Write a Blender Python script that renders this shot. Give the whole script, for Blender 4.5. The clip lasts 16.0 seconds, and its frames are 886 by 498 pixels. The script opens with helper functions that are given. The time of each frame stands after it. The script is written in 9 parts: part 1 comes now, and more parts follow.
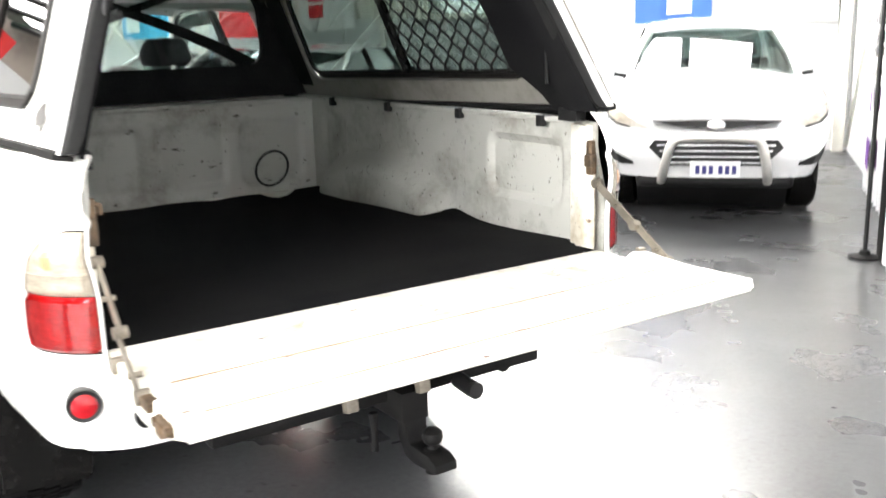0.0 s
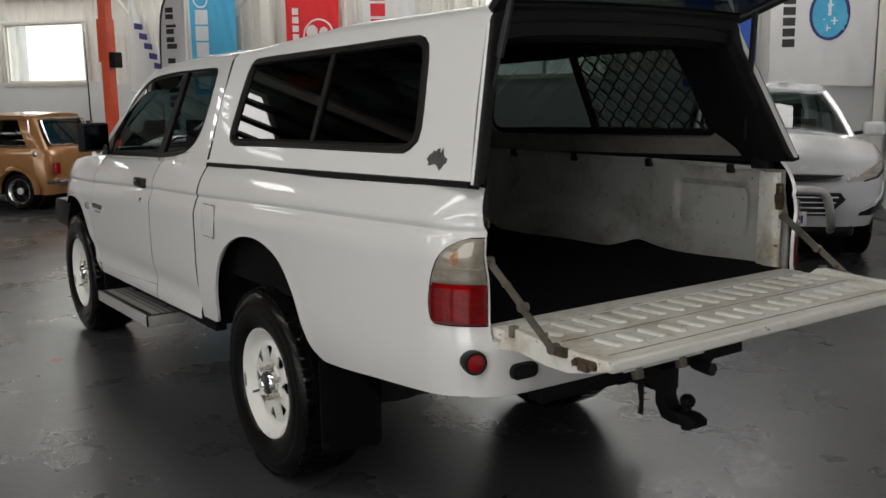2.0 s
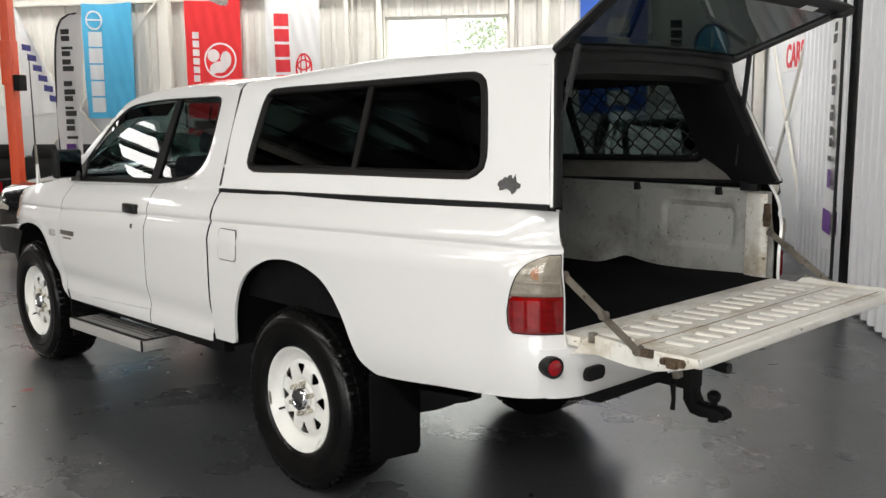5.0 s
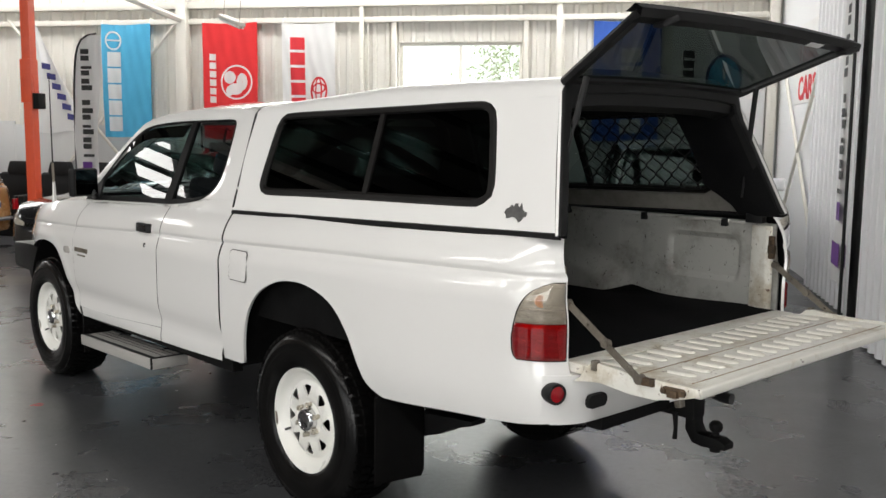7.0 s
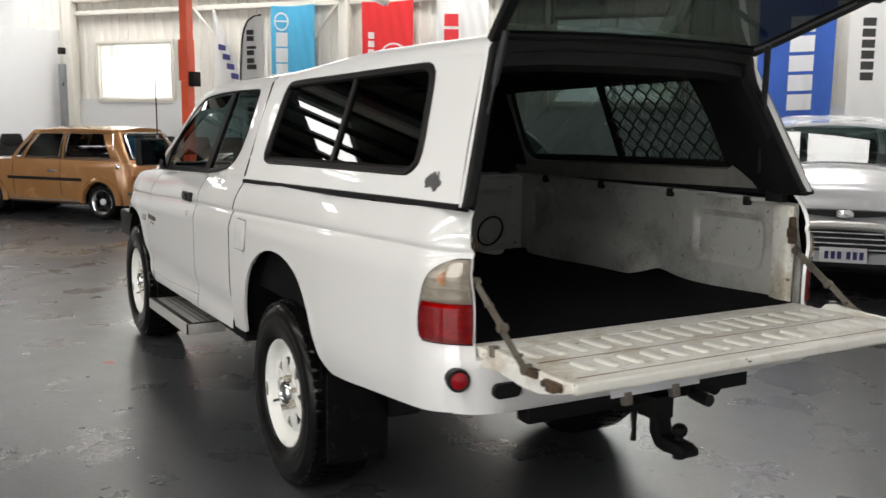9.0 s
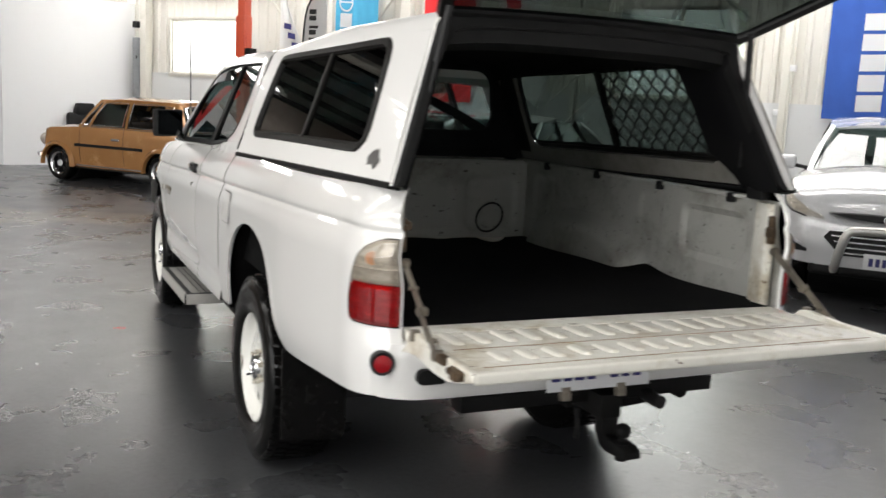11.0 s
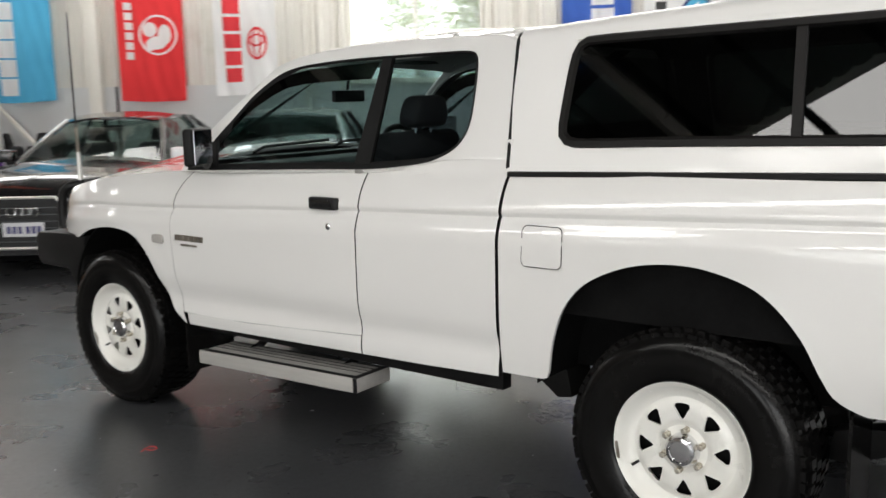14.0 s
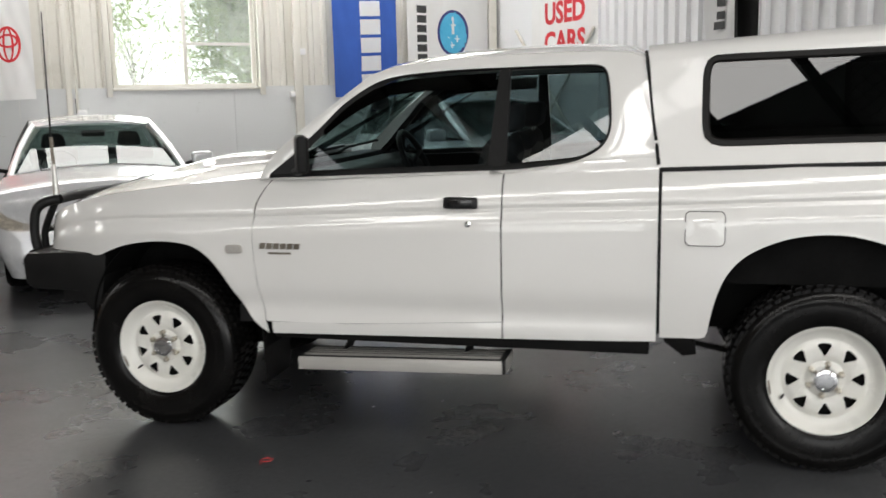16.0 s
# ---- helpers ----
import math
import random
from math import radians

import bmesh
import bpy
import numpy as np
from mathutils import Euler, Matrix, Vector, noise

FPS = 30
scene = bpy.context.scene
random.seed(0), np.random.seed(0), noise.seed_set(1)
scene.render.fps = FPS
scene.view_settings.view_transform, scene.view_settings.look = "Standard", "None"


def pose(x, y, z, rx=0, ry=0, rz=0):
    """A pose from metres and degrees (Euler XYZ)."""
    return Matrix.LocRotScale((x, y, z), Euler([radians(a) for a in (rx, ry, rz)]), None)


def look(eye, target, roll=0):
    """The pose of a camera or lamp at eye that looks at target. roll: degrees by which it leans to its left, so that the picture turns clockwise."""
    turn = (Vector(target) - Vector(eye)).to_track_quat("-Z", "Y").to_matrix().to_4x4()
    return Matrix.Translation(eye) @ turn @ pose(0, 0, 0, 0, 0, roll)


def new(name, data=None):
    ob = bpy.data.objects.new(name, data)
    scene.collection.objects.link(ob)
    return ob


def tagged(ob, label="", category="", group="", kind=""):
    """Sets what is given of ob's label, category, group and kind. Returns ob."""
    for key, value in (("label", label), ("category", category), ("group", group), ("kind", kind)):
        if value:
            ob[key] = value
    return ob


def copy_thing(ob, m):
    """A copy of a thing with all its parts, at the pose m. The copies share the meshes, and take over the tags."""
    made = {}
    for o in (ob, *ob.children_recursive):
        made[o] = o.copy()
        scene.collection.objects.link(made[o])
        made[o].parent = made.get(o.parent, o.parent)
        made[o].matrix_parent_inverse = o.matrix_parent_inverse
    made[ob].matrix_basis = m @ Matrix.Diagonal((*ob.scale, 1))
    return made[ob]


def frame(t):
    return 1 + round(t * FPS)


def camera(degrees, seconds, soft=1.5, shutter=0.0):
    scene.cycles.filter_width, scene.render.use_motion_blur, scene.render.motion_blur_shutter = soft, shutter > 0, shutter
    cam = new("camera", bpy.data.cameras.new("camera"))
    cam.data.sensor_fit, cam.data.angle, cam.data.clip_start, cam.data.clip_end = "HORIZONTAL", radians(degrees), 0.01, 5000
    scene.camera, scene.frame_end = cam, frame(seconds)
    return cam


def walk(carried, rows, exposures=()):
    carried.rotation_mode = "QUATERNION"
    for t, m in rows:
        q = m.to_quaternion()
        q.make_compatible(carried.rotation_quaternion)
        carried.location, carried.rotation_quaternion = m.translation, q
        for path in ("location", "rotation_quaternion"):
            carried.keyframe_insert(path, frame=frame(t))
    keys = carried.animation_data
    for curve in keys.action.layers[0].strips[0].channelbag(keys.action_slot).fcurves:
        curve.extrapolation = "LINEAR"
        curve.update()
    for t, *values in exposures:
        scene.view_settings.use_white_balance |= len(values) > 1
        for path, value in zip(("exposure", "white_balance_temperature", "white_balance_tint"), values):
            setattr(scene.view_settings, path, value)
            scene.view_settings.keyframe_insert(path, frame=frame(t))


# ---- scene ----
cam = camera(51.2, 16.0, 1.5, 0.5)
PATH = [
    (0, (-1.151, -3.224, 1.506), (-0.052, -1.615, 1.053), -1.5),
    (0.5, (-1.478, -3.389, 1.471), (-0.35, -1.77, 1.144), -0.7),
    (1, (-1.803, -3.427, 1.554), (-0.784, -1.741, 1.21), -0.7),
    (1.5, (-2.113, -3.413, 1.561), (-1.058, -1.749, 1.22), -1.7),
    (2, (-2.28, -3.396, 1.555), (-1.163, -1.772, 1.218), -0.8),
    (2.5, (-2.399, -3.281, 1.555), (-1.255, -1.67, 1.241), -1.6),
    (3, (-2.547, -3.139, 1.581), (-1.336, -1.576, 1.283), -2.2),
    (3.5, (-2.77, -3.098, 1.574), (-1.448, -1.626, 1.284), -1.8),
    (6, (-2.988, -3.232, 1.603), (-1.627, -1.795, 1.316), 0.0),
    (6.5, (-2.996, -3.228, 1.604), (-1.639, -1.781, 1.351), 0.5),
    (7, (-2.991, -3.232, 1.605), (-1.65, -1.768, 1.364), 0.6),
    (7.5, (-2.906, -3.284, 1.597), (-1.613, -1.781, 1.33), 0.9),
    (8, (-2.615, -3.452, 1.578), (-1.452, -1.849, 1.298), 1.2),
    (8.5, (-2.378, -3.577, 1.574), (-1.324, -1.901, 1.296), 0.8),
    (8.7, (-2.28, -3.58, 1.559), (-1.258, -1.884, 1.278), 0.6),
    (10.2, (-1.52, -3.87, 1.556), (-0.708, -2.067, 1.256), 2.2),
    (10.8, (-1.613, -3.816, 1.548), (-0.794, -2.017, 1.241), 2.7),
    (11, (-1.685, -3.743, 1.538), (-0.866, -1.946, 1.222), 3.0),
    (11.5, (-2.023, -3.475, 1.532), (-1.239, -1.666, 1.194), 1.0),
    (12, (-2.285, -3.061, 1.484), (-1.467, -1.266, 1.152), -1.1),
    (12.5, (-2.536, -2.573, 1.486), (-1.539, -0.876, 1.129), -2.3),
    (13, (-2.809, -2.061, 1.489), (-1.625, -0.497, 1.101), -2.9),
    (13.5, (-3.087, -1.515, 1.497), (-1.737, -0.087, 1.123), -3.1),
    (14, (-3.479, -1.081, 1.512), (-1.903, 0.107, 1.187), -1.2),
    (14.5, (-3.784, -0.637, 1.474), (-2.069, 0.343, 1.159), -0.2),
    (15, (-4.095, -0.192, 1.508), (-2.303, 0.644, 1.21), -0.7),
    (15.5, (-4.405, 0.208, 1.543), (-2.521, 0.813, 1.252), 0.5),
    (16, (-4.685, 0.611, 1.559), (-2.772, 1.093, 1.232), -1.1),
]
EXPOSURES = [(0.0, 1.95), (0.3, 1.8), (0.6, 0.95), (0.8, 0.1), (1.0, -0.35), (1.3, -0.9), (1.5, -1.12), (2.0, -1.14), (2.2, -0.92), (2.5, -0.63), (3.0, -0.58), (3.5, -0.55), (5.8, -0.23), (6.2, -0.3), (7.0, -0.44), (8.5, -0.44), (10.8, -0.12), (11.5, -0.12), (12.5, -0.25), (13.5, -0.38), (16.0, -0.55)]
walk(cam, [(t, look(eye, target, roll)) for t, eye, target, roll in PATH], EXPOSURES)

# ---------------------------------------------------------------- world and light
world = bpy.data.worlds.new("sky")
scene.world = world
world.use_nodes = True
sky = world.node_tree.nodes.new("ShaderNodeTexSky")
sky.sky_type, sky.sun_disc = "NISHITA", False
sky.sun_elevation, sky.sun_rotation = radians(58), radians(200)
back = world.node_tree.nodes["Background"]
world.node_tree.links.new(sky.outputs["Color"], back.inputs["Color"])
back.inputs["Strength"].default_value = 0.12

sun_light = bpy.data.lights.new("sun", "SUN")
sun_light.energy, sun_light.angle, sun_light.color = 4.5, radians(0.5), (1.0, 0.95, 0.88)
sun = new("sun", sun_light)
sun.matrix_world = look((0, 0, 30), (4.2, 11.5, 10.0))


def area(name, m, w, h, power, colour=(1.0, 0.985, 0.96)):
    lamp = bpy.data.lights.new(name, "AREA")
    lamp.shape, lamp.size, lamp.size_y, lamp.energy, lamp.color = "RECTANGLE", w, h, power, colour
    ob = new(name, lamp)
    ob.matrix_world = m
    return ob


DOORS = [(-15.6, -10.6), (-9.6, -4.6), (-3.4, 1.6)]  # roller doors in the front wall, along it
# translucent strips along the roof: place across, from, to, watts a metre
SKYLIGHTS = [(-8.4, -17.4, 2.2, 36), (-4.15, -17.4, 2.2, 35), (4.45, -17.6, -13.8, 36), (5.6, -1.3, 2.4, 27), (8.4, -17.4, -5.0, 41), (8.4, -5.0, 2.2, 50)]
FRONT, BACKV, EAVE, RIDGE, RIDGEV = -12.0, 9.45, 4.4, 6.4, -1.3
turned = pose(0, 0, 0, 0, 0, -53.0)
for (u0, u1), power in zip(DOORS, (215, 285, 430)):
    area("door_daylight", turned @ look(((u0 + u1) / 2, FRONT + 0.02, 2.0), ((u0 + u1) / 2, 0, 2.0)), u1 - u0 - 0.1, 3.9, power, (1.0, 0.985, 0.965))
def roof_z(v):
    return EAVE + (RIDGE - EAVE) * ((BACKV - v) / (BACKV - RIDGEV) if v > RIDGEV else (v - FRONT) / (RIDGEV - FRONT))


for v, u0, u1, power in SKYLIGHTS:
    tilt = math.degrees(math.atan2(roof_z(v + 0.1) - roof_z(v - 0.1), 0.2))
    area("skylight_daylight", turned @ pose((u0 + u1) / 2, v, roof_z(v) - 0.05, tilt, 0, 0), u1 - u0, 1.2 if v > 8 else 0.90, power * (u1 - u0), (1.0, 0.975, 0.945))
area("window_daylight", turned @ look((-1.54, 9.5, 2.36), (-1.54, 0, 2.3)), 1.75, 1.2, 45, (0.97, 1.0, 0.97))
area("window_daylight", turned @ look((-10.15, 9.5, 2.28), (-10.15, 0, 2.2)), 1.6, 1.0, 45)
# ---------------------------------------------------------------- tools
BM = pose(0, 0, 0, 0, 0, -53.0)  # the building stands turned against the utility


def thing(name, label, category, m=None, group="", kind=""):
    ob = new(name)
    ob.empty_display_size = 0.1
    if m is not None:
        ob.matrix_world = m
    return tagged(ob, label, category, group, kind)


def part(name, bm, material, parent=None, label="", sharp=35, solid=0.0, m=None, back=None):
    me = bpy.data.meshes.new(name)
    bm.to_mesh(me)
    bm.free()
    for mm in (material if isinstance(material, (list, tuple)) else (material,)):
        me.materials.append(mm)
    me.polygons.foreach_set("use_smooth", [True] * len(me.polygons))
    if sharp:
        me.set_sharp_from_angle(angle=radians(sharp))
    if solid:
        # keep the open border crisp when it is thickened
        met = [0] * len(me.edges)
        for lp in me.loops:
            met[lp.edge_index] += 1
        for e, k in zip(me.edges, met):
            if k == 1:
                e.use_edge_sharp = True
    ob = new(name, me)
    if parent is not None:
        ob.parent = parent
    if m is not None:
        ob.matrix_basis = m
    if label:
        ob["label"] = label
    if solid:
        mod = ob.modifiers.new("thickness", "SOLIDIFY")
        mod.thickness, mod.offset = solid, -1
        if back is not None:
            me.materials.append(back)
            mod.material_offset = 1
            mod.material_offset_rim = 0 if name == "bed_side" else 1
    return ob


def structure(name, bm, material, label, category, m=None, sharp=35):
    ob = part(name, bm, material, None, "", sharp)
    if m is not None:
        ob.matrix_world = m
    return tagged(ob, label, category, kind="structure")


def box(bm, x0, x1, y0, y1, z0, z1, r=0.0, seg=2):
    vs = [bm.verts.new((x, y, z)) for x in (x0, x1) for y in (y0, y1) for z in (z0, z1)]
    fs = []
    for q in ((0, 1, 3, 2), (4, 6, 7, 5), (0, 4, 5, 1), (2, 3, 7, 6), (0, 2, 6, 4), (1, 5, 7, 3)):
        fs.append(bm.faces.new([vs[i] for i in q]))
    if r > 0:
        edges = {e for f in fs for e in f.edges}
        bmesh.ops.bevel(bm, geom=list(edges), offset=r, segments=seg, profile=0.6, affect="EDGES", clamp_overlap=True)
    return bm


def boxed(*a, **k):
    return box(bmesh.new(), *a, **k)


def prism(bm, pts, axis, a, b, r=0.0):
    """A polygon of 2D points pushed along an axis from a to b."""
    def at(p, c):
        return {"x": (c, p[0], p[1]), "y": (p[0], c, p[1]), "z": (p[0], p[1], c)}[axis]
    lo = [bm.verts.new(at(p, a)) for p in pts]
    hi = [bm.verts.new(at(p, b)) for p in pts]
    n = len(pts)
    fs = [bm.faces.new(lo), bm.faces.new(hi[::-1])]
    for i in range(n):
        fs.append(bm.faces.new((lo[i], hi[i], hi[(i + 1) % n], lo[(i + 1) % n])))
    bmesh.ops.recalc_face_normals(bm, faces=fs)
    if r > 0:
        edges = {e for f in fs for e in f.edges}
        bmesh.ops.bevel(bm, geom=list(edges), offset=r, segments=2, profile=0.6, affect="EDGES", clamp_overlap=True)
    return bm


def tube(bm, pts, r, seg=10, cap=True):
    """A round bar along points; r is one radius or one for each point."""
    pts = [Vector(p) for p in pts]
    rs = r if isinstance(r, (list, tuple)) else [r] * len(pts)
    up = Vector((0.013, 0.02, 1)).normalized()
    rings = []
    for i, p in enumerate(pts):
        d = (pts[min(i + 1, len(pts) - 1)] - pts[max(i - 1, 0)]).normalized()
        if i and (side - d * side.dot(d)).length > 0.3:
            side = side - d * side.dot(d)
        else:
            side = d.cross(up)
            if side.length < 0.05:
                side = d.cross(Vector((1, 0.1, 0)))
        side.normalize()
        top = side.cross(d)
        rings.append([bm.verts.new(p + rs[i] * (math.cos(k * math.tau / seg) * side + math.sin(k * math.tau / seg) * top)) for k in range(seg)])
    for a, b in zip(rings, rings[1:]):
        for k in range(seg):
            bm.faces.new((a[k], a[(k + 1) % seg], b[(k + 1) % seg], b[k]))
    if cap:
        bm.faces.new(rings[0][::-1])
        bm.faces.new(rings[-1])
    return bm


def lathe(bm, prof, seg=48, axis="x", closed=False, cap=True):
    """Profile points (along the axis, radius) turned round the axis."""
    rings = []
    for a, r in prof:
        ring = []
        for k in range(seg):
            c, s = math.cos(k * math.tau / seg) * r, math.sin(k * math.tau / seg) * r
            ring.append(bm.verts.new({"x": (a, c, s), "y": (c, a, s), "z": (c, s, a)}[axis]))
        rings.append(ring)
    pairs = list(zip(rings, rings[1:])) + ([(rings[-1], rings[0])] if closed else [])
    fs = []
    for a, b in pairs:
        for k in range(seg):
            fs.append(bm.faces.new((a[k], a[(k + 1) % seg], b[(k + 1) % seg], b[k])))
    if not closed and cap:
        if prof[0][1] > 1e-4:
            fs.append(bm.faces.new(rings[0]))
        if prof[-1][1] > 1e-4:
            fs.append(bm.faces.new(rings[-1][::-1]))
    bmesh.ops.remove_doubles(bm, verts=[v for ring in rings for v in ring], dist=1e-5)
    bmesh.ops.recalc_face_normals(bm, faces=[f for f in bm.faces])
    return bm


def sheet(bm, rows, closed=False):
    """A grid of points, row by row, as quads. Returns the faces."""
    vs = [[bm.verts.new(p) for p in row] for row in rows]
    fs = []
    for a, b in zip(vs, vs[1:]):
        n = len(a)
        for k in range(n if closed else n - 1):
            q = (a[k], a[(k + 1) % n], b[(k + 1) % n], b[k])
            if len({tuple(round(c, 6) for c in v.co) for v in q}) == 4:
                fs.append(bm.faces.new(q))
            else:
                w = []
                for v in q:
                    if all((v.co - o.co).length > 1e-6 for o in w):
                        w.append(v)
                if len(w) == 3:
                    fs.append(bm.faces.new(w))
    return fs


def outward(bm, centre):
    """Turn faces away from centre(point)."""
    bm.normal_update()
    flip = [f for f in bm.faces if f.normal.dot(f.calc_center_median() - Vector(centre(f.calc_center_median()))) < 0]
    bmesh.ops.reverse_faces(bm, faces=flip)
    return bm


def mirrored(bm):
    other = bm.copy()
    for v in other.verts:
        v.co.x = -v.co.x
    bmesh.ops.reverse_faces(other, faces=other.faces[:])
    return other


def both(name, bm, material, parent, label="", **k):
    """A part and its mirror image across the thing's middle."""
    other = mirrored(bm)
    return part(name, bm, material, parent, label, **k), part(name, other, material, parent, label, **k)


def spline(pts, n):
    """n points along a smooth curve through pts (Catmull-Rom, by length)."""
    pts = [Vector(p) for p in pts]
    dense = []
    for i in range(len(pts) - 1):
        p0, p1, p2, p3 = pts[max(i - 1, 0)], pts[i], pts[i + 1], pts[min(i + 2, len(pts) - 1)]
        for k in range(12):
            t = k / 12
            dense.append(0.5 * (2 * p1 + (p2 - p0) * t + (2 * p0 - 5 * p1 + 4 * p2 - p3) * t * t + (3 * p1 - p0 - 3 * p2 + p3) * t ** 3))
    dense.append(pts[-1])
    return even(dense, n)


def even(pts, n):
    """n points evenly along a polyline."""
    pts = [Vector(p) for p in pts]
    d = [0.0]
    for a, b in zip(pts, pts[1:]):
        d.append(d[-1] + (b - a).length)
    out, j = [], 0
    for k in range(n):
        s = d[-1] * k / (n - 1)
        while j < len(pts) - 2 and d[j + 1] < s:
            j += 1
        f = (s - d[j]) / max(d[j + 1] - d[j], 1e-9)
        out.append(pts[j].lerp(pts[j + 1], min(max(f, 0), 1)))
    return out


def lin(table, x):
    """Linear look-up in a table of (x, y), x rising."""
    if x <= table[0][0]:
        return table[0][1]
    for (a, fa), (b, fb) in zip(table, table[1:]):
        if x <= b:
            return fa + (fb - fa) * (x - a) / (b - a)
    return table[-1][1]


def smooth(a, b, x):
    t = min(max((x - a) / (b - a), 0), 1)
    return t * t * (3 - 2 * t)


def rounded(w, h, r, n=6, cx=0.0, cy=0.0):
    """A rectangle with round corners, as 2D points, anticlockwise."""
    out = []
    for qx, qy, a0 in ((1, 1, 0), (-1, 1, 90), (-1, -1, 180), (1, -1, 270)):
        for k in range(n + 1):
            a = radians(a0 + 90 * k / n)
            out.append((cx + qx * (w / 2 - r) + r * math.cos(a), cy + qy * (h / 2 - r) + r * math.sin(a)))
    return out


def lettering(name, text, size, material, parent, m, depth=0.002):
    cu = bpy.data.curves.new(name, "FONT")
    cu.offset = 0.012
    cu.body, cu.size, cu.extrude, cu.align_x, cu.align_y, cu.resolution_u = text, size, depth, "CENTER", "CENTER", 3
    tmp = bpy.data.objects.new(name, cu)
    scene.collection.objects.link(tmp)
    me = bpy.data.meshes.new_from_object(tmp)
    bpy.data.objects.remove(tmp)
    me.materials.clear()
    me.materials.append(material)
    ob = new(name, me)
    ob.parent, ob.matrix_basis = parent, m
    return ob
# ---------------------------------------------------------------- materials
def links(name):
    m = bpy.data.materials.new(name)
    m.use_nodes = True
    nt = m.node_tree
    b = nt.nodes["Principled BSDF"]
    return m, nt, b


def node(nt, kind, **values):
    n = nt.nodes.new(kind)
    for k, v in values.items():
        n.inputs[k].default_value = v
    return n


def rgba(c):
    return (*c, 1.0)


def grain(name, c1, c2, rough=0.5, rough2=None, scale=6.0, fine=60.0, bump=0.0, metal=0.0, coat=0.0, detail=6.0, mixing=0.35, spec=0.5, stretch=(1, 1, 1), sheen=0.0):
    """Paint, plastic, metal or cloth that varies between two colours at two scales."""
    m, nt, b = links(name)
    tc = nt.nodes.new("ShaderNodeTexCoord")
    mp = nt.nodes.new("ShaderNodeMapping")
    mp.inputs["Scale"].default_value = stretch
    nt.links.new(tc.outputs["Object"], mp.inputs["Vector"])
    n1 = node(nt, "ShaderNodeTexNoise", Scale=scale, Detail=detail, Roughness=0.6)
    n2 = node(nt, "ShaderNodeTexNoise", Scale=fine, Detail=3.0, Roughness=0.6)
    for n in (n1, n2):
        nt.links.new(mp.outputs["Vector"], n.inputs["Vector"])
    mx = nt.nodes.new("ShaderNodeMix")
    mx.inputs["Factor"].default_value = mixing
    nt.links.new(n1.outputs["Fac"], mx.inputs["A"])
    nt.links.new(n2.outputs["Fac"], mx.inputs["B"])
    ramp = nt.nodes.new("ShaderNodeValToRGB")
    ramp.color_ramp.elements[0].position, ramp.color_ramp.elements[1].position = 0.36, 0.64
    ramp.color_ramp.elements[0].color, ramp.color_ramp.elements[1].color = rgba(c1), rgba(c2)
    nt.links.new(mx.outputs["Result"], ramp.inputs["Fac"])
    nt.links.new(ramp.outputs["Color"], b.inputs["Base Color"])
    mr = node(nt, "ShaderNodeMapRange", **{"From Min": 0.3, "From Max": 0.7, "To Min": rough, "To Max": rough2 if rough2 is not None else rough})
    nt.links.new(mx.outputs["Result"], mr.inputs["Value"])
    nt.links.new(mr.outputs["Result"], b.inputs["Roughness"])
    b.inputs["Metallic"].default_value = metal
    b.inputs["Specular IOR Level"].default_value = spec
    b.inputs["Coat Weight"].default_value = coat
    b.inputs["Coat Roughness"].default_value = 0.03
    if bump:
        bp = node(nt, "ShaderNodeBump", Strength=bump, Distance=0.01)
        nt.links.new(mx.outputs["Result"], bp.inputs["Height"])
        nt.links.new(bp.outputs["Normal"], b.inputs["Normal"])
    return m


def glazed(name, tint, clear=0.5, rough=0.0, gloss=0.05):
    """A thin tinted pane: seen through, with a mirror gloss that grows at a slant."""
    m, nt, b = links(name)
    nt.nodes.remove(b)
    out = nt.nodes["Material Output"]
    tr = nt.nodes.new("ShaderNodeBsdfTransparent")
    tr.inputs["Color"].default_value = rgba([clear * c for c in tint])
    gl = nt.nodes.new("ShaderNodeBsdfGlossy")
    gl.inputs["Roughness"].default_value = rough
    lw = node(nt, "ShaderNodeLayerWeight", Blend=0.5)
    power = nt.nodes.new("ShaderNodeMath")
    power.operation = "POWER"
    power.inputs[1].default_value = 5.0
    nt.links.new(lw.outputs["Facing"], power.inputs[0])
    fr = node(nt, "ShaderNodeMapRange", **{"To Min": gloss, "To Max": 0.9})
    nt.links.new(power.outputs["Value"], fr.inputs["Value"])
    mx = nt.nodes.new("ShaderNodeMixShader")
    nt.links.new(fr.outputs["Result"], mx.inputs["Fac"])
    nt.links.new(tr.outputs["BSDF"], mx.inputs[1])
    nt.links.new(gl.outputs["BSDF"], mx.inputs[2])
    nt.links.new(mx.outputs["Shader"], out.inputs["Surface"])
    return m


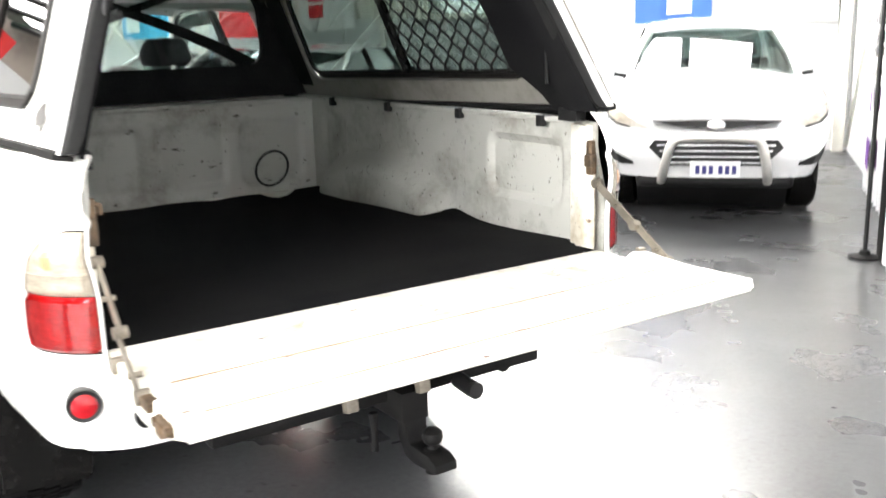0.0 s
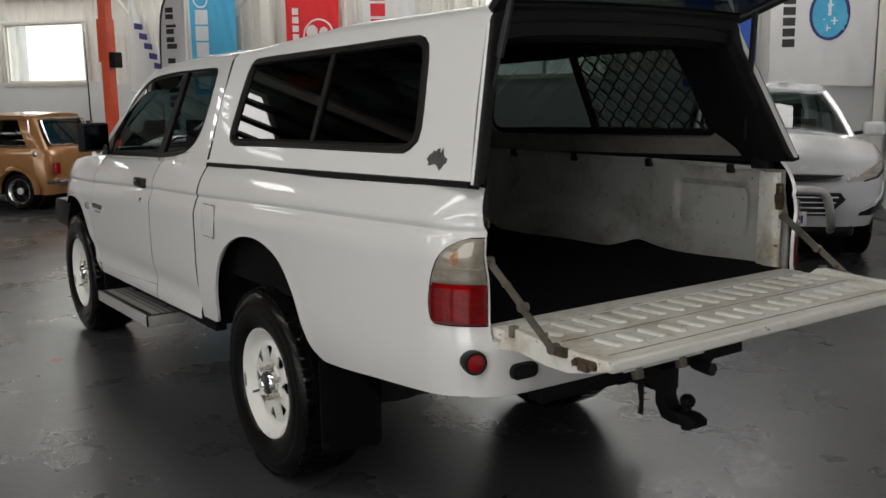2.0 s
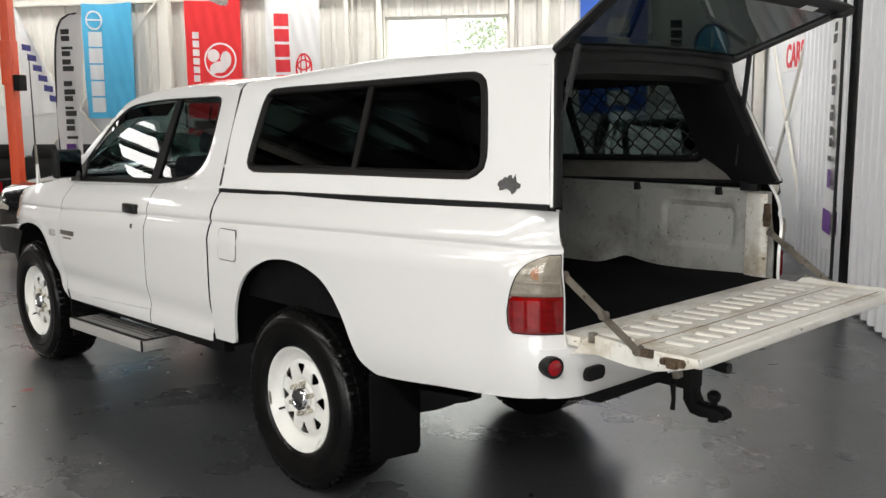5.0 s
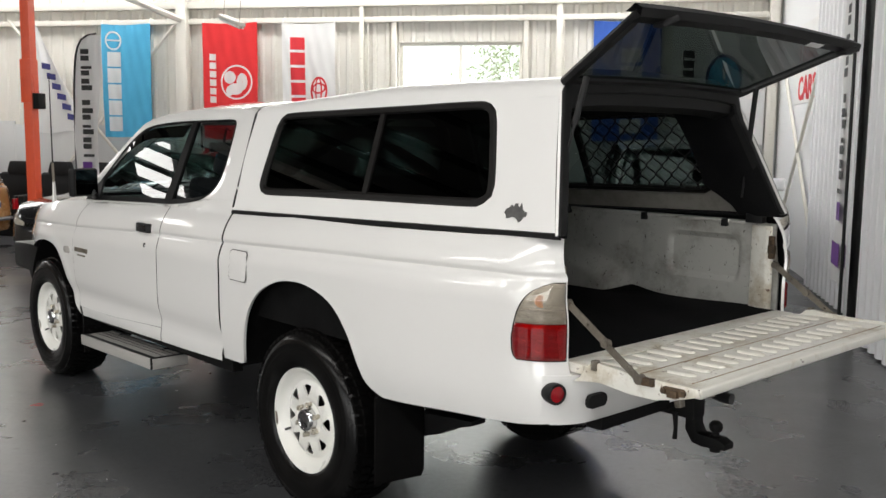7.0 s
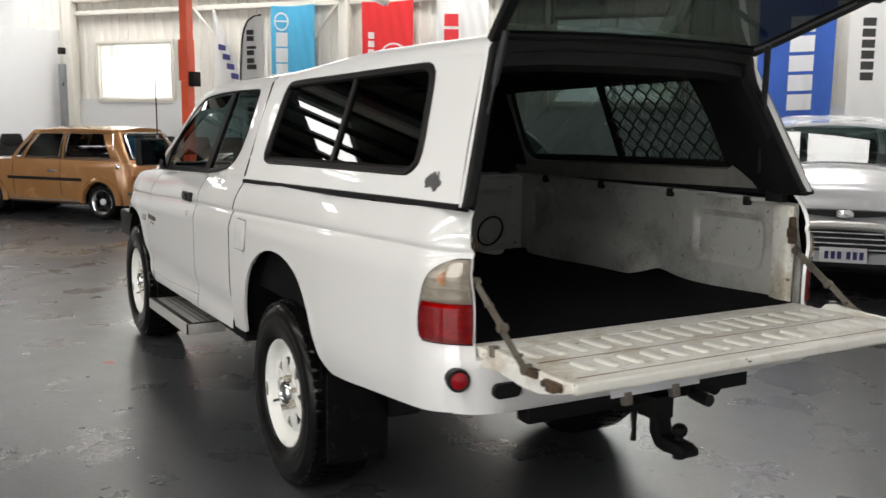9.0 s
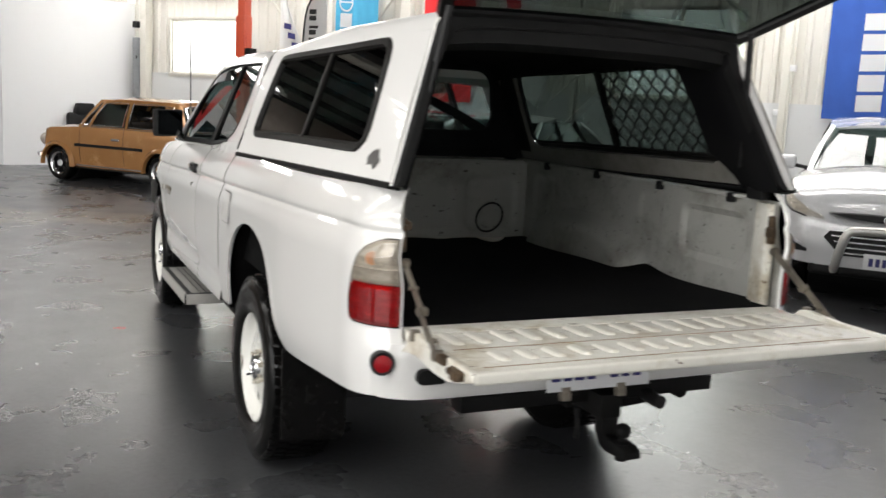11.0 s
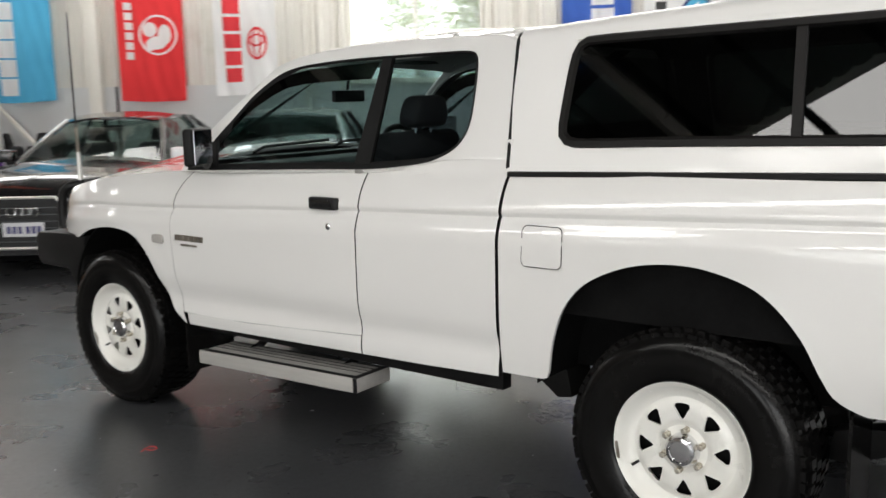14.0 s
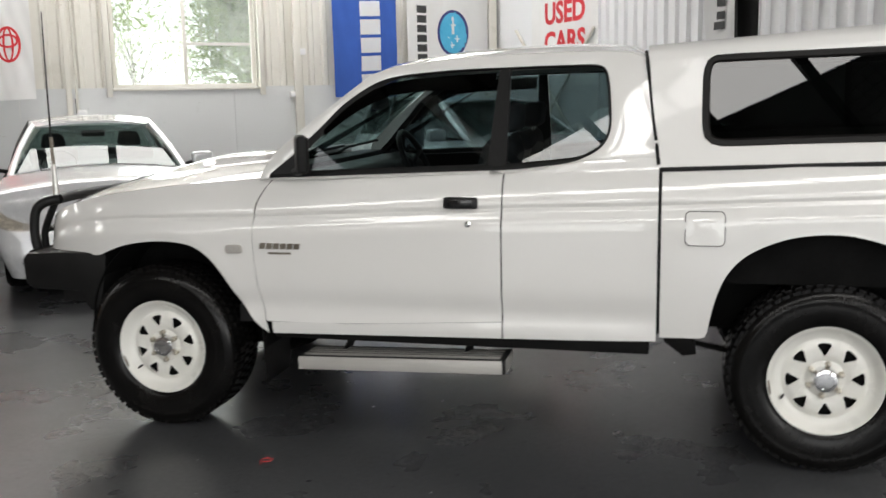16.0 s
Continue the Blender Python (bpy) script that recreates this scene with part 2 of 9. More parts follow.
def worn(name, base, dirt, rough=0.35, amount=0.55, scale=9.0, coat=0.0, rust=None, chip=0.68):
    """Old paint with scuffs, dirt and small rust-coloured chips."""
    m, nt, b = links(name)
    tc = nt.nodes.new("ShaderNodeTexCoord")
    big = node(nt, "ShaderNodeTexNoise", Scale=scale, Detail=8.0, Roughness=0.7)
    mp = nt.nodes.new("ShaderNodeMapping")
    mp.inputs["Scale"].default_value = (14, 55, 38)
    mp.inputs["Rotation"].default_value = (0.5, 0.3, 0.4)
    chips = node(nt, "ShaderNodeTexNoise", Scale=1.0, Detail=5.0, Roughness=0.65)
    nt.links.new(tc.outputs["Object"], big.inputs["Vector"])
    nt.links.new(tc.outputs["Object"], mp.inputs["Vector"])
    nt.links.new(mp.outputs["Vector"], chips.inputs["Vector"])
    r1 = nt.nodes.new("ShaderNodeValToRGB")
    r1.color_ramp.elements[0].position, r1.color_ramp.elements[1].position = amount, amount + 0.22
    r1.color_ramp.elements[0].color, r1.color_ramp.elements[1].color = rgba(base), rgba(dirt)
    nt.links.new(big.outputs["Fac"], r1.inputs["Fac"])
    r2 = nt.nodes.new("ShaderNodeValToRGB")
    r2.color_ramp.elements[0].position, r2.color_ramp.elements[1].position = chip, chip + 0.04
    r2.color_ramp.elements[0].color, r2.color_ramp.elements[1].color = (0, 0, 0, 1), (1, 1, 1, 1)
    nt.links.new(chips.outputs["Fac"], r2.inputs["Fac"])
    mx = nt.nodes.new("ShaderNodeMix")
    mx.data_type = "RGBA"
    mx.inputs["B"].default_value = rgba(rust or (0.13, 0.075, 0.045))
    nt.links.new(r1.outputs["Color"], mx.inputs["A"])
    nt.links.new(r2.outputs["Color"], mx.inputs["Factor"])
    nt.links.new(mx.outputs["Result"], b.inputs["Base Color"])
    b.inputs["Roughness"].default_value = rough
    b.inputs["Coat Weight"].default_value = coat
    bp = node(nt, "ShaderNodeBump", Strength=0.12, Distance=0.004)
    nt.links.new(big.outputs["Fac"], bp.inputs["Height"])
    nt.links.new(bp.outputs["Normal"], b.inputs["Normal"])
    return m


def concrete():
    """Painted workshop floor: grey, patchy, with dark scuffs and brown damp patches."""
    m, nt, b = links("floor_paint")
    tc = nt.nodes.new("ShaderNodeTexCoord")
    co = tc.outputs["Object"]
    def noise_of(scale, detail=6.0, rough=0.6, dist=0.0):
        n = node(nt, "ShaderNodeTexNoise", Scale=scale, Detail=detail, Roughness=rough, Distortion=dist)
        nt.links.new(co, n.inputs["Vector"])
        return n.outputs["Fac"]
    def ramp(fac, p0, p1, c0, c1):
        r = nt.nodes.new("ShaderNodeValToRGB")
        r.color_ramp.elements[0].position, r.color_ramp.elements[1].position = p0, p1
        r.color_ramp.elements[0].color, r.color_ramp.elements[1].color = rgba(c0), rgba(c1)
        nt.links.new(fac, r.inputs["Fac"])
        return r.outputs["Color"]
    def mixed(a, bb, fac, kind="MIX"):
        x = nt.nodes.new("ShaderNodeMix")
        x.data_type, x.blend_type = "RGBA", kind
        nt.links.new(fac, x.inputs["Factor"])
        for v, s in ((a, "A"), (bb, "B")):
            if isinstance(v, tuple):
                x.inputs[s].default_value = rgba(v)
            else:
                nt.links.new(v, x.inputs[s])
        return x.outputs["Result"]
    base = ramp(noise_of(0.9, 6.0, 0.58), 0.32, 0.70, (0.048, 0.050, 0.0535), (0.083, 0.085, 0.0885))
    fine = ramp(noise_of(38.0, 5.0, 0.7), 0.3, 0.75, (0.68, 0.68, 0.68), (1.24, 1.235, 1.23))
    x = nt.nodes.new("ShaderNodeMix")
    x.data_type, x.blend_type = "RGBA", "MULTIPLY"
    x.inputs["Factor"].default_value = 1.0
    nt.links.new(base, x.inputs["A"])
    nt.links.new(fine, x.inputs["B"])
    col = x.outputs["Result"]
    # brown damp patch on the open floor
    sep = nt.nodes.new("ShaderNodeSeparateXYZ")
    nt.links.new(co, sep.inputs["Vector"])
    def blob(cx, cy, rx, ry):
        a = nt.nodes.new("ShaderNodeVectorMath")
        a.operation = "SUBTRACT"
        a.inputs[1].default_value = (cx, cy, 0)
        nt.links.new(co, a.inputs[0])
        s = nt.nodes.new("ShaderNodeVectorMath")
        s.operation = "MULTIPLY"
        s.inputs[1].default_value = (1 / rx, 1 / ry, 0)
        nt.links.new(a.outputs["Vector"], s.inputs[0])
        ln = nt.nodes.new("ShaderNodeVectorMath")
        ln.operation = "LENGTH"
        nt.links.new(s.outputs["Vector"], ln.inputs[0])
        ad = nt.nodes.new("ShaderNodeMath")
        ad.operation = "ADD"
        nt.links.new(ln.outputs["Value"], ad.inputs[0])
        nz = nt.nodes.new("ShaderNodeMath")
        nz.operation = "MULTIPLY"
        nz.inputs[1].default_value = 1.5
        nt.links.new(noise_of(1.6, 6.0, 0.65), nz.inputs[0])
        nt.links.new(nz.outputs["Value"], ad.inputs[1])
        return ramp(ad.outputs["Value"], 0.0, 1.0, (1, 1, 1), (0, 0, 0)), ad.outputs["Value"]
    for cx, cy, rx, ry in ((-7.4, 3.15, 1.1, 0.6), (-6.6, 3.8, 0.9, 0.6), (-5.9, 4.55, 0.8, 0.55), (-8.6, 2.6, 1.2, 0.5)):
        _, v = blob(cx, cy, rx, ry)
        mr = node(nt, "ShaderNodeMapRange", **{"From Min": 1.35, "From Max": 1.6, "To Min": 0.5, "To Max": 0.0})
        nt.links.new(v, mr.inputs["Value"])
        col = mixed(col, (0.22, 0.19, 0.15), mr.outputs["Result"])
    # dark spots and drips, pale chips
    vo = node(nt, "ShaderNodeTexVoronoi", Scale=2.2, Randomness=1.0)
    nt.links.new(co, vo.inputs["Vector"])
    spots = node(nt, "ShaderNodeMapRange", **{"From Min": 0.02, "From Max": 0.055, "To Min": 0.6, "To Max": 0.0})
    nt.links.new(vo.outputs["Distance"], spots.inputs["Value"])
    col = mixed(col, (0.03, 0.03, 0.03), spots.outputs["Result"])
    scuff = ramp(noise_of(5.5, 8.0, 0.68, 0.3), 0.54, 0.72, (0, 0, 0), (0.3, 0.3, 0.3))
    col = mixed(col, (0.075, 0.073, 0.072), scuff)
    vs = node(nt, "ShaderNodeTexVoronoi", Scale=7.5, Randomness=1.0)
    nt.links.new(co, vs.inputs["Vector"])
    drops = node(nt, "ShaderNodeMapRange", **{"From Min": 0.03, "From Max": 0.11, "To Min": 0.65, "To Max": 0.0})
    nt.links.new(vs.outputs["Distance"], drops.inputs["Value"])
    some = node(nt, "ShaderNodeMapRange", **{"From Min": 0.5, "From Max": 0.6})
    nt.links.new(noise_of(0.8, 3.0), some.inputs["Value"])
    few = nt.nodes.new("ShaderNodeMath")
    few.operation = "MULTIPLY"
    nt.links.new(drops.outputs["Result"], few.inputs[0])
    nt.links.new(some.outputs["Result"], few.inputs[1])
    col = mixed(col, (0.028, 0.028, 0.028), few.outputs["Value"])
    # worn pits: some cells of two grids, bent out of round, in patches
    bend = node(nt, "ShaderNodeTexNoise", Scale=22.0, Detail=4.0, Roughness=0.6)
    nt.links.new(co, bend.inputs["Vector"])
    shift = nt.nodes.new("ShaderNodeVectorMath")
    shift.operation = "MULTIPLY_ADD"
    shift.inputs[1].default_value = (0.05, 0.05, 0.0)
    nt.links.new(bend.outputs["Color"], shift.inputs[0])
    nt.links.new(co, shift.inputs[2])
    pit_sum = None
    for scale, size, keep, patch in ((5.0, 0.13, 0.50, 1.1), (11.0, 0.18, 0.36, 1.7), (21.0, 0.20, 0.42, 2.6)):
        mp = nt.nodes.new("ShaderNodeMapping")
        mp.inputs["Scale"].default_value = (1.0, 1.7, 1.0)
        mp.inputs["Rotation"].default_value = (0, 0, 0.7 + scale)
        nt.links.new(shift.outputs["Vector"], mp.inputs["Vector"])
        vp = node(nt, "ShaderNodeTexVoronoi", Scale=scale, Randomness=1.0)
        nt.links.new(mp.outputs["Vector"], vp.inputs["Vector"])
        part_of = nt.nodes.new("ShaderNodeSeparateColor")
        nt.links.new(vp.outputs["Color"], part_of.inputs["Color"])
        radius = node(nt, "ShaderNodeMapRange", **{"From Min": keep, "From Max": 1.0, "To Min": 0.0, "To Max": size})
        nt.links.new(part_of.outputs["Red"], radius.inputs["Value"])
        near = nt.nodes.new("ShaderNodeMath")
        near.operation = "SUBTRACT"
        nt.links.new(radius.outputs["Result"], near.inputs[0])
        nt.links.new(vp.outputs["Distance"], near.inputs[1])
        edge = node(nt, "ShaderNodeMapRange", **{"From Min": -0.02, "From Max": 0.05})
        nt.links.new(near.outputs["Value"], edge.inputs["Value"])
        where = node(nt, "ShaderNodeMapRange", **{"From Min": 0.38, "From Max": 0.52})
        nt.links.new(noise_of(patch, 4.0, 0.65), where.inputs["Value"])
        both_of = nt.nodes.new("ShaderNodeMath")
        both_of.operation = "MULTIPLY"
        nt.links.new(edge.outputs["Result"], both_of.inputs[0])
        nt.links.new(where.outputs["Result"], both_of.inputs[1])
        if pit_sum is None:
            pit_sum = both_of.outputs["Value"]
        else:
            top_of = nt.nodes.new("ShaderNodeMath")
            top_of.operation = "MAXIMUM"
            nt.links.new(pit_sum, top_of.inputs[0])
            nt.links.new(both_of.outputs["Value"], top_of.inputs[1])
            pit_sum = top_of.outputs["Value"]
    fainter = nt.nodes.new("ShaderNodeMath")
    fainter.operation = "MULTIPLY"
    fainter.inputs[1].default_value = 0.72
    nt.links.new(pit_sum, fainter.inputs[0])
    col = mixed(col, (0.022, 0.021, 0.020), fainter.outputs["Value"])
    chips = ramp(noise_of(30.0, 6.0, 0.7), 0.74, 0.765, (0, 0, 0), (0.35, 0.35, 0.35))
    col = mixed(col, (0.33, 0.32, 0.30), chips)
    nt.links.new(col, b.inputs["Base Color"])
    b.inputs["Specular IOR Level"].default_value = 0.48
    mr = node(nt, "ShaderNodeMapRange", **{"From Min": 0.3, "From Max": 0.7, "To Min": 0.24, "To Max": 0.34})
    nt.links.new(noise_of(1.7, 4.0, 0.55), mr.inputs["Value"])
    dull = nt.nodes.new("ShaderNodeMath")
    dull.operation = "MULTIPLY_ADD"
    dull.inputs[1].default_value = 0.03
    nt.links.new(pit_sum, dull.inputs[0])
    nt.links.new(mr.outputs["Result"], dull.inputs[2])
    nt.links.new(dull.outputs["Value"], b.inputs["Roughness"])
    bp = node(nt, "ShaderNodeBump", Strength=0.11, Distance=0.005)
    nt.links.new(noise_of(70.0, 9.0, 0.75), bp.inputs["Height"])
    nt.links.new(bp.outputs["Normal"], b.inputs["Normal"])
    return m


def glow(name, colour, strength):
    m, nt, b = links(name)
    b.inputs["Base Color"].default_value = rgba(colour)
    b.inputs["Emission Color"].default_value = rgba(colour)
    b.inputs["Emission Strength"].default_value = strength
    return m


FLOOR = concrete()
WHITE = grain("white_car_paint", (0.782, 0.774, 0.748), (0.783, 0.775, 0.749), 0.27, 0.27, 0.5, 3, coat=1.0, spec=0.3, detail=0.0)
FIBRE = grain("white_fibreglass", (0.784, 0.777, 0.752), (0.785, 0.778, 0.753), 0.33, 0.33, 0.5, 3, coat=0.4, spec=0.3, detail=0.0)
for paint, index in ((WHITE, 1.65), (FIBRE, 1.52)):
    paint.node_tree.nodes["Principled BSDF"].inputs["Coat IOR"].default_value = index
RAWFIBRE = worn("raw_fibreglass_inside", (0.22, 0.21, 0.19), (0.12, 0.11, 0.09), 0.6, 0.5, 4.0)
WINFRAME = grain("dark_window_frame", (0.007, 0.0065, 0.006), (0.012, 0.011, 0.0105), 0.45, 0.55, 6, 90, spec=0.2)
# dirty scuffed paint, its base also darkened for the shade under the canopy
BEDPAINT = worn("worn_shaded_bed_paint", (0.43, 0.43, 0.40), (0.20, 0.185, 0.155), 0.45, 0.50, 3.2, rust=(0.05, 0.04, 0.03), chip=0.64)
GATEPAINT = worn("worn_gate_paint", (0.80, 0.785, 0.715), (0.47, 0.40, 0.28), 0.38, 0.48, 6.0, chip=0.635)
RIBPAINT = worn("rubbed_rib_paint", (0.80, 0.78, 0.70), (0.60, 0.54, 0.42), 0.33, 0.54, 8.0)
RUSTY = grain("rusty_steel", (0.035, 0.026, 0.018), (0.15, 0.10, 0.06), 0.5, 0.7, 18, 90, 0.1, metal=0.4)
REDGLASS = glazed("red_lamp_glass", (1.0, 0.03, 0.045), 0.66)
BRASS = grain("brassy_nut", (0.46, 0.42, 0.34), (0.66, 0.62, 0.54), 0.2, 0.35, 20, 60, metal=0.85)
LAMPGLASS = glazed("lamp_glass", (1.0, 0.96, 0.90), 0.82)
REFLECTOR = grain("lamp_reflector", (0.36, 0.34, 0.30), (0.58, 0.55, 0.50), 0.15, 0.3, 16, 60, metal=0.25, stretch=(1, 1, 3))
UNDERSEAL = grain("black_underseal", (0.004, 0.004, 0.004), (0.008, 0.008, 0.008), 0.85, 0.95, 8, 60, 0.1, spec=0.08)
STEPTOP = grain("dull_step_aluminium", (0.46, 0.45, 0.42), (0.57, 0.555, 0.525), 0.35, 0.5, 4, 60, metal=0.3, stretch=(1, 0.08, 1))
CREAM = worn("cream_cladding", (0.74, 0.72, 0.665), (0.61, 0.575, 0.50), 0.55, 0.56, 1.2, rust=(0.45, 0.40, 0.32))
DADO = worn("grey_white_lining", (0.66, 0.67, 0.67), (0.52, 0.52, 0.51), 0.5, 0.60, 1.5, rust=(0.42, 0.41, 0.38))
PANEL = worn("white_wallboard", (0.80, 0.81, 0.82), (0.74, 0.75, 0.76), 0.45, 0.6, 0.8, rust=(0.6, 0.6, 0.6))
RIBBED = worn("grey_ribbed_steel", (0.86, 0.865, 0.88), (0.78, 0.785, 0.80), 0.42, 0.58, 1.4, rust=(0.55, 0.54, 0.53))
STEELW = worn("painted_steel", (0.68, 0.66, 0.60), (0.50, 0.47, 0.41), 0.5, 0.58, 3.0, rust=(0.3, 0.22, 0.16))
ROOFING = worn("roof_sheet_underside", (0.085, 0.083, 0.08), (0.05, 0.048, 0.045), 0.55, 0.5, 2.0)
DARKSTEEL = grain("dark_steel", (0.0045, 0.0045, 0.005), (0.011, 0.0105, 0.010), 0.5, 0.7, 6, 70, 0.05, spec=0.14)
BLACK = grain("black_plastic", (0.006, 0.006, 0.0065), (0.012, 0.012, 0.0125), 0.35, 0.55, 12, 140, 0.03, spec=0.35)
GLOSSBLACK = grain("gloss_black", (0.006, 0.006, 0.007), (0.012, 0.012, 0.012), 0.12, 0.2, 4, 90, coat=0.5)
RUBBER = grain("tyre_rubber", (0.003, 0.003, 0.003), (0.007, 0.0066, 0.0062), 0.12, 0.26, 5, 40, 0.03, spec=0.2)
SEAL = grain("seal_rubber", (0.006, 0.006, 0.006), (0.012, 0.012, 0.012), 0.45, 0.6, 12, 90, spec=0.18)
MAT = grain("black_bed_mat", (0.005, 0.005, 0.006), (0.012, 0.012, 0.012), 0.85, 0.95, 3, 160, 0.12, spec=0.05)
TRIMCLOTH = grain("dark_lining", (0.008, 0.008, 0.009), (0.02, 0.02, 0.02), 0.85, 0.98, 5, 130, 0.1, spec=0.1)
RIMWHITE = grain("rim_enamel", (0.78, 0.775, 0.73), (0.755, 0.745, 0.69), 0.22, 0.32, 2, 9, detail=2.0, coat=0.3)
CHROME = grain("chrome", (0.75, 0.75, 0.76), (0.85, 0.85, 0.86), 0.06, 0.18, 9, 80, metal=1.0)
DULLMETAL = grain("dull_zinc", (0.16, 0.14, 0.115), (0.29, 0.26, 0.215), 0.4, 0.6, 14, 90, 0.05, metal=0.7)
ALLOY = grain("brushed_aluminium", (0.60, 0.59, 0.56), (0.74, 0.73, 0.70), 0.28, 0.42, 4, 60, metal=0.6, stretch=(1, 0.08, 1))
REDLENS = grain("red_lens", (0.28, 0.005, 0.010), (0.40, 0.008, 0.014), 0.06, 0.12, 8, 60, coat=0.3)
CLEARLENS = grain("clear_lens", (0.42, 0.40, 0.36), (0.55, 0.52, 0.48), 0.05, 0.10, 10, 40, coat=0.3)
AMBER = grain("marker_lens", (0.36, 0.345, 0.32), (0.46, 0.44, 0.41), 0.1, 0.2, 10, 60, coat=0.5)
PRIVACY = glazed("dark_canopy_glass", (0.72, 0.95, 0.88), 0.058)
TINT = glazed("tinted_cab_glass", (0.80, 0.98, 1.0), 0.40, gloss=0.06)
HATCHGLASS = glazed("tinted_hatch_glass", (0.80, 1.0, 0.92), 0.045, gloss=0.085)
CLEAR = glazed("clear_glass", (0.95, 1.0, 0.98), 0.85)
# clear pane with uneven translucent white mixed in to imitate overexposed glare
HAZY = glazed("glare_veiled_window_glass", (0.97, 1.0, 0.98), 0.80)
haze_tree = HAZY.node_tree
veil = haze_tree.nodes.new("ShaderNodeBsdfTranslucent")
veil.inputs["Color"].default_value = (0.9, 0.9, 0.88, 1)
veil_noise = node(haze_tree, "ShaderNodeTexNoise", Scale=5.0, Detail=5.0, Roughness=0.6)
amount = node(haze_tree, "ShaderNodeMapRange", **{"From Min": 0.3, "From Max": 0.7, "To Min": 0.03, "To Max": 0.10})
haze_tree.links.new(veil_noise.outputs["Fac"], amount.inputs["Value"])
veiled = haze_tree.nodes.new("ShaderNodeMixShader")
clean = haze_tree.nodes["Material Output"].inputs["Surface"].links[0].from_socket
haze_tree.links.new(amount.outputs["Result"], veiled.inputs["Fac"])
haze_tree.links.new(clean, veiled.inputs[1])
haze_tree.links.new(veil.outputs["BSDF"], veiled.inputs[2])
haze_tree.links.new(veiled.outputs["Shader"], haze_tree.nodes["Material Output"].inputs["Surface"])
DIMGLASS = glazed("green_car_glass", (0.80, 1.0, 0.95), 0.36)
CARGLASS = glazed("car_window_glass", (0.80, 1.0, 0.95), 0.55)
GOLD = grain("gold_metallic_paint", (0.43, 0.205, 0.070), (0.48, 0.24, 0.088), 0.22, 0.3, 2, 220, metal=0.25, coat=1.0)
SILVER = grain("silver_metallic_paint", (0.74, 0.75, 0.765), (0.79, 0.80, 0.81), 0.22, 0.3, 2, 220, metal=0.2, coat=0.8)
BLACKPAINT = grain("black_car_paint", (0.008, 0.008, 0.009), (0.014, 0.014, 0.015), 0.15, 0.2, 2, 220, coat=1.0)
ORANGE = grain("orange_hoist_paint", (0.72, 0.075, 0.02), (0.80, 0.10, 0.03), 0.35, 0.5, 3, 60, 0.03)
BLUEC = grain("blue_flag_cloth", (0.020, 0.075, 0.33), (0.028, 0.095, 0.40), 0.75, 0.85, 3, 180, 0.05)
SKYC = grain("sky_blue_flag_cloth", (0.06, 0.36, 0.60), (0.08, 0.42, 0.66), 0.75, 0.85, 3, 180, 0.05)
REDC = grain("red_flag_cloth", (0.62, 0.018, 0.022), (0.70, 0.026, 0.03), 0.75, 0.85, 3, 180, 0.05)
WHITEC = grain("white_flag_cloth", (0.82, 0.82, 0.82), (0.86, 0.86, 0.85), 0.75, 0.85, 3, 180, 0.05)
INKRED = grain("red_print", (0.60, 0.02, 0.03), (0.66, 0.03, 0.04), 0.6, 0.7, 4, 90)
INKBLUE = grain("navy_print", (0.03, 0.03, 0.14), (0.04, 0.04, 0.18), 0.6, 0.7, 4, 90)
INKBLACK = grain("black_print", (0.02, 0.02, 0.02), (0.04, 0.04, 0.04), 0.6, 0.7, 4, 90)
INKPURPLE = grain("purple_print", (0.10, 0.02, 0.20), (0.13, 0.03, 0.25), 0.6, 0.7, 4, 90)
INKCYAN = grain("cyan_print", (0.03, 0.32, 0.55), (0.10, 0.48, 0.72), 0.5, 0.6, 3, 60)
SIGNW = grain("sign_white", (0.76, 0.76, 0.75), (0.82, 0.82, 0.81), 0.45, 0.55, 3, 90)
PLATEW = grain("plate_white", (0.70, 0.71, 0.72), (0.78, 0.78, 0.79), 0.35, 0.45, 6, 90)
SEATC = grain("dark_seat_cloth", (0.012, 0.012, 0.014), (0.03, 0.03, 0.034), 0.85, 0.95, 8, 200, 0.1)
VINYL = grain("black_vinyl", (0.005, 0.005, 0.0055), (0.014, 0.014, 0.015), 0.5, 0.7, 4, 90, 0.06, spec=0.25)
LEAF = grain("leaf_green", (0.15, 0.27, 0.04), (0.30, 0.46, 0.10), 0.5, 0.6, 5, 60)
BARBLACK = grain("black_bar_enamel", (0.006, 0.006, 0.006), (0.012, 0.012, 0.012), 0.36, 0.5, 6, 70, 0.04, spec=0.25)
EMBLEM = grain("grey_emblem", (0.05, 0.048, 0.046), (0.10, 0.098, 0.095), 0.35, 0.5, 30, 90)
MIRROR = grain("mirror_glass", (0.27, 0.28, 0.30), (0.31, 0.32, 0.34), 0.03, 0.05, 4, 30, metal=1.0)
nt = WHITEC.node_tree
through_cloth = nt.nodes.new("ShaderNodeBsdfTranslucent")
through_cloth.inputs["Color"].default_value = (0.78, 0.78, 0.77, 1)
cloth_mix = nt.nodes.new("ShaderNodeMixShader")
cloth_mix.inputs["Fac"].default_value = 0.28
nt.links.new(nt.nodes["Principled BSDF"].outputs["BSDF"], cloth_mix.inputs[1])
nt.links.new(through_cloth.outputs["BSDF"], cloth_mix.inputs[2])
nt.links.new(cloth_mix.outputs["Shader"], nt.nodes["Material Output"].inputs["Surface"])
nt = LEAF.node_tree
thin = nt.nodes.new("ShaderNodeBsdfTranslucent")
thin.inputs["Color"].default_value = (0.55, 0.72, 0.18, 1)
both_sides = nt.nodes.new("ShaderNodeMixShader")
both_sides.inputs["Fac"].default_value = 0.65
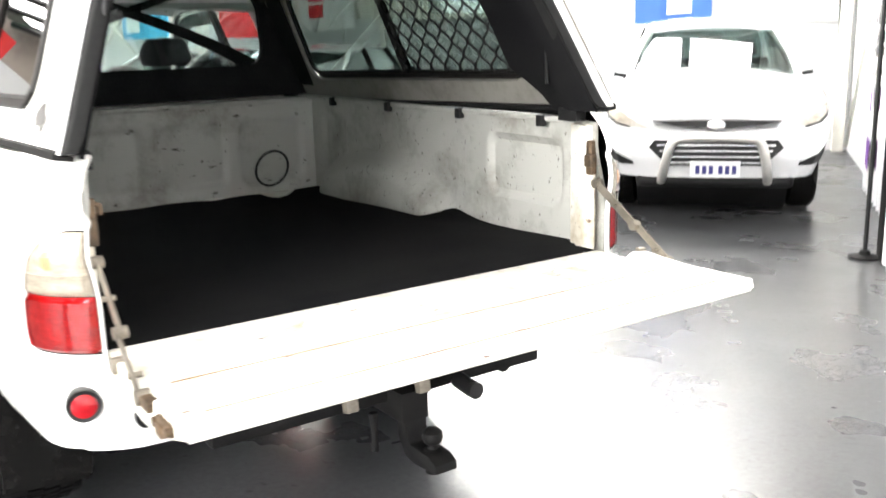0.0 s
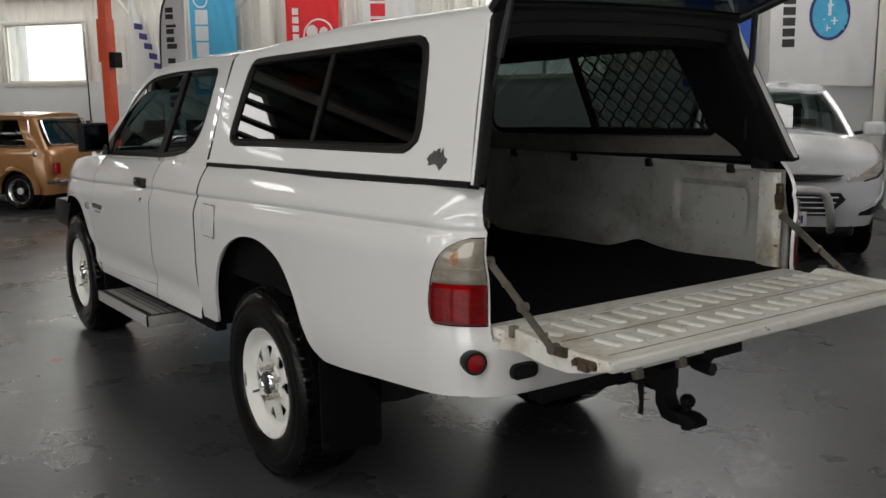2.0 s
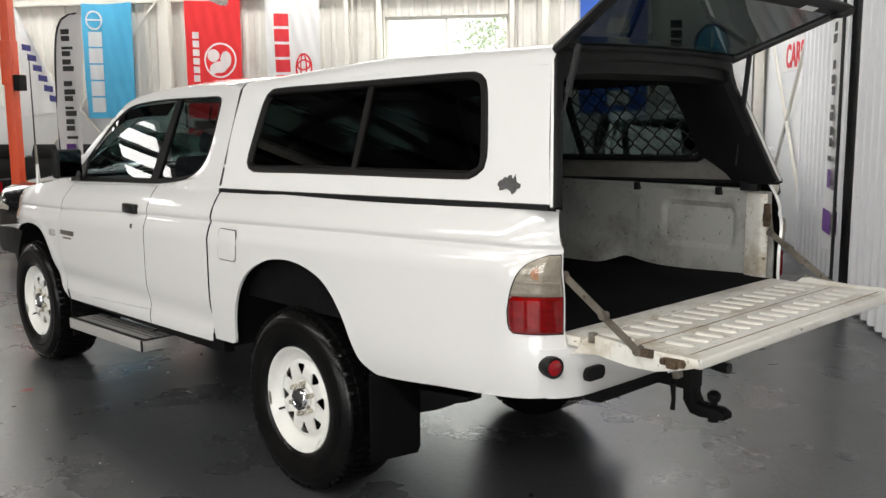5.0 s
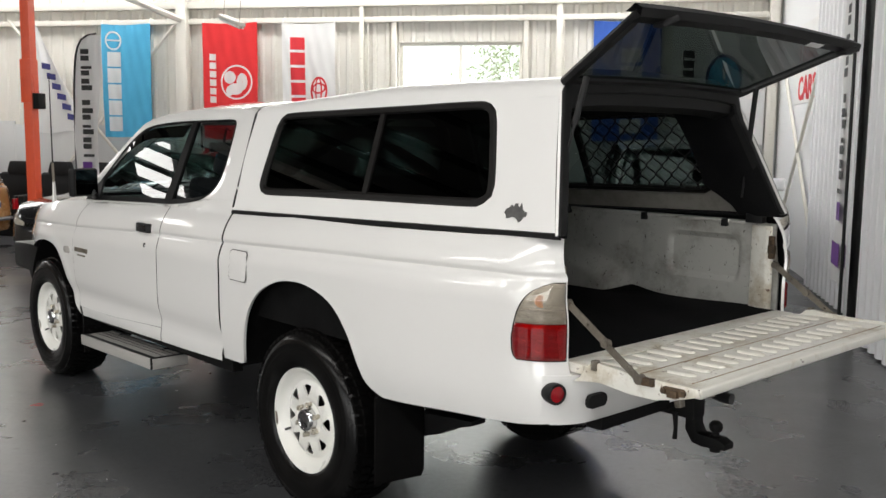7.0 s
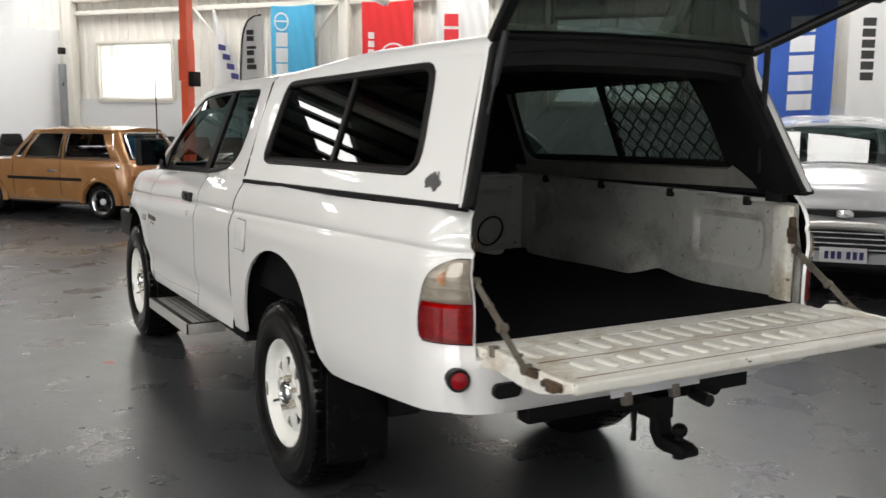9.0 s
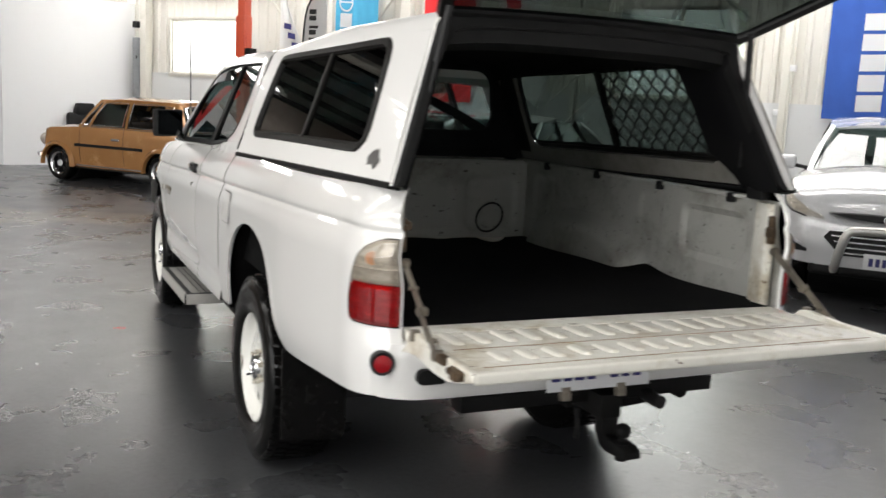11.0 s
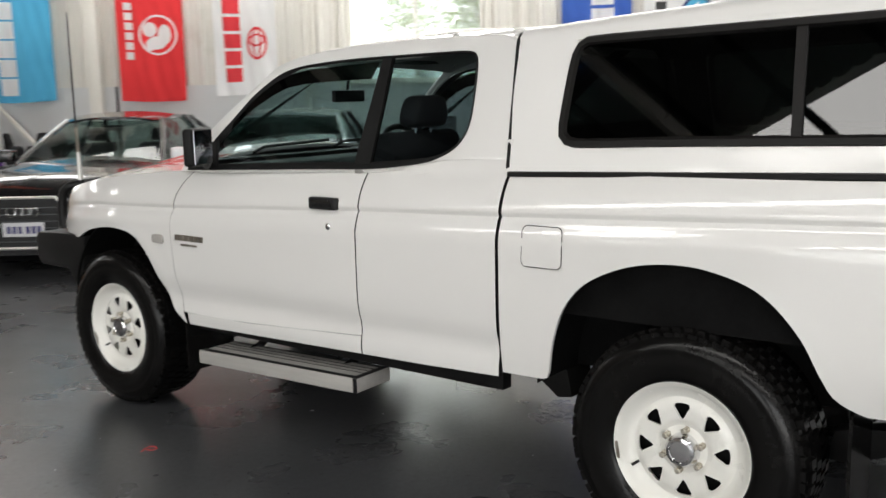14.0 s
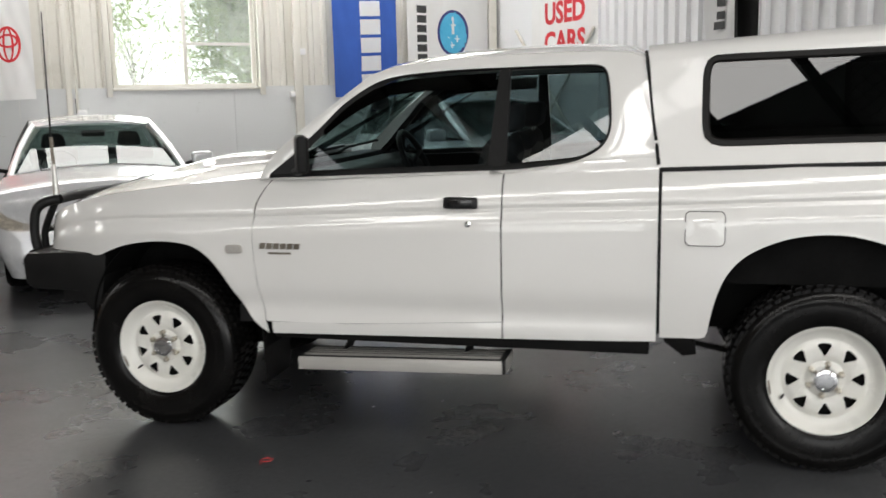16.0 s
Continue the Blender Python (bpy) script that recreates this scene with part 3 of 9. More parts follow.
nt.links.new(nt.nodes["Principled BSDF"].outputs["BSDF"], both_sides.inputs[1])
nt.links.new(thin.outputs["BSDF"], both_sides.inputs[2])
nt.links.new(both_sides.outputs["Shader"], nt.nodes["Material Output"].inputs["Surface"])
BARK = grain("bark", (0.10, 0.075, 0.05), (0.18, 0.14, 0.10), 0.8, 0.9, 8, 60, 0.2)
GROUNDOUT = grain("outside_paving", (0.40, 0.39, 0.37), (0.50, 0.49, 0.46), 0.8, 0.9, 2, 40)
DULLWALL = worn("unlit_brick_brown_wall", (0.20, 0.17, 0.145), (0.12, 0.10, 0.09), 0.7, 0.5, 2.0)
TRANSLUCENT = grain("skylight_fibreglass", (0.80, 0.80, 0.76), (0.86, 0.86, 0.83), 0.6, 0.7, 2, 40)
# ---------------------------------------------------------------- the building
def corrugated(bm, along, a0, a1, z0, z1, at, pitch=0.2, depth=0.03, rib=0.05, face=1):
    """A ribbed sheet along 'u' or 'v', standing at the place at, its ribs towards face."""
    xs = []
    a = math.floor(a0 / pitch) * pitch
    while a < a1:
        for d, o in ((0, 0), (pitch - 2 * rib, 0), (pitch - 1.5 * rib, depth), (pitch - 0.5 * rib, depth), (pitch, 0)):
            xs.append((min(max(a + d, a0), a1), o))
        a += pitch
    rows = [[(x, at + face * o, z) if along == "u" else (at + face * o, x, z) for x, o in xs] for z in (z0, z1)]
    sheet(bm, rows)
    return bm


structure("floor", boxed(-18.2, 3.6, -12.2, 11.0, -0.2, 0.0), FLOOR, "grey painted concrete workshop floor with stains", "floor", BM)
bm = bmesh.new()
box(bm, -60, 60, -75, -12.25, -0.25, -0.05)
box(bm, -60, 60, 9.8, 75, -0.25, -0.05)
structure("ground", bm, GROUNDOUT, "pale paved yard outside the shed", "ground", BM)

# back wall: outer skin with two window openings, ribbed lining above, smooth lining below
W1, W2 = (-2.47, -0.62, 1.73, 3.0), (-11.05, -9.42, 1.80, 2.775)
bm = bmesh.new()
cuts = [(-13.2, W2[0], 0, 4.6), (W2[0], W2[1], 0, W2[2]), (W2[0], W2[1], W2[3], 4.6), (W2[1], W1[0], 0, 4.6), (W1[0], W1[1], 0, W1[2]), (W1[0], W1[1], W1[3], 4.6), (W1[1], 3.2, 0, 4.6)]
for u0, u1, z0, z1 in cuts:
    box(bm, u0, u1, 9.44, 9.62, z0, z1)
structure("wall_back", bm, CREAM, "cream painted steel-clad workshop wall", "wall", BM)
bm = bmesh.new()
for u0, u1, z0, z1 in cuts:
    if z1 > 1.78:
        corrugated(bm, "u", u0, u1, max(z0, 1.74), z1, 9.435, face=-1)
bmesh.ops.remove_doubles(bm, verts=bm.verts, dist=0.0005)
structure("wall_cladding", bm, CREAM, "cream ribbed steel cladding", "wall", BM)
for a, b in ((-11.6, -8.9), (-8.9, -6.2), (-6.2, -3.6), (-3.6, -0.95), (-0.95, 1.7), (1.7, 2.98)):
    structure("wall_lining", boxed(a + 0.002, b - 0.002, 9.36, 9.395, 0.0, 1.735 if a > -9 else 1.79), DADO, "pale grey smooth lower wall lining sheet", "wall", BM)

bm = bmesh.new()
box(bm, 2.98, 3.2, 3.2, 9.62, 0, 4.7)
structure("wall_right", bm, PANEL, "white smooth panelled side wall", "wall", BM)
bm = bmesh.new()
corrugated(bm, "v", 3.75, 6.35, 0.02, 4.5, 2.90, 0.19, 0.035, 0.05, -1)
bmesh.ops.remove_doubles(bm, verts=bm.verts, dist=0.0005)
structure("wall_ribbed_inner", bm, RIBBED, "white ribbed steel wall sheets", "wall", BM)
bm = bmesh.new()
corrugated(bm, "v", -12.0, 3.42, 0.02, 5.9, 2.74, 0.19, 0.04, 0.055, -1)
bmesh.ops.remove_doubles(bm, verts=bm.verts, dist=0.0005)
structure("wall_ribbed_near", bm, RIBBED, "grey-white ribbed steel partition", "wall", BM)
bm = bmesh.new()
box(bm, 2.80, 3.2, -12.2, 3.4, 0, 6.0)
structure("wall_right_outer", bm, PANEL, "plain side wall", "wall", BM)

# left side: an office box and the far wall
bm = bmesh.new()
prism(bm, [(-13.2, 7.15), (-12.90, 7.15), (-12.04, 9.42), (-12.25, 9.42)], "z", 0, 3.06)
structure("office_wall", bm, PANEL, "white office partition panel", "wall", BM)
bm = bmesh.new()
box(bm, -18.0, -13.2, 7.12, 7.32, 0, 3.06)
structure("office_front", bm, PANEL, "white office front wall", "wall", BM)
bm = bmesh.new()
box(bm, -18.0, -11.62, 10.35, 10.5, 0, 5.0)
structure("wall_recess", bm, DADO, "pale wall of a recess", "wall", BM)
bm = bmesh.new()
box(bm, -18.2, -18.0, -12.2, 10.5, 0, 6.0)
structure("wall_left", bm, DULLWALL, "plain dull brown side wall", "wall", BM)

# front wall with three open roller doors
bm = bmesh.new()
edges = [-18.0] + [e for d in DOORS for e in d] + [2.8]
for a, b in zip(edges[::2], edges[1::2]):
    box(bm, a, b, FRONT - 0.2, FRONT, 0, 4.4)
for a, b in DOORS:
    box(bm, a, b, FRONT - 0.2, FRONT, 4.0, 4.4)
structure("wall_front", bm, DULLWALL, "dull brown front wall with open roller doors", "wall", BM)
bm = bmesh.new()
for a, b in DOORS:
    for f in (0.33, 0.66):
        u = a + (b - a) * f
        box(bm, u - 0.05, u + 0.05, FRONT + 0.05, FRONT + 0.15, 0, 4.0)
structure("door_posts", bm, STEELW, "steel posts in the door openings", "post", BM)

# roof: dark sheets between translucent strips, purlins and trusses
bm = bmesh.new()
for va, vb in ((FRONT - 0.2, -8.9), (-7.9, -4.65), (-3.65, RIDGEV), (RIDGEV, 3.95), (4.95, 5.1), (6.1, 7.78), (9.02, 9.62)):
    sheet(bm, [[(-18.2 + 0.12 * k, v, roof_z(v) + (0.03 if k % 2 else 0)) for k in range(180)] for v in (va, vb)])
sheet(bm, [[(-13.7 + 0.12 * k, v, roof_z(v) + (0.03 if k % 2 else 0)) for k in range(143)] for v in (3.95, 4.95)])
sheet(bm, [[(-18.2 + 0.12 * k, v, roof_z(v) + (0.03 if k % 2 else 0)) for k in range(142)] for v in (5.1, 6.1)])
sheet(bm, [[(2.44 + 0.12 * k, v, roof_z(v) + (0.03 if k % 2 else 0)) for k in range(8)] for v in (5.1, 6.1)])
structure("ceiling", bm, ROOFING, "dark corrugated roof sheets seen from below", "roof", BM)
bm = bmesh.new()
for v, u0, u1, _ in SKYLIGHTS:
    first = -18.3 if u0 < -17 else u0 - 0.2
    n = int(((3.4 if u1 > 2 else u1 + 0.2) - first) / 0.12)
    sheet(bm, [[(first + 0.12 * k, w, roof_z(w) + (0.03 if k % 2 else 0) + 0.02) for k in range(n + 1)] for w in ((v - 0.66, v + 0.66) if v > 8 else (v - 0.52, v + 0.52))])
structure("skylights", bm, TRANSLUCENT, "translucent fibreglass roof strips", "skylight", BM)
bm = bmesh.new()
for k in range(18):
    u = -17.4 + k * 1.15
    for v0, v1 in ((9.3, RIDGEV), (RIDGEV, -11.9)):
        tube(bm, [(u, v0, roof_z(v0) - 0.17), (u, v1, roof_z(v1) - 0.17)], 0.07, 4)
structure("purlins", bm, DARKSTEEL, "dark steel roof purlins", "beam", BM)
for u in (-11.72, -5.87, -0.08):
    bm = bmesh.new()
    for v0, v1 in ((9.3, RIDGEV), (RIDGEV, -11.9)):
        tube(bm, [(u, v0, roof_z(v0) - 0.45), (u, v1, roof_z(v1) - 0.45)], 0.09, 6)
    structure("roof_beam", bm, STEELW, "painted steel rafter", "beam", BM)

# wall steel: columns, girts, window posts
for u, w in ((-11.62, 0.15), (-5.87, 0.16), (-3.02, 0.07), (-0.08, 0.09), (2.86, 0.13)):
    structure("column", boxed(u - w / 2, u + w / 2, 9.2 if w > 0.1 else 9.28, 9.355, 0, 4.35, 0.008), STEELW, "painted steel wall column", "column", BM)
for z0, z1, d in ((3.29, 3.37, 0.10), (3.52, 3.62, 0.14)):
    structure("girt", boxed(-11.6, 2.9, 9.40 - d, 9.402, z0, z1, 0.006), STEELW, "painted horizontal steel wall rail", "beam", BM)
for u in (W1[0] - 0.06, W1[1] + 0.06):
    top, low = 3.29, 1.62
    structure("window_post", boxed(u - 0.035, u + 0.035, 9.32, 9.40, low, top, 0.006), STEELW, "painted steel window post", "post", BM)


def window(name, w, mull, label, v=9.5, rail=0.05):
    u0, u1, z0, z1 = w
    th = thing(name, label, "window", BM @ pose((u0 + u1) / 2, v, z0), kind="structure")
    hw, h, r = (u1 - u0) / 2, z1 - z0, rail
    bm = bmesh.new()
    for a, b, c, d in ((-hw, hw, 0, r), (-hw, hw, h - r, h), (-hw, -hw + r, r, h - r), (hw - r, hw, r, h - r)):
        box(bm, a, b, -0.03, 0.03, c, d, 0.004)
    part("window_frame", bm, STEELW, th)
    part("window_sill", boxed(-hw - 0.05, hw + 0.05, -0.06 - (v - 9.4), -0.035, -0.035, 0.0, 0.006), STEELW, th)
    spans = [(-hw + r, hw - r)]
    if mull is not None:
        part("mullion", boxed(mull - 0.025, mull + 0.025, -0.025, 0.025, r, h - r, 0.004), STEELW, th)
        spans = [(-hw + r, mull - 0.025), (mull + 0.025, hw - r)]
    for a, b in spans:
        ob = part("pane", boxed(a, b, -0.004, 0.004, r, h - r), HAZY, th)
        ob.visible_shadow = False
    return th, hw, h


w1, hw, h = window("window_1", W1, 0.0, "large steel-framed window looking onto trees")
bm = bmesh.new()
for k in range(1, 19):
    tube(bm, [(-hw + 2 * hw * k / 19, 0.05, 0.05), (-hw + 2 * hw * k / 19, 0.05, h - 0.05)], 0.003, 4)
for k in range(1, 13):
    tube(bm, [(-hw + 0.05, 0.05, h * k / 13), (hw - 0.05, 0.05, h * k / 13)], 0.003, 4)
part("security_mesh", bm, DULLMETAL, w1, "thin wire security mesh")
part("mullion", boxed(0.03, hw - 0.05, -0.02, 0.02, h * 0.45 - 0.02, h * 0.45 + 0.02, 0.004), STEELW, w1)
w2, hw, h = window("window_2", W2, None, "bright frosted steel-framed window", 9.415, 0.025)
bm = bmesh.new()
for a, b, c, d in ((-hw - 0.06, hw + 0.06, -0.07, -0.001), (-hw - 0.06, hw + 0.06, h + 0.001, h + 0.06), (-hw - 0.06, -hw - 0.001, 0, h), (hw + 0.001, hw + 0.06, 0, h)):
    box(bm, a, b, -0.07, 0.0, c, d, 0.006)
part("window_surround", bm, STEELW, w2)

# outside the back windows: a glowing board as the sunlit neighbouring wall, and a leafy tree
structure("backdrop", boxed(-24, -6.5, 13.4, 13.6, -0.05, 9), glow("wall_glow", (0.95, 0.93, 0.92), 3.0), "pale self-glowing wall board outside, in place of sunlight", "backdrop", BM)


def tree(m, label, height, spread, n, seed):
    rnd = random.Random(seed)
    th = thing("tree", label, "tree", m)
    bm = bmesh.new()
    tube(bm, [(0, 0, 0), (0.05, 0.02, height * 0.3), (-0.03, 0.06, height * 0.55)], [0.09, 0.06, 0.03], 8)
    tips = []
    for k in range(9):
        a = rnd.random() * math.tau
        z = height * (0.3 + 0.25 * rnd.random())
        tip = (math.cos(a) * spread * rnd.uniform(0.4, 0.9), math.sin(a) * spread * 0.6, z + height * rnd.uniform(0.1, 0.35))
        tube(bm, [(0, 0, z), (tip[0] * 0.5, tip[1] * 0.5, z + (tip[2] - z) * 0.6), tip], [0.025, 0.015, 0.006], 6)
        tips.append(tip)
    part("trunk", bm, BARK, th)
    bm = bmesh.new()
    for k in range(n):
        t = rnd.choice(tips)
        c = Vector((t[0] + rnd.gauss(0, spread * 0.28), t[1] + rnd.gauss(0, spread * 0.2), t[2] + rnd.gauss(0, height * 0.12)))
        q = Euler((rnd.uniform(-1, 1), rnd.uniform(-1, 1), rnd.random() * 6.3)).to_matrix()
        s = rnd.uniform(0.035, 0.075)
        pts = [(-s, 0, 0), (-s * 0.3, s * 0.45, 0.01), (s * 0.5, s * 0.35, 0.0), (s * 1.2, 0, -0.02), (s * 0.5, -s * 0.35, 0), (-s * 0.3, -s * 0.45, 0.01)]
        bm.faces.new([bm.verts.new(c + q @ Vector(p)) for p in pts])
    part("crown", bm, LEAF, th, sharp=0)
    return th


# added board that emits white in place of the bright sky
structure("backdrop_sky", boxed(-7, 14, 24.0, 24.2, -0.05, 12), glow("sky_board_glow", (0.97, 0.98, 1.0), 3.2), "white glowing board standing in for hazy sky beyond the trees", "backdrop", BM)
tree(BM @ pose(0.05, 13.0, -0.05), "leafy green tree outside the window", 4.4, 0.95, 9000, 5)
tree(BM @ pose(-1.6, 16.5, -0.05), "pale leafy green tree farther outside the window", 4.6, 1.0, 1500, 9)
# ---------------------------------------------------------------- the white utility
ute = thing("utility_truck", "white club-cab four-wheel-drive utility with canopy and lowered tailgate", "pickup truck")

CREASE = [(-1.6, 1.178), (-1.1, 1.163), (-0.41, 1.143), (0.68, 1.102), (1.29, 1.086), (2.46, 1.034), (3.1, 1.018), (3.5, 0.985), (3.65, 0.935), (3.76, 0.88)]
CORNER = [(0, 0, -1.10), (0.10, 0.008, -1.20), (0.18, 0.035, -1.275), (0.25, 0.08, -1.33), (0.31, 0.13, -1.362), (0.37, 0.185, -1.378)]
CORNER = [tuple(p) for p in spline(CORNER, 80)]
ARCHES = ((0.0, 0.05, 0.45, 0.56), (2.96, 0.02, 0.45, 0.52))


def half_width(y, z):
    """How far the outer skin stands from the middle."""
    s = z - lin(CREASE, y)
    if s >= 0:
        w = 0.836 - 0.12 * s - 2.6 * s * s
    else:
        w = 0.836 + 0.021 * smooth(0.0, 0.085, -s)
        if z < 0.82:
            w -= 0.30 * (0.82 - z) ** 2
    w -= 0.0075 * math.exp(-((s + 0.003) / 0.010) ** 2) * smooth(3.55, 3.0, y)
    if 0.66 < y < 2.6 and z < 0.75:
        w += -0.012 * math.exp(-((z - 0.63) / 0.045) ** 2) + 0.010 * smooth(0.60, 0.53, z)
    if y < -0.45:
        w -= 0.026 * (min(-0.45 - y, 0.65) / 0.65) ** 1.6
    if z < 0.76:
        w -= 0.55 * (0.76 - z) ** 2 * smooth(0.50, -0.10, y)
    for c, dz, ra, _ in ARCHES:
        d = math.hypot(y - c, z - 0.50) - ra
        w += 0.003 * math.exp(-(d / 0.04) ** 2)
    if y > 0.66 and z > 1.24:
        w = min(w, 0.772 - 0.38 * (z - 1.24)) if y > 2.5 else 0.772 - 0.38 * (z - 1.24)
    if y > 2.75:
        w -= 0.36 * (1 - math.sqrt(max(1 - (max(y - 2.85, 0) / 0.91) ** 2, 0)))
    return w


def skin(y, z):
    return Vector((-half_width(y, z), y, z))


def wrapped(s, z):
    """A place on the skin by its run s, which turns round the rear corner below -1.1."""
    if s >= -1.1:
        return skin(s, z)
    d = -1.1 - s
    inset, y = lin([(c[0], c[1]) for c in CORNER], d), lin([(c[0], c[2]) for c in CORNER], d)
    inset *= 1 - 0.45 * smooth(0.98, 1.30, z)
    y += 0.012 * smooth(0.10, 0.35, d) + 0.052 * (max(z - 1.10, 0) / 0.19) ** 1.8 * smooth(0.0, 0.37, d)
    y -= 0.018 * smooth(0.90, 0.80, z) * smooth(0, 0.2, d)
    return Vector((-(half_width(-1.1, z) - inset), y, z))


def flank(bottom, top, n, rows_low=16, rows_top=9, at=skin):
    """A skin panel between a lower and an upper edge, given front to back or back to front as (y, z)."""
    lo = even([(*p, 0) for p in bottom], n)
    run = [0.0]
    for a, b in zip(lo, lo[1:]):
        run.append(run[-1] + abs(b.x - a.x) + 0.12 * abs(b.y - a.y))
    y0, y1 = top[0][0], top[-1][0]
    tops = [y0 + (y1 - y0) * r / run[-1] for r in run]
    tab = sorted(top)
    cols = []
    for a, yt in zip(lo, tops):
        zt = lin(tab, yt)
        yc = a.x + (yt - a.x) * 0.75
        zc = lin(CREASE, yc)
        za, zb = zc - 0.048, zc + 0.030
        col = [(a.x + (yc - a.x) * k / rows_low, a.y + (za - a.y) * k / rows_low) for k in range(rows_low)]
        col += [(yc, za + (zb - za) * k / 16) for k in range(16)]
        col += [(yc + (yt - yc) * k / rows_top, zb + (zt - zb) * k / rows_top) for k in range(rows_top + 1)]
        cols.append([at(*p) for p in col])
    bm = bmesh.new()
    sheet(bm, cols)
    return outward(bm, lambda p: (0, p.y * 0.9, 0.8))


def curve2(pts, n):
    return [(p.x, p.y) for p in spline([(*p, 0) for p in pts], n)]


# bed sides, with the rear wheel arch
arch = curve2([(0.658, 0.546), (0.53, 0.548), (0.488, 0.550), (0.474, 0.556), (0.468, 0.572)], 14)[:-1] + curve2([(0.468, 0.572), (0.455, 0.65), (0.434, 0.735), (0.395, 0.825), (0.32, 0.905), (0.19, 0.967), (0.055, 0.992), (-0.085, 0.986), (-0.238, 0.935), (-0.353, 0.825), (-0.415, 0.715), (-0.458, 0.648), (-0.535, 0.612)], 48)[:-1] + curve2([(-0.535, 0.612), (-0.667, 0.619), (-0.886, 0.640), (-1.1, 0.658), (-1.30, 0.680), (-1.40, 0.690)], 26)
bed_top = [(0.658, 1.246), (-0.4, 1.258), (-1.0, 1.275), (-1.24, 1.287), (-1.40, 1.289)]
both("bed_side", flank(arch, bed_top, 96, at=wrapped), WHITE, ute, solid=0.012, back=UNDERSEAL)

# cab quarter, door, front wing
quarter = [(1.318, 0.512), (1.0, 0.519), (0.672, 0.530)]
both("cab_quarter", flank(quarter, [(1.318, 1.238), (1.05, 1.262), (0.92, 1.29), (0.672, 1.29)], 26), WHITE, ute, solid=0.012, back=UNDERSEAL)
DOORCUT = [(0.50, 2.416), (0.547, 2.426), (0.728, 2.458), (0.886, 2.471), (0.99, 2.470), (1.094, 2.456), (1.15, 2.430), (1.20, 2.398)]


def door_skin(y, z):
    line = 2.412 + (2.43 - 2.412) * (z - 0.547) / 0.65
    return skin(y + (lin(DOORCUT, z) - line) * smooth(1.95, 2.42, y), z)


def wing_skin(y, z):
    line = 2.462 + (2.437 - 2.462) * (z - 0.488) / 0.71
    return skin(y + (lin(DOORCUT, z) + 0.0035 - line) * smooth(2.72, 2.45, y), z)


door_bottom = curve2([(2.412, 0.547), (2.0, 0.552), (1.3235, 0.586)], 30)
bm = flank(door_bottom, [(2.43, 1.198), (2.0, 1.215), (1.6, 1.228), (1.3245, 1.236)], 40, at=door_skin)
both("door", bm, WHITE, ute, solid=0.012, back=UNDERSEAL)
SILLTOP, SILLLOW = [(1.32, 0.5838), (2.0, 0.5498), (2.45, 0.5448)], [(1.324, 0.512), (2.45, 0.488)]
rows = []
for k in range(24):
    y = 2.40 - 1.076 * k / 23
    rows.append([skin(y, lin(SILLLOW, y) + (lin(SILLTOP, y) - lin(SILLLOW, y)) * j / 4) for j in range(5)])
bm = bmesh.new()
sheet(bm, rows)
both("sill", outward(bm, lambda p: (0, p.y, 0.8)), WHITE, ute, solid=0.012, back=UNDERSEAL)
wing_bottom = curve2([(3.755, 0.818), (3.68, 0.819), (3.5, 0.822), (3.30, 0.830)], 16)[:-1] + curve2([(3.30, 0.830), (3.18, 0.876), (3.05, 0.903), (2.90, 0.911), (2.76, 0.884), (2.65, 0.79), (2.57, 0.66), (2.51, 0.54), (2.462, 0.488)], 40)
wing_top = [(3.755, 0.925), (3.73, 0.962), (3.69, 0.996), (3.62, 1.030), (3.52, 1.062), (3.4, 1.092), (3.2, 1.128), (2.9, 1.165), (2.6, 1.188), (2.437, 1.200)]
both("front_wing", flank(wing_bottom, wing_top, 60, at=wing_skin), WHITE, ute, solid=0.012, back=UNDERSEAL)

# bonnet, scoop, scuttle
bm = bmesh.new()
rows = []
for y, ze, zc in ((3.757, 0.915, 0.925), (3.75, 0.933, 0.952), (3.73, 0.962, 0.992), (3.69, 0.997, 1.035), (3.62, 1.031, 1.078), (3.52, 1.063, 1.12), (3.4, 1.093, 1.158), (3.2, 1.129, 1.198), (2.9, 1.166, 1.235), (2.6, 1.189, 1.264), (2.46, 1.201, 1.277)):
    xe = half_width(y, min(ze, 1.2)) - 0.003
    row = []
    for k in range(25):
        f = k / 12 - 1
        z = ze + (zc - ze) * (1 - abs(f) ** 2.6)
        sc = smooth(0.40, 0.27, abs(f * xe))
        z += 0.045 * sc * smooth(3.30, 3.02, y) * smooth(2.48, 2.66, y)
        row.append((f * xe, y, z))
    rows.append(row)
fine = []
for a, b in zip(rows, rows[1:]):
    for k in range(6):
        fine.append([tuple(p + (q - p) * k / 6 for p, q in zip(u, v)) for u, v in zip(a, b)])
fine.append(rows[-1])
sheet(bm, fine)
part("bonnet", outward(bm, lambda p: (p.x, p.y - 0.3, 0.5)), WHITE, ute, solid=0.015)
part("scuttle", boxed(-0.70, 0.70, 2.33, 2.47, 1.19, 1.245, 0.01), BLACK, ute)
for x in (-0.36, 0.22):
    bm = bmesh.new()
    tube(bm, [(x, 2.44, 1.255), (x + 0.04, 2.40, 1.285), (x + 0.46, 2.36, 1.30)], 0.008, 6)
    part("wiper", bm, BLACK, ute)
# nose: grille, lamps
part("grille", boxed(-0.46, 0.46, 3.68, 3.758, 0.80, 0.915, 0.02), BLACK, ute, "black front grille")
bm = boxed(-0.56, -0.40, 3.62, 3.735, 0.83, 0.93, 0.03, 3)
both("headlight", bm, CLEARLENS, ute, "clear front headlight")
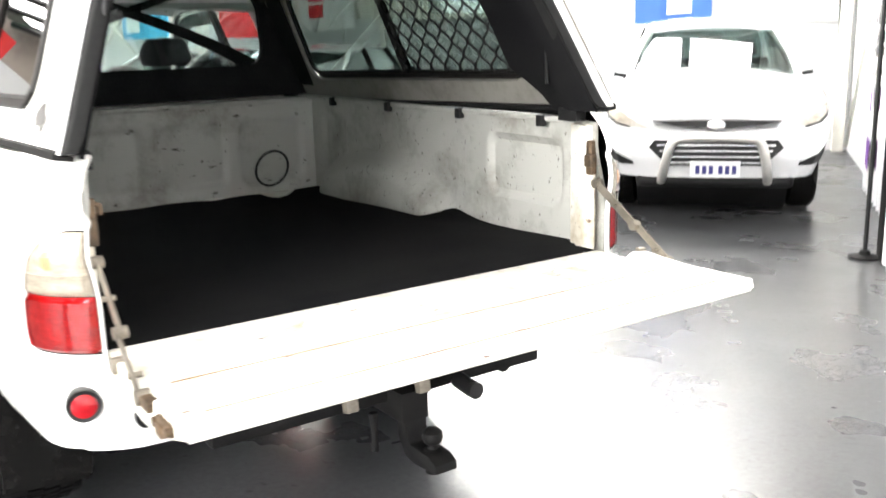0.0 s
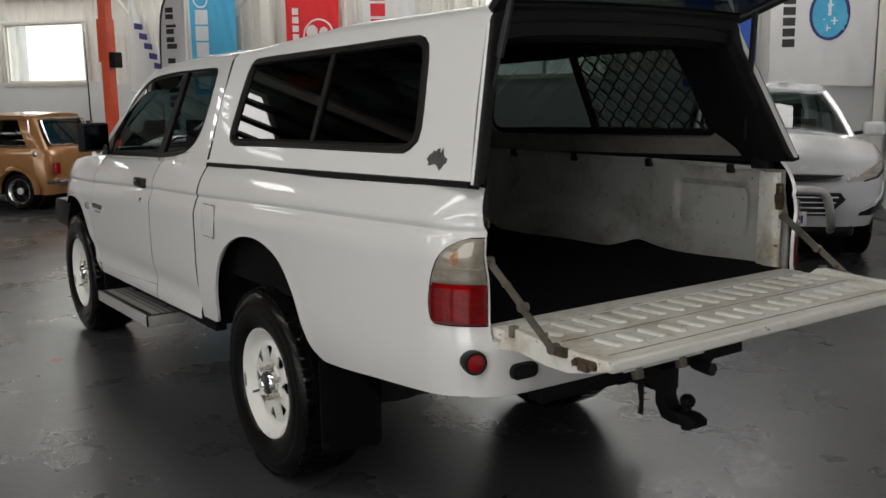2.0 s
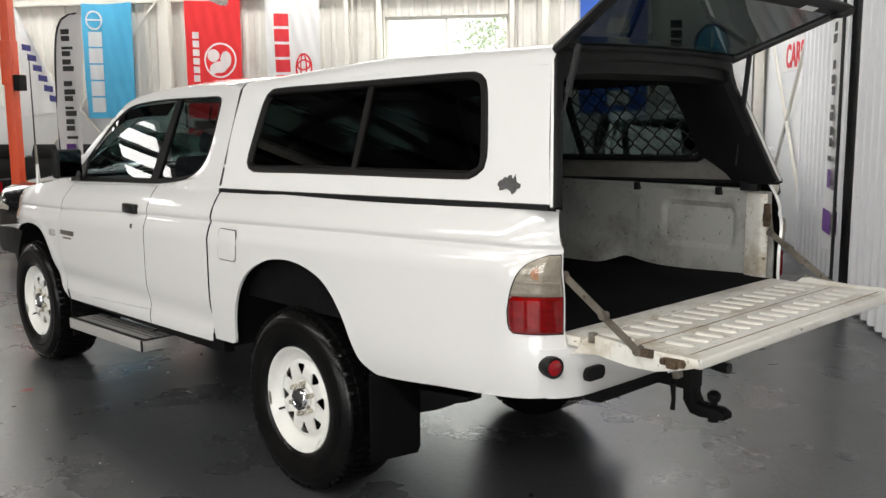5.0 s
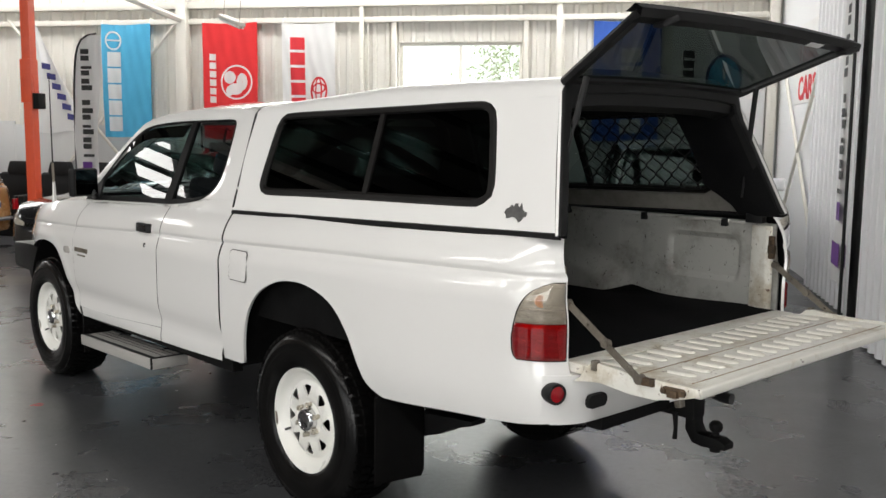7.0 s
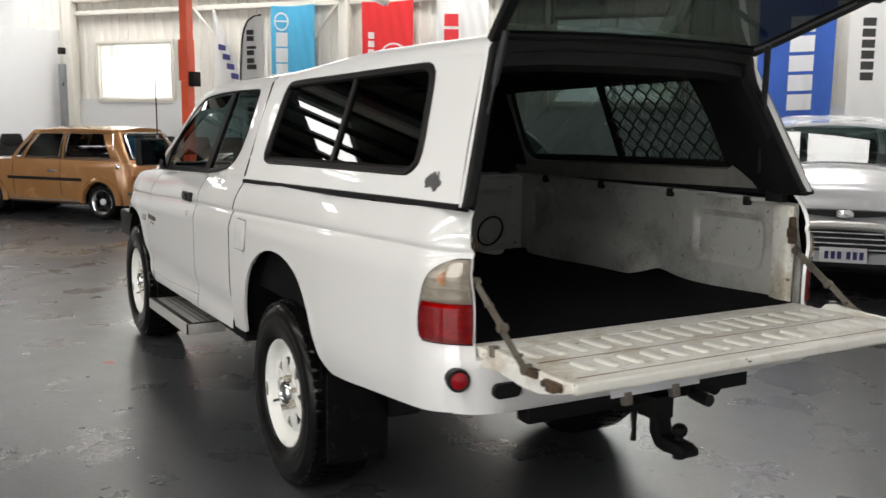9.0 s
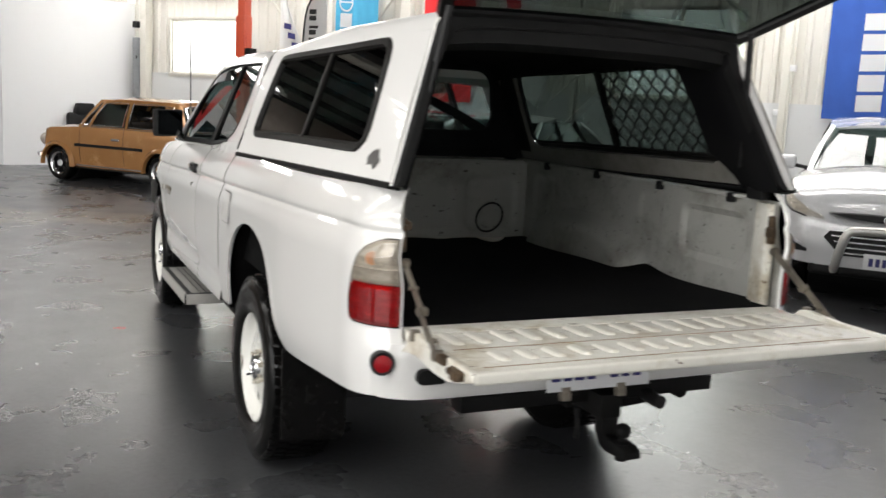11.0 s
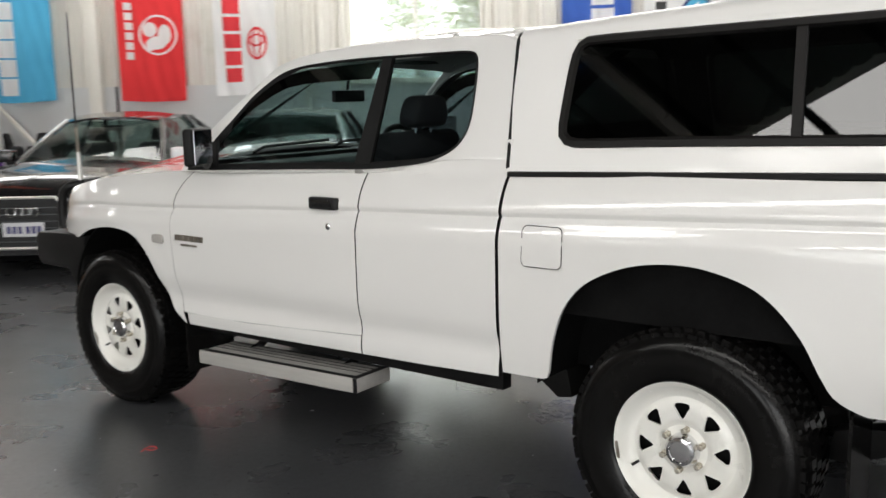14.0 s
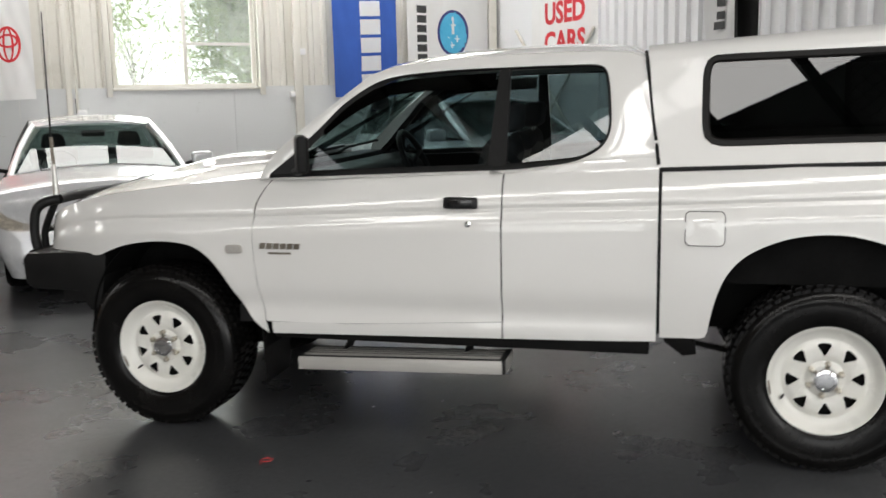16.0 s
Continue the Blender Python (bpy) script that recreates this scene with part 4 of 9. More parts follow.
part("inner_nose", boxed(-0.62, 0.62, 3.35, 3.66, 0.55, 0.9), BLACK, ute)


# glasshouse of the cab
def lean(y, z, out=0.0):
    return Vector((-(0.772 - 0.38 * (z - 1.24) - 0.25 * max(z - 1.62, 0) ** 1.3 + out), y, z))


inner = [(2.405, 1.205), (2.31, 1.295), (2.226, 1.38), (2.155, 1.45), (2.09, 1.516), (2.02, 1.570), (1.938, 1.618), (1.86, 1.644), (1.75, 1.660), (1.55, 1.672), (1.342, 1.677), (1.1, 1.680), (0.955, 1.680), (0.908, 1.664), (0.888, 1.62), (0.876, 1.52), (0.872, 1.43), (0.884, 1.372), (0.919, 1.325), (0.98, 1.291), (1.058, 1.268), (1.2, 1.250), (1.325, 1.240), (1.6, 1.232), (2.0, 1.218)]
outer = [(2.455, 1.195), (2.402, 1.300), (2.308, 1.385), (2.228, 1.453), (2.15, 1.512), (2.078, 1.568), (2.006, 1.622), (1.943, 1.664), (1.80, 1.700), (1.6, 1.722), (1.326, 1.735), (1.1, 1.738), (0.93, 1.738), (0.80, 1.730), (0.74, 1.705), (0.708, 1.60), (0.692, 1.48), (0.684, 1.40), (0.678, 1.33), (0.672, 1.292), (0.92, 1.288), (1.05, 1.262), (1.318, 1.238), (1.6, 1.228), (2.0, 1.213)]


def rounder(pts, n=4):
    """A closed outline made smooth through its points, with its first corner kept sharp."""
    out, m = [], len(pts)
    for i in range(m):
        p1, p2 = Vector(pts[i]), Vector(pts[(i + 1) % m])
        p0, p3 = Vector(pts[i - 1]) if i else p1, Vector(pts[(i + 2) % m]) if i < m - 1 else p2
        for k in range(n):
            t = k / n
            q = 0.5 * (2 * p1 + (p2 - p0) * t + (2 * p0 - 5 * p1 + 4 * p2 - p3) * t * t + (3 * p1 - p0 - 3 * p2 + p3) * t ** 3)
            out.append((q.x, q.y))
    return out


inner, outer = rounder(inner), rounder(outer)
bm = bmesh.new()
mid = [((a[0] + b[0]) / 2, (a[1] + b[1]) / 2) for a, b in zip(inner, outer)]
sheet(bm, [[lean(*p, 0.0) for p in outer], [lean(*p, 0.006) for p in mid], [lean(*p, 0.0) for p in inner]], closed=True)
both("cab_frame", outward(bm, lambda p: (0, p.y, p.z - 0.2)), WHITE, ute, "white cab pillars and roof rail", solid=0.014)
# black window surround, laid just inside the frame
bm = bmesh.new()
cy, cz = 1.55, 1.45
shrunk = []
for i, p in enumerate(inner):
    a, b = Vector(inner[i - 1]), Vector(inner[(i + 1) % len(inner)])
    t = (b - a).normalized()
    nrm = Vector((-t.y, t.x))
    wide = 0.012 + 0.014 * smooth(1.30, 1.24, p[1]) + 0.022 * smooth(1.80, 1.98, p[0]) * smooth(1.24, 1.30, p[1])
    q = Vector(p) + nrm * wide
    if (q - Vector((cy, cz))).length > (Vector(p) - Vector((cy, cz))).length:
        q = Vector(p) - nrm * wide
    shrunk.append(q)
sheet(bm, [[lean(*p, 0.0035) for p in inner], [lean(*(Vector(p) * 0.5 + q * 0.5), 0.005) for p, q in zip(inner, shrunk)], [lean(*p, -0.004) for p in shrunk]], closed=True)
both("window_seal", outward(bm, lambda p: (0, p.y, p.z - 0.2)), SEAL, ute, solid=0.012)


def strip(bm, pts, out=0.0):
    bm.faces.new([bm.verts.new(lean(*p, out)) for p in pts])
    return outward(bm, lambda p: (0, p.y, p.z - 0.2))


bm = bmesh.new()
strip(bm, [(1.396, 1.240), (1.312, 1.243), (1.316, 1.675), (1.364, 1.673)], 0.002)
both("pillar", bm, SEAL, ute, "black pillar between door and rear side window", solid=0.02)
front_glass = [tuple(p) for p in shrunk[:37]] + [(1.366, 1.66), (1.394, 1.245)] + [tuple(p) for p in shrunk[-8:]]
rear_glass = [(1.312, 1.66)] + [tuple(p) for p in shrunk[44:85]] + [(1.31, 1.258)]
for pts in (front_glass, rear_glass):
    bm = bmesh.new()
    f = strip(bm, pts, -0.008)
    for ob in both("side_window", bm, TINT, ute, "tinted side window glass"):
        ob.visible_shadow = False
# weather shield over the door glass
bm = bmesh.new()
up = [(2.16, 1.42), (2.09, 1.49), (2.02, 1.545), (1.938, 1.592), (1.86, 1.62), (1.75, 1.636), (1.55, 1.648), (1.375, 1.654)]
dn = [(2.15, 1.39), (2.07, 1.455), (2.0, 1.50), (1.92, 1.54), (1.85, 1.565), (1.75, 1.578), (1.55, 1.586), (1.385, 1.590)]
sheet(bm, [[lean(*p, 0.004) for p in up], [lean(*p, 0.018) for p in dn]])
both("weather_shield", outward(bm, lambda p: (0, p.y, p.z - 0.2)), glazed("smoked_acrylic", (0.8, 0.75, 0.7), 0.22), ute, "smoked acrylic weather shield", solid=0.003)

# windscreen and roof
screen = [(2.40, 1.285), (2.308, 1.372), (2.228, 1.442), (2.15, 1.502), (2.078, 1.558), (2.006, 1.612), (1.94, 1.652), (1.82, 1.688)]
rows = []
for y, z in screen:
    xe = -lean(y, z).x - 0.03
    rows.append([(xe * f, y + 0.10 * (1 - f * f), z + 0.012 * (1 - f * f)) for f in [k / 8 - 1 for k in range(17)]])
bm = bmesh.new()
sheet(bm, rows)
ob = part("windscreen", outward(bm, lambda p: (0, p.y - 0.4, p.z - 0.4)), CARGLASS, ute, "lightly tinted windscreen")
ob.visible_shadow = False
rows = []
for y, z, c in ((1.93, 1.655, 0.025), (1.85, 1.683, 0.035), (1.75, 1.706, 0.043), (1.6, 1.720, 0.05), (1.326, 1.733, 0.055), (1.1, 1.737, 0.055), (0.93, 1.737, 0.05), (0.80, 1.729, 0.045), (0.735, 1.705, 0.04), (0.70, 1.62, 0.02)):
    xe = -lean(y, z).x + 0.004
    rows.append([(xe * f, y + (0.10 * (1 - f * f) if y > 1.8 else 0), z + c * (1 - abs(f) ** 3)) for f in [k / 10 - 1 for k in range(21)]])
bm = bmesh.new()
sheet(bm, rows)
part("cab_roof", outward(bm, lambda p: (0, p.y, 1.2)), WHITE, ute, "white cab roof", solid=0.02)
part("rear_bulkhead", boxed(-0.74, 0.74, 0.672, 0.70, 0.55, 1.36), WHITE, ute)
ob = part("rear_window", boxed(-0.56, 0.56, 0.675, 0.683, 1.36, 1.66), CLEAR, ute, "clear cab rear window")
ob.visible_shadow = False
part("cab_floor", boxed(-0.76, 0.76, 0.71, 2.6, 0.52, 0.60), BLACK, ute)
part("firewall", boxed(-0.74, 0.74, 2.46, 2.52, 0.52, 1.17), BLACK, ute)

# cabin
bm = bmesh.new()
prism(bm, [(2.17, 0.85), (2.06, 1.02), (2.08, 1.17), (2.14, 1.222), (2.24, 1.232), (2.45, 1.20), (2.45, 0.8)], "x", -0.72, 0.72, 0.015)
part("dashboard", bm, BLACK, ute, "black dashboard")
for x in (-0.36, 0.36):
    bm = boxed(x - 0.25, x + 0.25, 1.40, 1.92, 0.62, 0.84, 0.06, 3)
    part("seat_cushion", bm, SEATC, ute, "dark cloth seat cushion")
    bm = bmesh.new()
    prism(bm, [(1.46, 0.80), (1.33, 1.28), (1.345, 1.35), (1.375, 1.375), (1.42, 1.368), (1.45, 1.33), (1.60, 0.84)], "x", x - 0.24, x + 0.24, 0.03)
    part("seat_back", bm, SEATC, ute, "dark cloth seat back")
    bm = boxed(x - 0.125, x + 0.125, 1.305, 1.405, 1.385, 1.52, 0.045, 5)
    for v in bm.verts:
        v.co.x = x + (v.co.x - x) * (1 - 0.22 * smooth(1.43, 1.53, v.co.z))
        v.co.y -= 0.10 * (v.co.z - 1.45)
    part("headrest", bm, SEATC, ute)
    for dx in (-0.05, 0.05):
        part("headrest_post", tube(bmesh.new(), [(x + dx, 1.365, 1.36), (x + dx, 1.358, 1.40)], 0.006, 6), CHROME, ute)
bm = bmesh.new()
ring = []
for k in range(29):
    a = k / 28 * math.tau
    ring.append((0.36 + 0.185 * math.cos(a), 2.03 + 0.185 * math.sin(a) * 0.42, 1.195 + 0.185 * math.sin(a) * 0.9))
tube(bm, ring, 0.016, 8, cap=False)
for a in (0.3, math.pi - 0.3, -math.pi / 2):
    tube(bm, [(0.36, 2.05, 1.185), (0.36 + 0.18 * math.cos(a), 2.03 + 0.078 * math.sin(a), 1.195 + 0.166 * math.sin(a))], 0.015, 6)
tube(bm, [(0.36, 2.04, 1.19), (0.36, 2.16, 1.13)], 0.045, 10)
part("steering_wheel", bm, BLACK, ute, "black steering wheel")
part("inner_mirror", boxed(-0.11, 0.11, 2.10, 2.13, 1.495, 1.555, 0.012), BLACK, ute)
part("mirror_stem", tube(bmesh.new(), [(0, 2.125, 1.54), (0, 2.11, 1.60), (0, 2.085, 1.645)], 0.008, 6), BLACK, ute)
part("rear_jump_seat", boxed(-0.6, 0.6, 0.72, 0.86, 0.62, 1.2, 0.04), SEATC, ute)

# door mirrors
for sx in (-1, 1):
    holder = part("door_mirror", boxed(-0.098, 0.098, -0.020, 0.030, -0.082, 0.082, 0.018, 3), SEAL, ute, "black door mirror", m=pose(sx * 0.88, 2.20, 1.318, 0, 0, -26 * sx))
    part("mirror_glass", boxed(-0.088, 0.088, -0.024, -0.021, -0.072, 0.072), MIRROR, holder, "mirror glass")
    bm = bmesh.new()
    tube(bm, [(sx * 0.83, 2.2, 1.26), (sx * 0.80, 2.25, 1.235), (sx * 0.76, 2.30, 1.225)], 0.02, 8)
    part("mirror_arm", bm, BLACK, ute)
    bm = bmesh.new()
    bm.faces.new([bm.verts.new(p) for p in (lean(2.40, 1.222, 0.008), lean(2.205, 1.228, 0.010), lean(2.235, 1.345, 0.010), lean(2.30, 1.302, 0.009))])
    if sx > 0:
        for v in bm.verts:
            v.co.x = -v.co.x
    part("mirror_sail", outward(bm, lambda p: (0, p.y, p.z)), BLACK, ute, solid=0.012)

# door furniture
for sx in (-1, 1):
    hx = sx * 0.838
    h = part("door_handle", boxed(hx - 0.016, hx + 0.016, 1.425, 1.575, 1.078, 1.128, 0.012, 3), BLACK, ute, "black plastic door handle")
    part("handle_flap", boxed(hx + sx * 0.012 - 0.008, hx + sx * 0.012 + 0.008, 1.445, 1.555, 1.088, 1.120, 0.006), GLOSSBLACK, h)
    bm = lathe(bmesh.new(), [(sx * 0.835, 0.013), (sx * 0.856, 0.013), (sx * 0.858, 0.010)], 20)
    bmesh.ops.translate(bm, vec=(0, 1.466, 1.013), verts=bm.verts)
    part("door_lock", bm, CHROME, ute, "round metal door lock")
    p = skin(2.565, 0.884)
    bm = bmesh.new()
    prism(bm, rounded(0.082, 0.04, 0.014, 4, 2.565, 0.884), "x", sx * 0.845, sx * 0.866, 0.003)
    part("side_marker", bm, AMBER, ute, "pale side marker lamp")
    # badge: model name stands as plain bars
    badge = part("badge", boxed(min(sx * 0.850, sx * 0.8615), max(sx * 0.850, sx * 0.8615), 2.285, 2.395, 0.864, 0.873), DULLMETAL, ute, "small dark metallic badge")
    for k in range(6):
        y = 2.437 - k * 0.0335
        bm = bmesh.new()
        prism(bm, [(y, 0.888), (y - 0.026, 0.888), (y - 0.030, 0.914), (y - 0.004, 0.914)], "x", sx * 0.850, sx * 0.8625)
        part("badge_bar", bm, DULLMETAL, badge)
# fuel flap on the near side
for sx, mk in ((-1, True),):
    cut = rounded(0.158, 0.142, 0.022, 5, 0.486, 1.01)
    bm = bmesh.new()
    inn = rounded(0.151, 0.135, 0.019, 5, 0.486, 1.01)
    sheet(bm, [[skin(*p) + Vector((-0.004, 0, 0)) for p in cut], [skin(*p) + Vector((-0.004, 0, 0)) for p in inn]], closed=True)
    part("fuel_flap_gap", outward(bm, lambda p: (0, p.y, p.z)), SEAL, ute)
    bm = bmesh.new()
    sheet(bm, [[Vector((0, 0, 0)) + skin(0.486 + (p[0] - 0.486) * f, 1.01 + (p[1] - 1.01) * f) + Vector((-0.0055, 0, 0)) for p in inn] for f in (1.0, 0.75, 0.5, 0.25, 0.02)], closed=True)
    part("fuel_flap", outward(bm, lambda p: (0, p.y, p.z)), WHITE, ute, "white fuel filler flap")

# rubber and dark gaps between cab and bed
for sx in (-1, 1):
    bm = bmesh.new()
    zs = [0.56 + 1.13 * k / 32 for k in range(33)]
    def edge(z):
        return min(half_width(0.63, z), 0.772 - 0.38 * (z - 1.24)) if z > 1.20 else half_width(0.63, z)
    def back(z):
        return 0.13 * max(z - 1.27, 0)
    sheet(bm, [[(sx * (edge(z) - 0.014 - d), y + back(z), z) for z in zs] for y, d in ((0.636, 0.10), (0.638, 0.0), (0.684, 0.0), (0.686, 0.10))])
    part("gap_seal", outward(bm, lambda p: (0, p.y, p.z)), SEAL, ute, "dark rubber seal between cab and bed")

# tail lamps wrapped round the corners
def lens(z0, z1, s_front, s_end, off, n=14, rows=8):
    bm = bmesh.new()
    g = []
    for j in range(rows + 1):
        z = z0 + (z1 - z0) * j / rows
        sf = s_front(z)
        line = []
        for k in range(n + 1):
            s = sf + (s_end - sf) * k / n
            p = wrapped(s, z)
            a, b = wrapped(s - 0.01, z), wrapped(s + 0.01, z)
            t = (a - b).normalized()
            nrm = Vector((t.y, -t.x, 0))
            if nrm.x > 0:
                nrm = -nrm
            edge = min(j, rows - j, k, n - k)
            line.append(p + nrm * (off if edge > 0 else 0.001))
        g.append(line)
    sheet(bm, g)
    return outward(bm, lambda p: (-0.3, -0.9, p.z))


LAMPFRONT = [(0.880, -1.247), (0.886, -1.225), (0.897, -1.210), (0.92, -1.202), (0.96, -1.200), (1.012, -1.209), (1.045, -1.219), (1.072, -1.232), (1.098, -1.250), (1.118, -1.272), (1.133, -1.302), (1.144, -1.35)]


def lamp_front(z):
    return lin(LAMPFRONT, z)


red = lens(0.888, 1.008, lamp_front, -1.392, 0.012, rows=12)
clear = lens(1.0095, 1.144, lamp_front, -1.392, 0.012, rows=16)
mirror2 = lens(0.890, 1.008, lambda z: lamp_front(z) - 0.002, -1.391, 0.0045, rows=12)
mirror = lens(1.0095, 1.142, lambda z: lamp_front(z) - 0.002, -1.391, 0.0045, rows=16)
ridge = lens(1.0545, 1.0575, lambda z: lamp_front(z) - 0.006, -1.388, 0.0135, rows=2)
AMBERBULB = grain("amber_bulb", (0.62, 0.30, 0.16), (0.70, 0.40, 0.24), 0.2, 0.3, 8, 60)
rim = lens(0.886, 1.146, lambda z: lamp_front(z) + 0.003, -1.394, 0.0006, rows=24)
for flip in (False, True):
    holder = part("tail_lamp", mirrored(rim) if flip else rim.copy(), SEAL, ute, "tail lamp with clear top and red bottom")
    part("reflector", mirrored(mirror2) if flip else mirror2.copy(), REFLECTOR, holder, "pale lamp reflector")
    part("red_lens", mirrored(red) if flip else red.copy(), REDGLASS, holder, "red tail lamp lens")
    part("reflector", mirrored(mirror) if flip else mirror.copy(), REFLECTOR, holder, "pale lamp reflector")
    part("clear_lens", mirrored(clear) if flip else clear.copy(), LAMPGLASS, holder, "clear tail lamp lens")
    p = wrapped(-1.305, 1.085)
    part("bulb", tube(bmesh.new(), [(p.x * (-1 if flip else 1), p.y, p.z), (p.x * (-1 if flip else 1) * 1.004, p.y - 0.006, p.z)], 0.020, 14), AMBERBULB, holder, "amber bulb behind the lens")
    part("lens_ridge", mirrored(ridge) if flip else ridge.copy(), CLEARLENS, holder, "pale ridge across the clear lens")
for b in (red, clear, rim, mirror, mirror2, ridge):
    b.free()

# rear pillars, bumper, reflectors
for sx in (-1, 1):
    bm = bmesh.new()
    prism(bm, [(0.712, -1.18), (0.690, -1.262), (0.694, -1.283), (0.708, -1.290), (0.742, -1.26), (0.742, -1.18)], "z", 0.875, 1.24, 0.006)
    for v in bm.verts:
        v.co.x *= sx
    bmesh.ops.recalc_face_normals(bm, faces=bm.faces)
    part("rear_pillar", bm, GATEPAINT, ute, "cream-white tailgate pillar")
    bm = bmesh.new()
    box(bm, sx * 0.696 - 0.012, sx * 0.696 + 0.010, -1.300, -1.275, 1.10, 1.20, 0.006)
    box(bm, sx * 0.696 - 0.022, sx * 0.696 + 0.004, -1.306, -1.278, 1.125, 1.16, 0.004)
    tube(bm, [(sx * 0.694, -1.285, 1.19), (sx * 0.680, -1.300, 1.185), (sx * 0.680, -1.300, 1.165)], 0.006, 6)
    part("striker", bm, RUSTY, ute, "rusty tailgate striker")
def corner_y(x, z):
    """How far back the rear corner's skin stands at a distance x from the middle."""
    lo, hi = -1.1, -1.47
    for _ in range(24):
        s = (lo + hi) / 2
        lo, hi = (s, hi) if -wrapped(s, z).x > x else (lo, s)
    return wrapped(lo, z).y


rows = []
for z, dy, dx in ((0.69, 0.05, -0.06), (0.680, 0.0, -0.02), (0.70, -0.012, 0), (0.75, -0.018, 0), (0.80, -0.018, 0), (0.842, -0.010, 0), (0.852, 0.02, 0)):
    row = []
    for f in [k / 30 - 1 for k in range(61)]:
        x = f * (0.785 + dx)
        y = -1.383 - 0.010 * (1 - abs(x / 0.7) ** 2) + dy
        end = corner_y(max(abs(x), 0.66), max(z, 0.70)) - 0.002 + (dy + 0.002 if dy > 0 else 0)
        row.append((x, y + (end - y) * smooth(0.60, 0.70, abs(x)), z))
    rows.append(row)
bm = bmesh.new()
sheet(bm, rows)
part("rear_valance", outward(bm, lambda p: (p.x, -1.0, 0.78)), WHITE, ute, "white panel below the tailgate", solid=0.01)
for sx in (-1, 1):
    c = wrapped(-1.335, 0.787)
    m = look((sx * -c.x * -1, c.y, c.z), (sx * (-c.x) * -1 + sx * -0.8 * -1 * -1, c.y - 0.75, c.z))
    bm = lathe(bmesh.new(), [(-0.05, 0.030), (-0.02, 0.035), (0.006, 0.036), (0.012, 0.034), (0.010, 0.029)], 28, "z")
    holder = part("reflector_lamp", bm, BLACK, ute, "round black rear fog lamp", m=Matrix.Translation((sx * (abs(c.x) + 0.002), c.y - 0.013, c.z)) @ Vector((sx * 0.22, -0.97, 0.0)).to_track_quat("Z", "Y").to_matrix().to_4x4())
    bm = lathe(bmesh.new(), [(0.000, 0.029), (0.009, 0.0285), (0.013, 0.018), (0.015, 0.0)], 28, "z")
    part("lamp_lens", bm, REDLENS, holder, "red round lens")
    bm = bmesh.new()
    prism(bm, rounded(0.095, 0.045, 0.02, 5, sx * 0.635, 0.757), "y", -1.4165, -1.40)
    part("valance_opening", bm, SEAL, ute)

# tailgate
gate = part("tailgate", boxed(-0.70, 0.70, -1.826, -1.405, 0.866, 0.882, 0.005), GATEPAINT, ute, "lowered tailgate with worn ribbed inner face", m=pose(0, -1.405, 0.872, -1.3, 0, 0) @ pose(0, 1.405, -0.872))


def rib_shape(length):
    """A low pressed rib with round ends."""
    bm = bmesh.new()
    rows = []
    for grow, z in ((1.0, 0.0), (0.93, 0.004), (0.80, 0.0075), (0.6, 0.009), (0.25, 0.0095)):
        rows.append([(x, y, z) for x, y in rounded(0.038 * grow, length - 0.038 * (1 - grow), 0.0185 * grow, 5)])
    sheet(bm, rows, closed=True)
    bm.faces.new([v for v in bm.verts if v.co.z > 0.0094])
    return outward(bm, lambda p: (0, 0, -0.05))


for yc, length, n, x0, x1 in ((-1.482, 0.135, 16, -0.615, 0.615), (-1.682, 0.10, 15, -0.57, 0.59)):
    rib_mesh = None
    for k in range(n):
        if rib_mesh is None:
            rib = part("pressed_rib", rib_shape(length), RIBPAINT, gate)
            rib_mesh = rib.data
        else:
            rib = new("pressed_rib", rib_mesh)
            rib.parent = gate
        rib.location = (x0 + (x1 - x0) * k / (n - 1), yc, 0.880)
bm = bmesh.new()
for y in (-1.595, -1.775):
    box(bm, -0.66, 0.66, y - 0.002, y + 0.002, 0.8815, 0.8835)
part("seam", bm, grain("rusty_seam", (0.20, 0.12, 0.06), (0.42, 0.34, 0.24), 0.7, 0.8, 8, 60), gate)
part("outer_lip", boxed(-0.715, 0.715, -1.842, -1.815, 0.857, 0.888, 0.008, 3), RIBPAINT, gate)
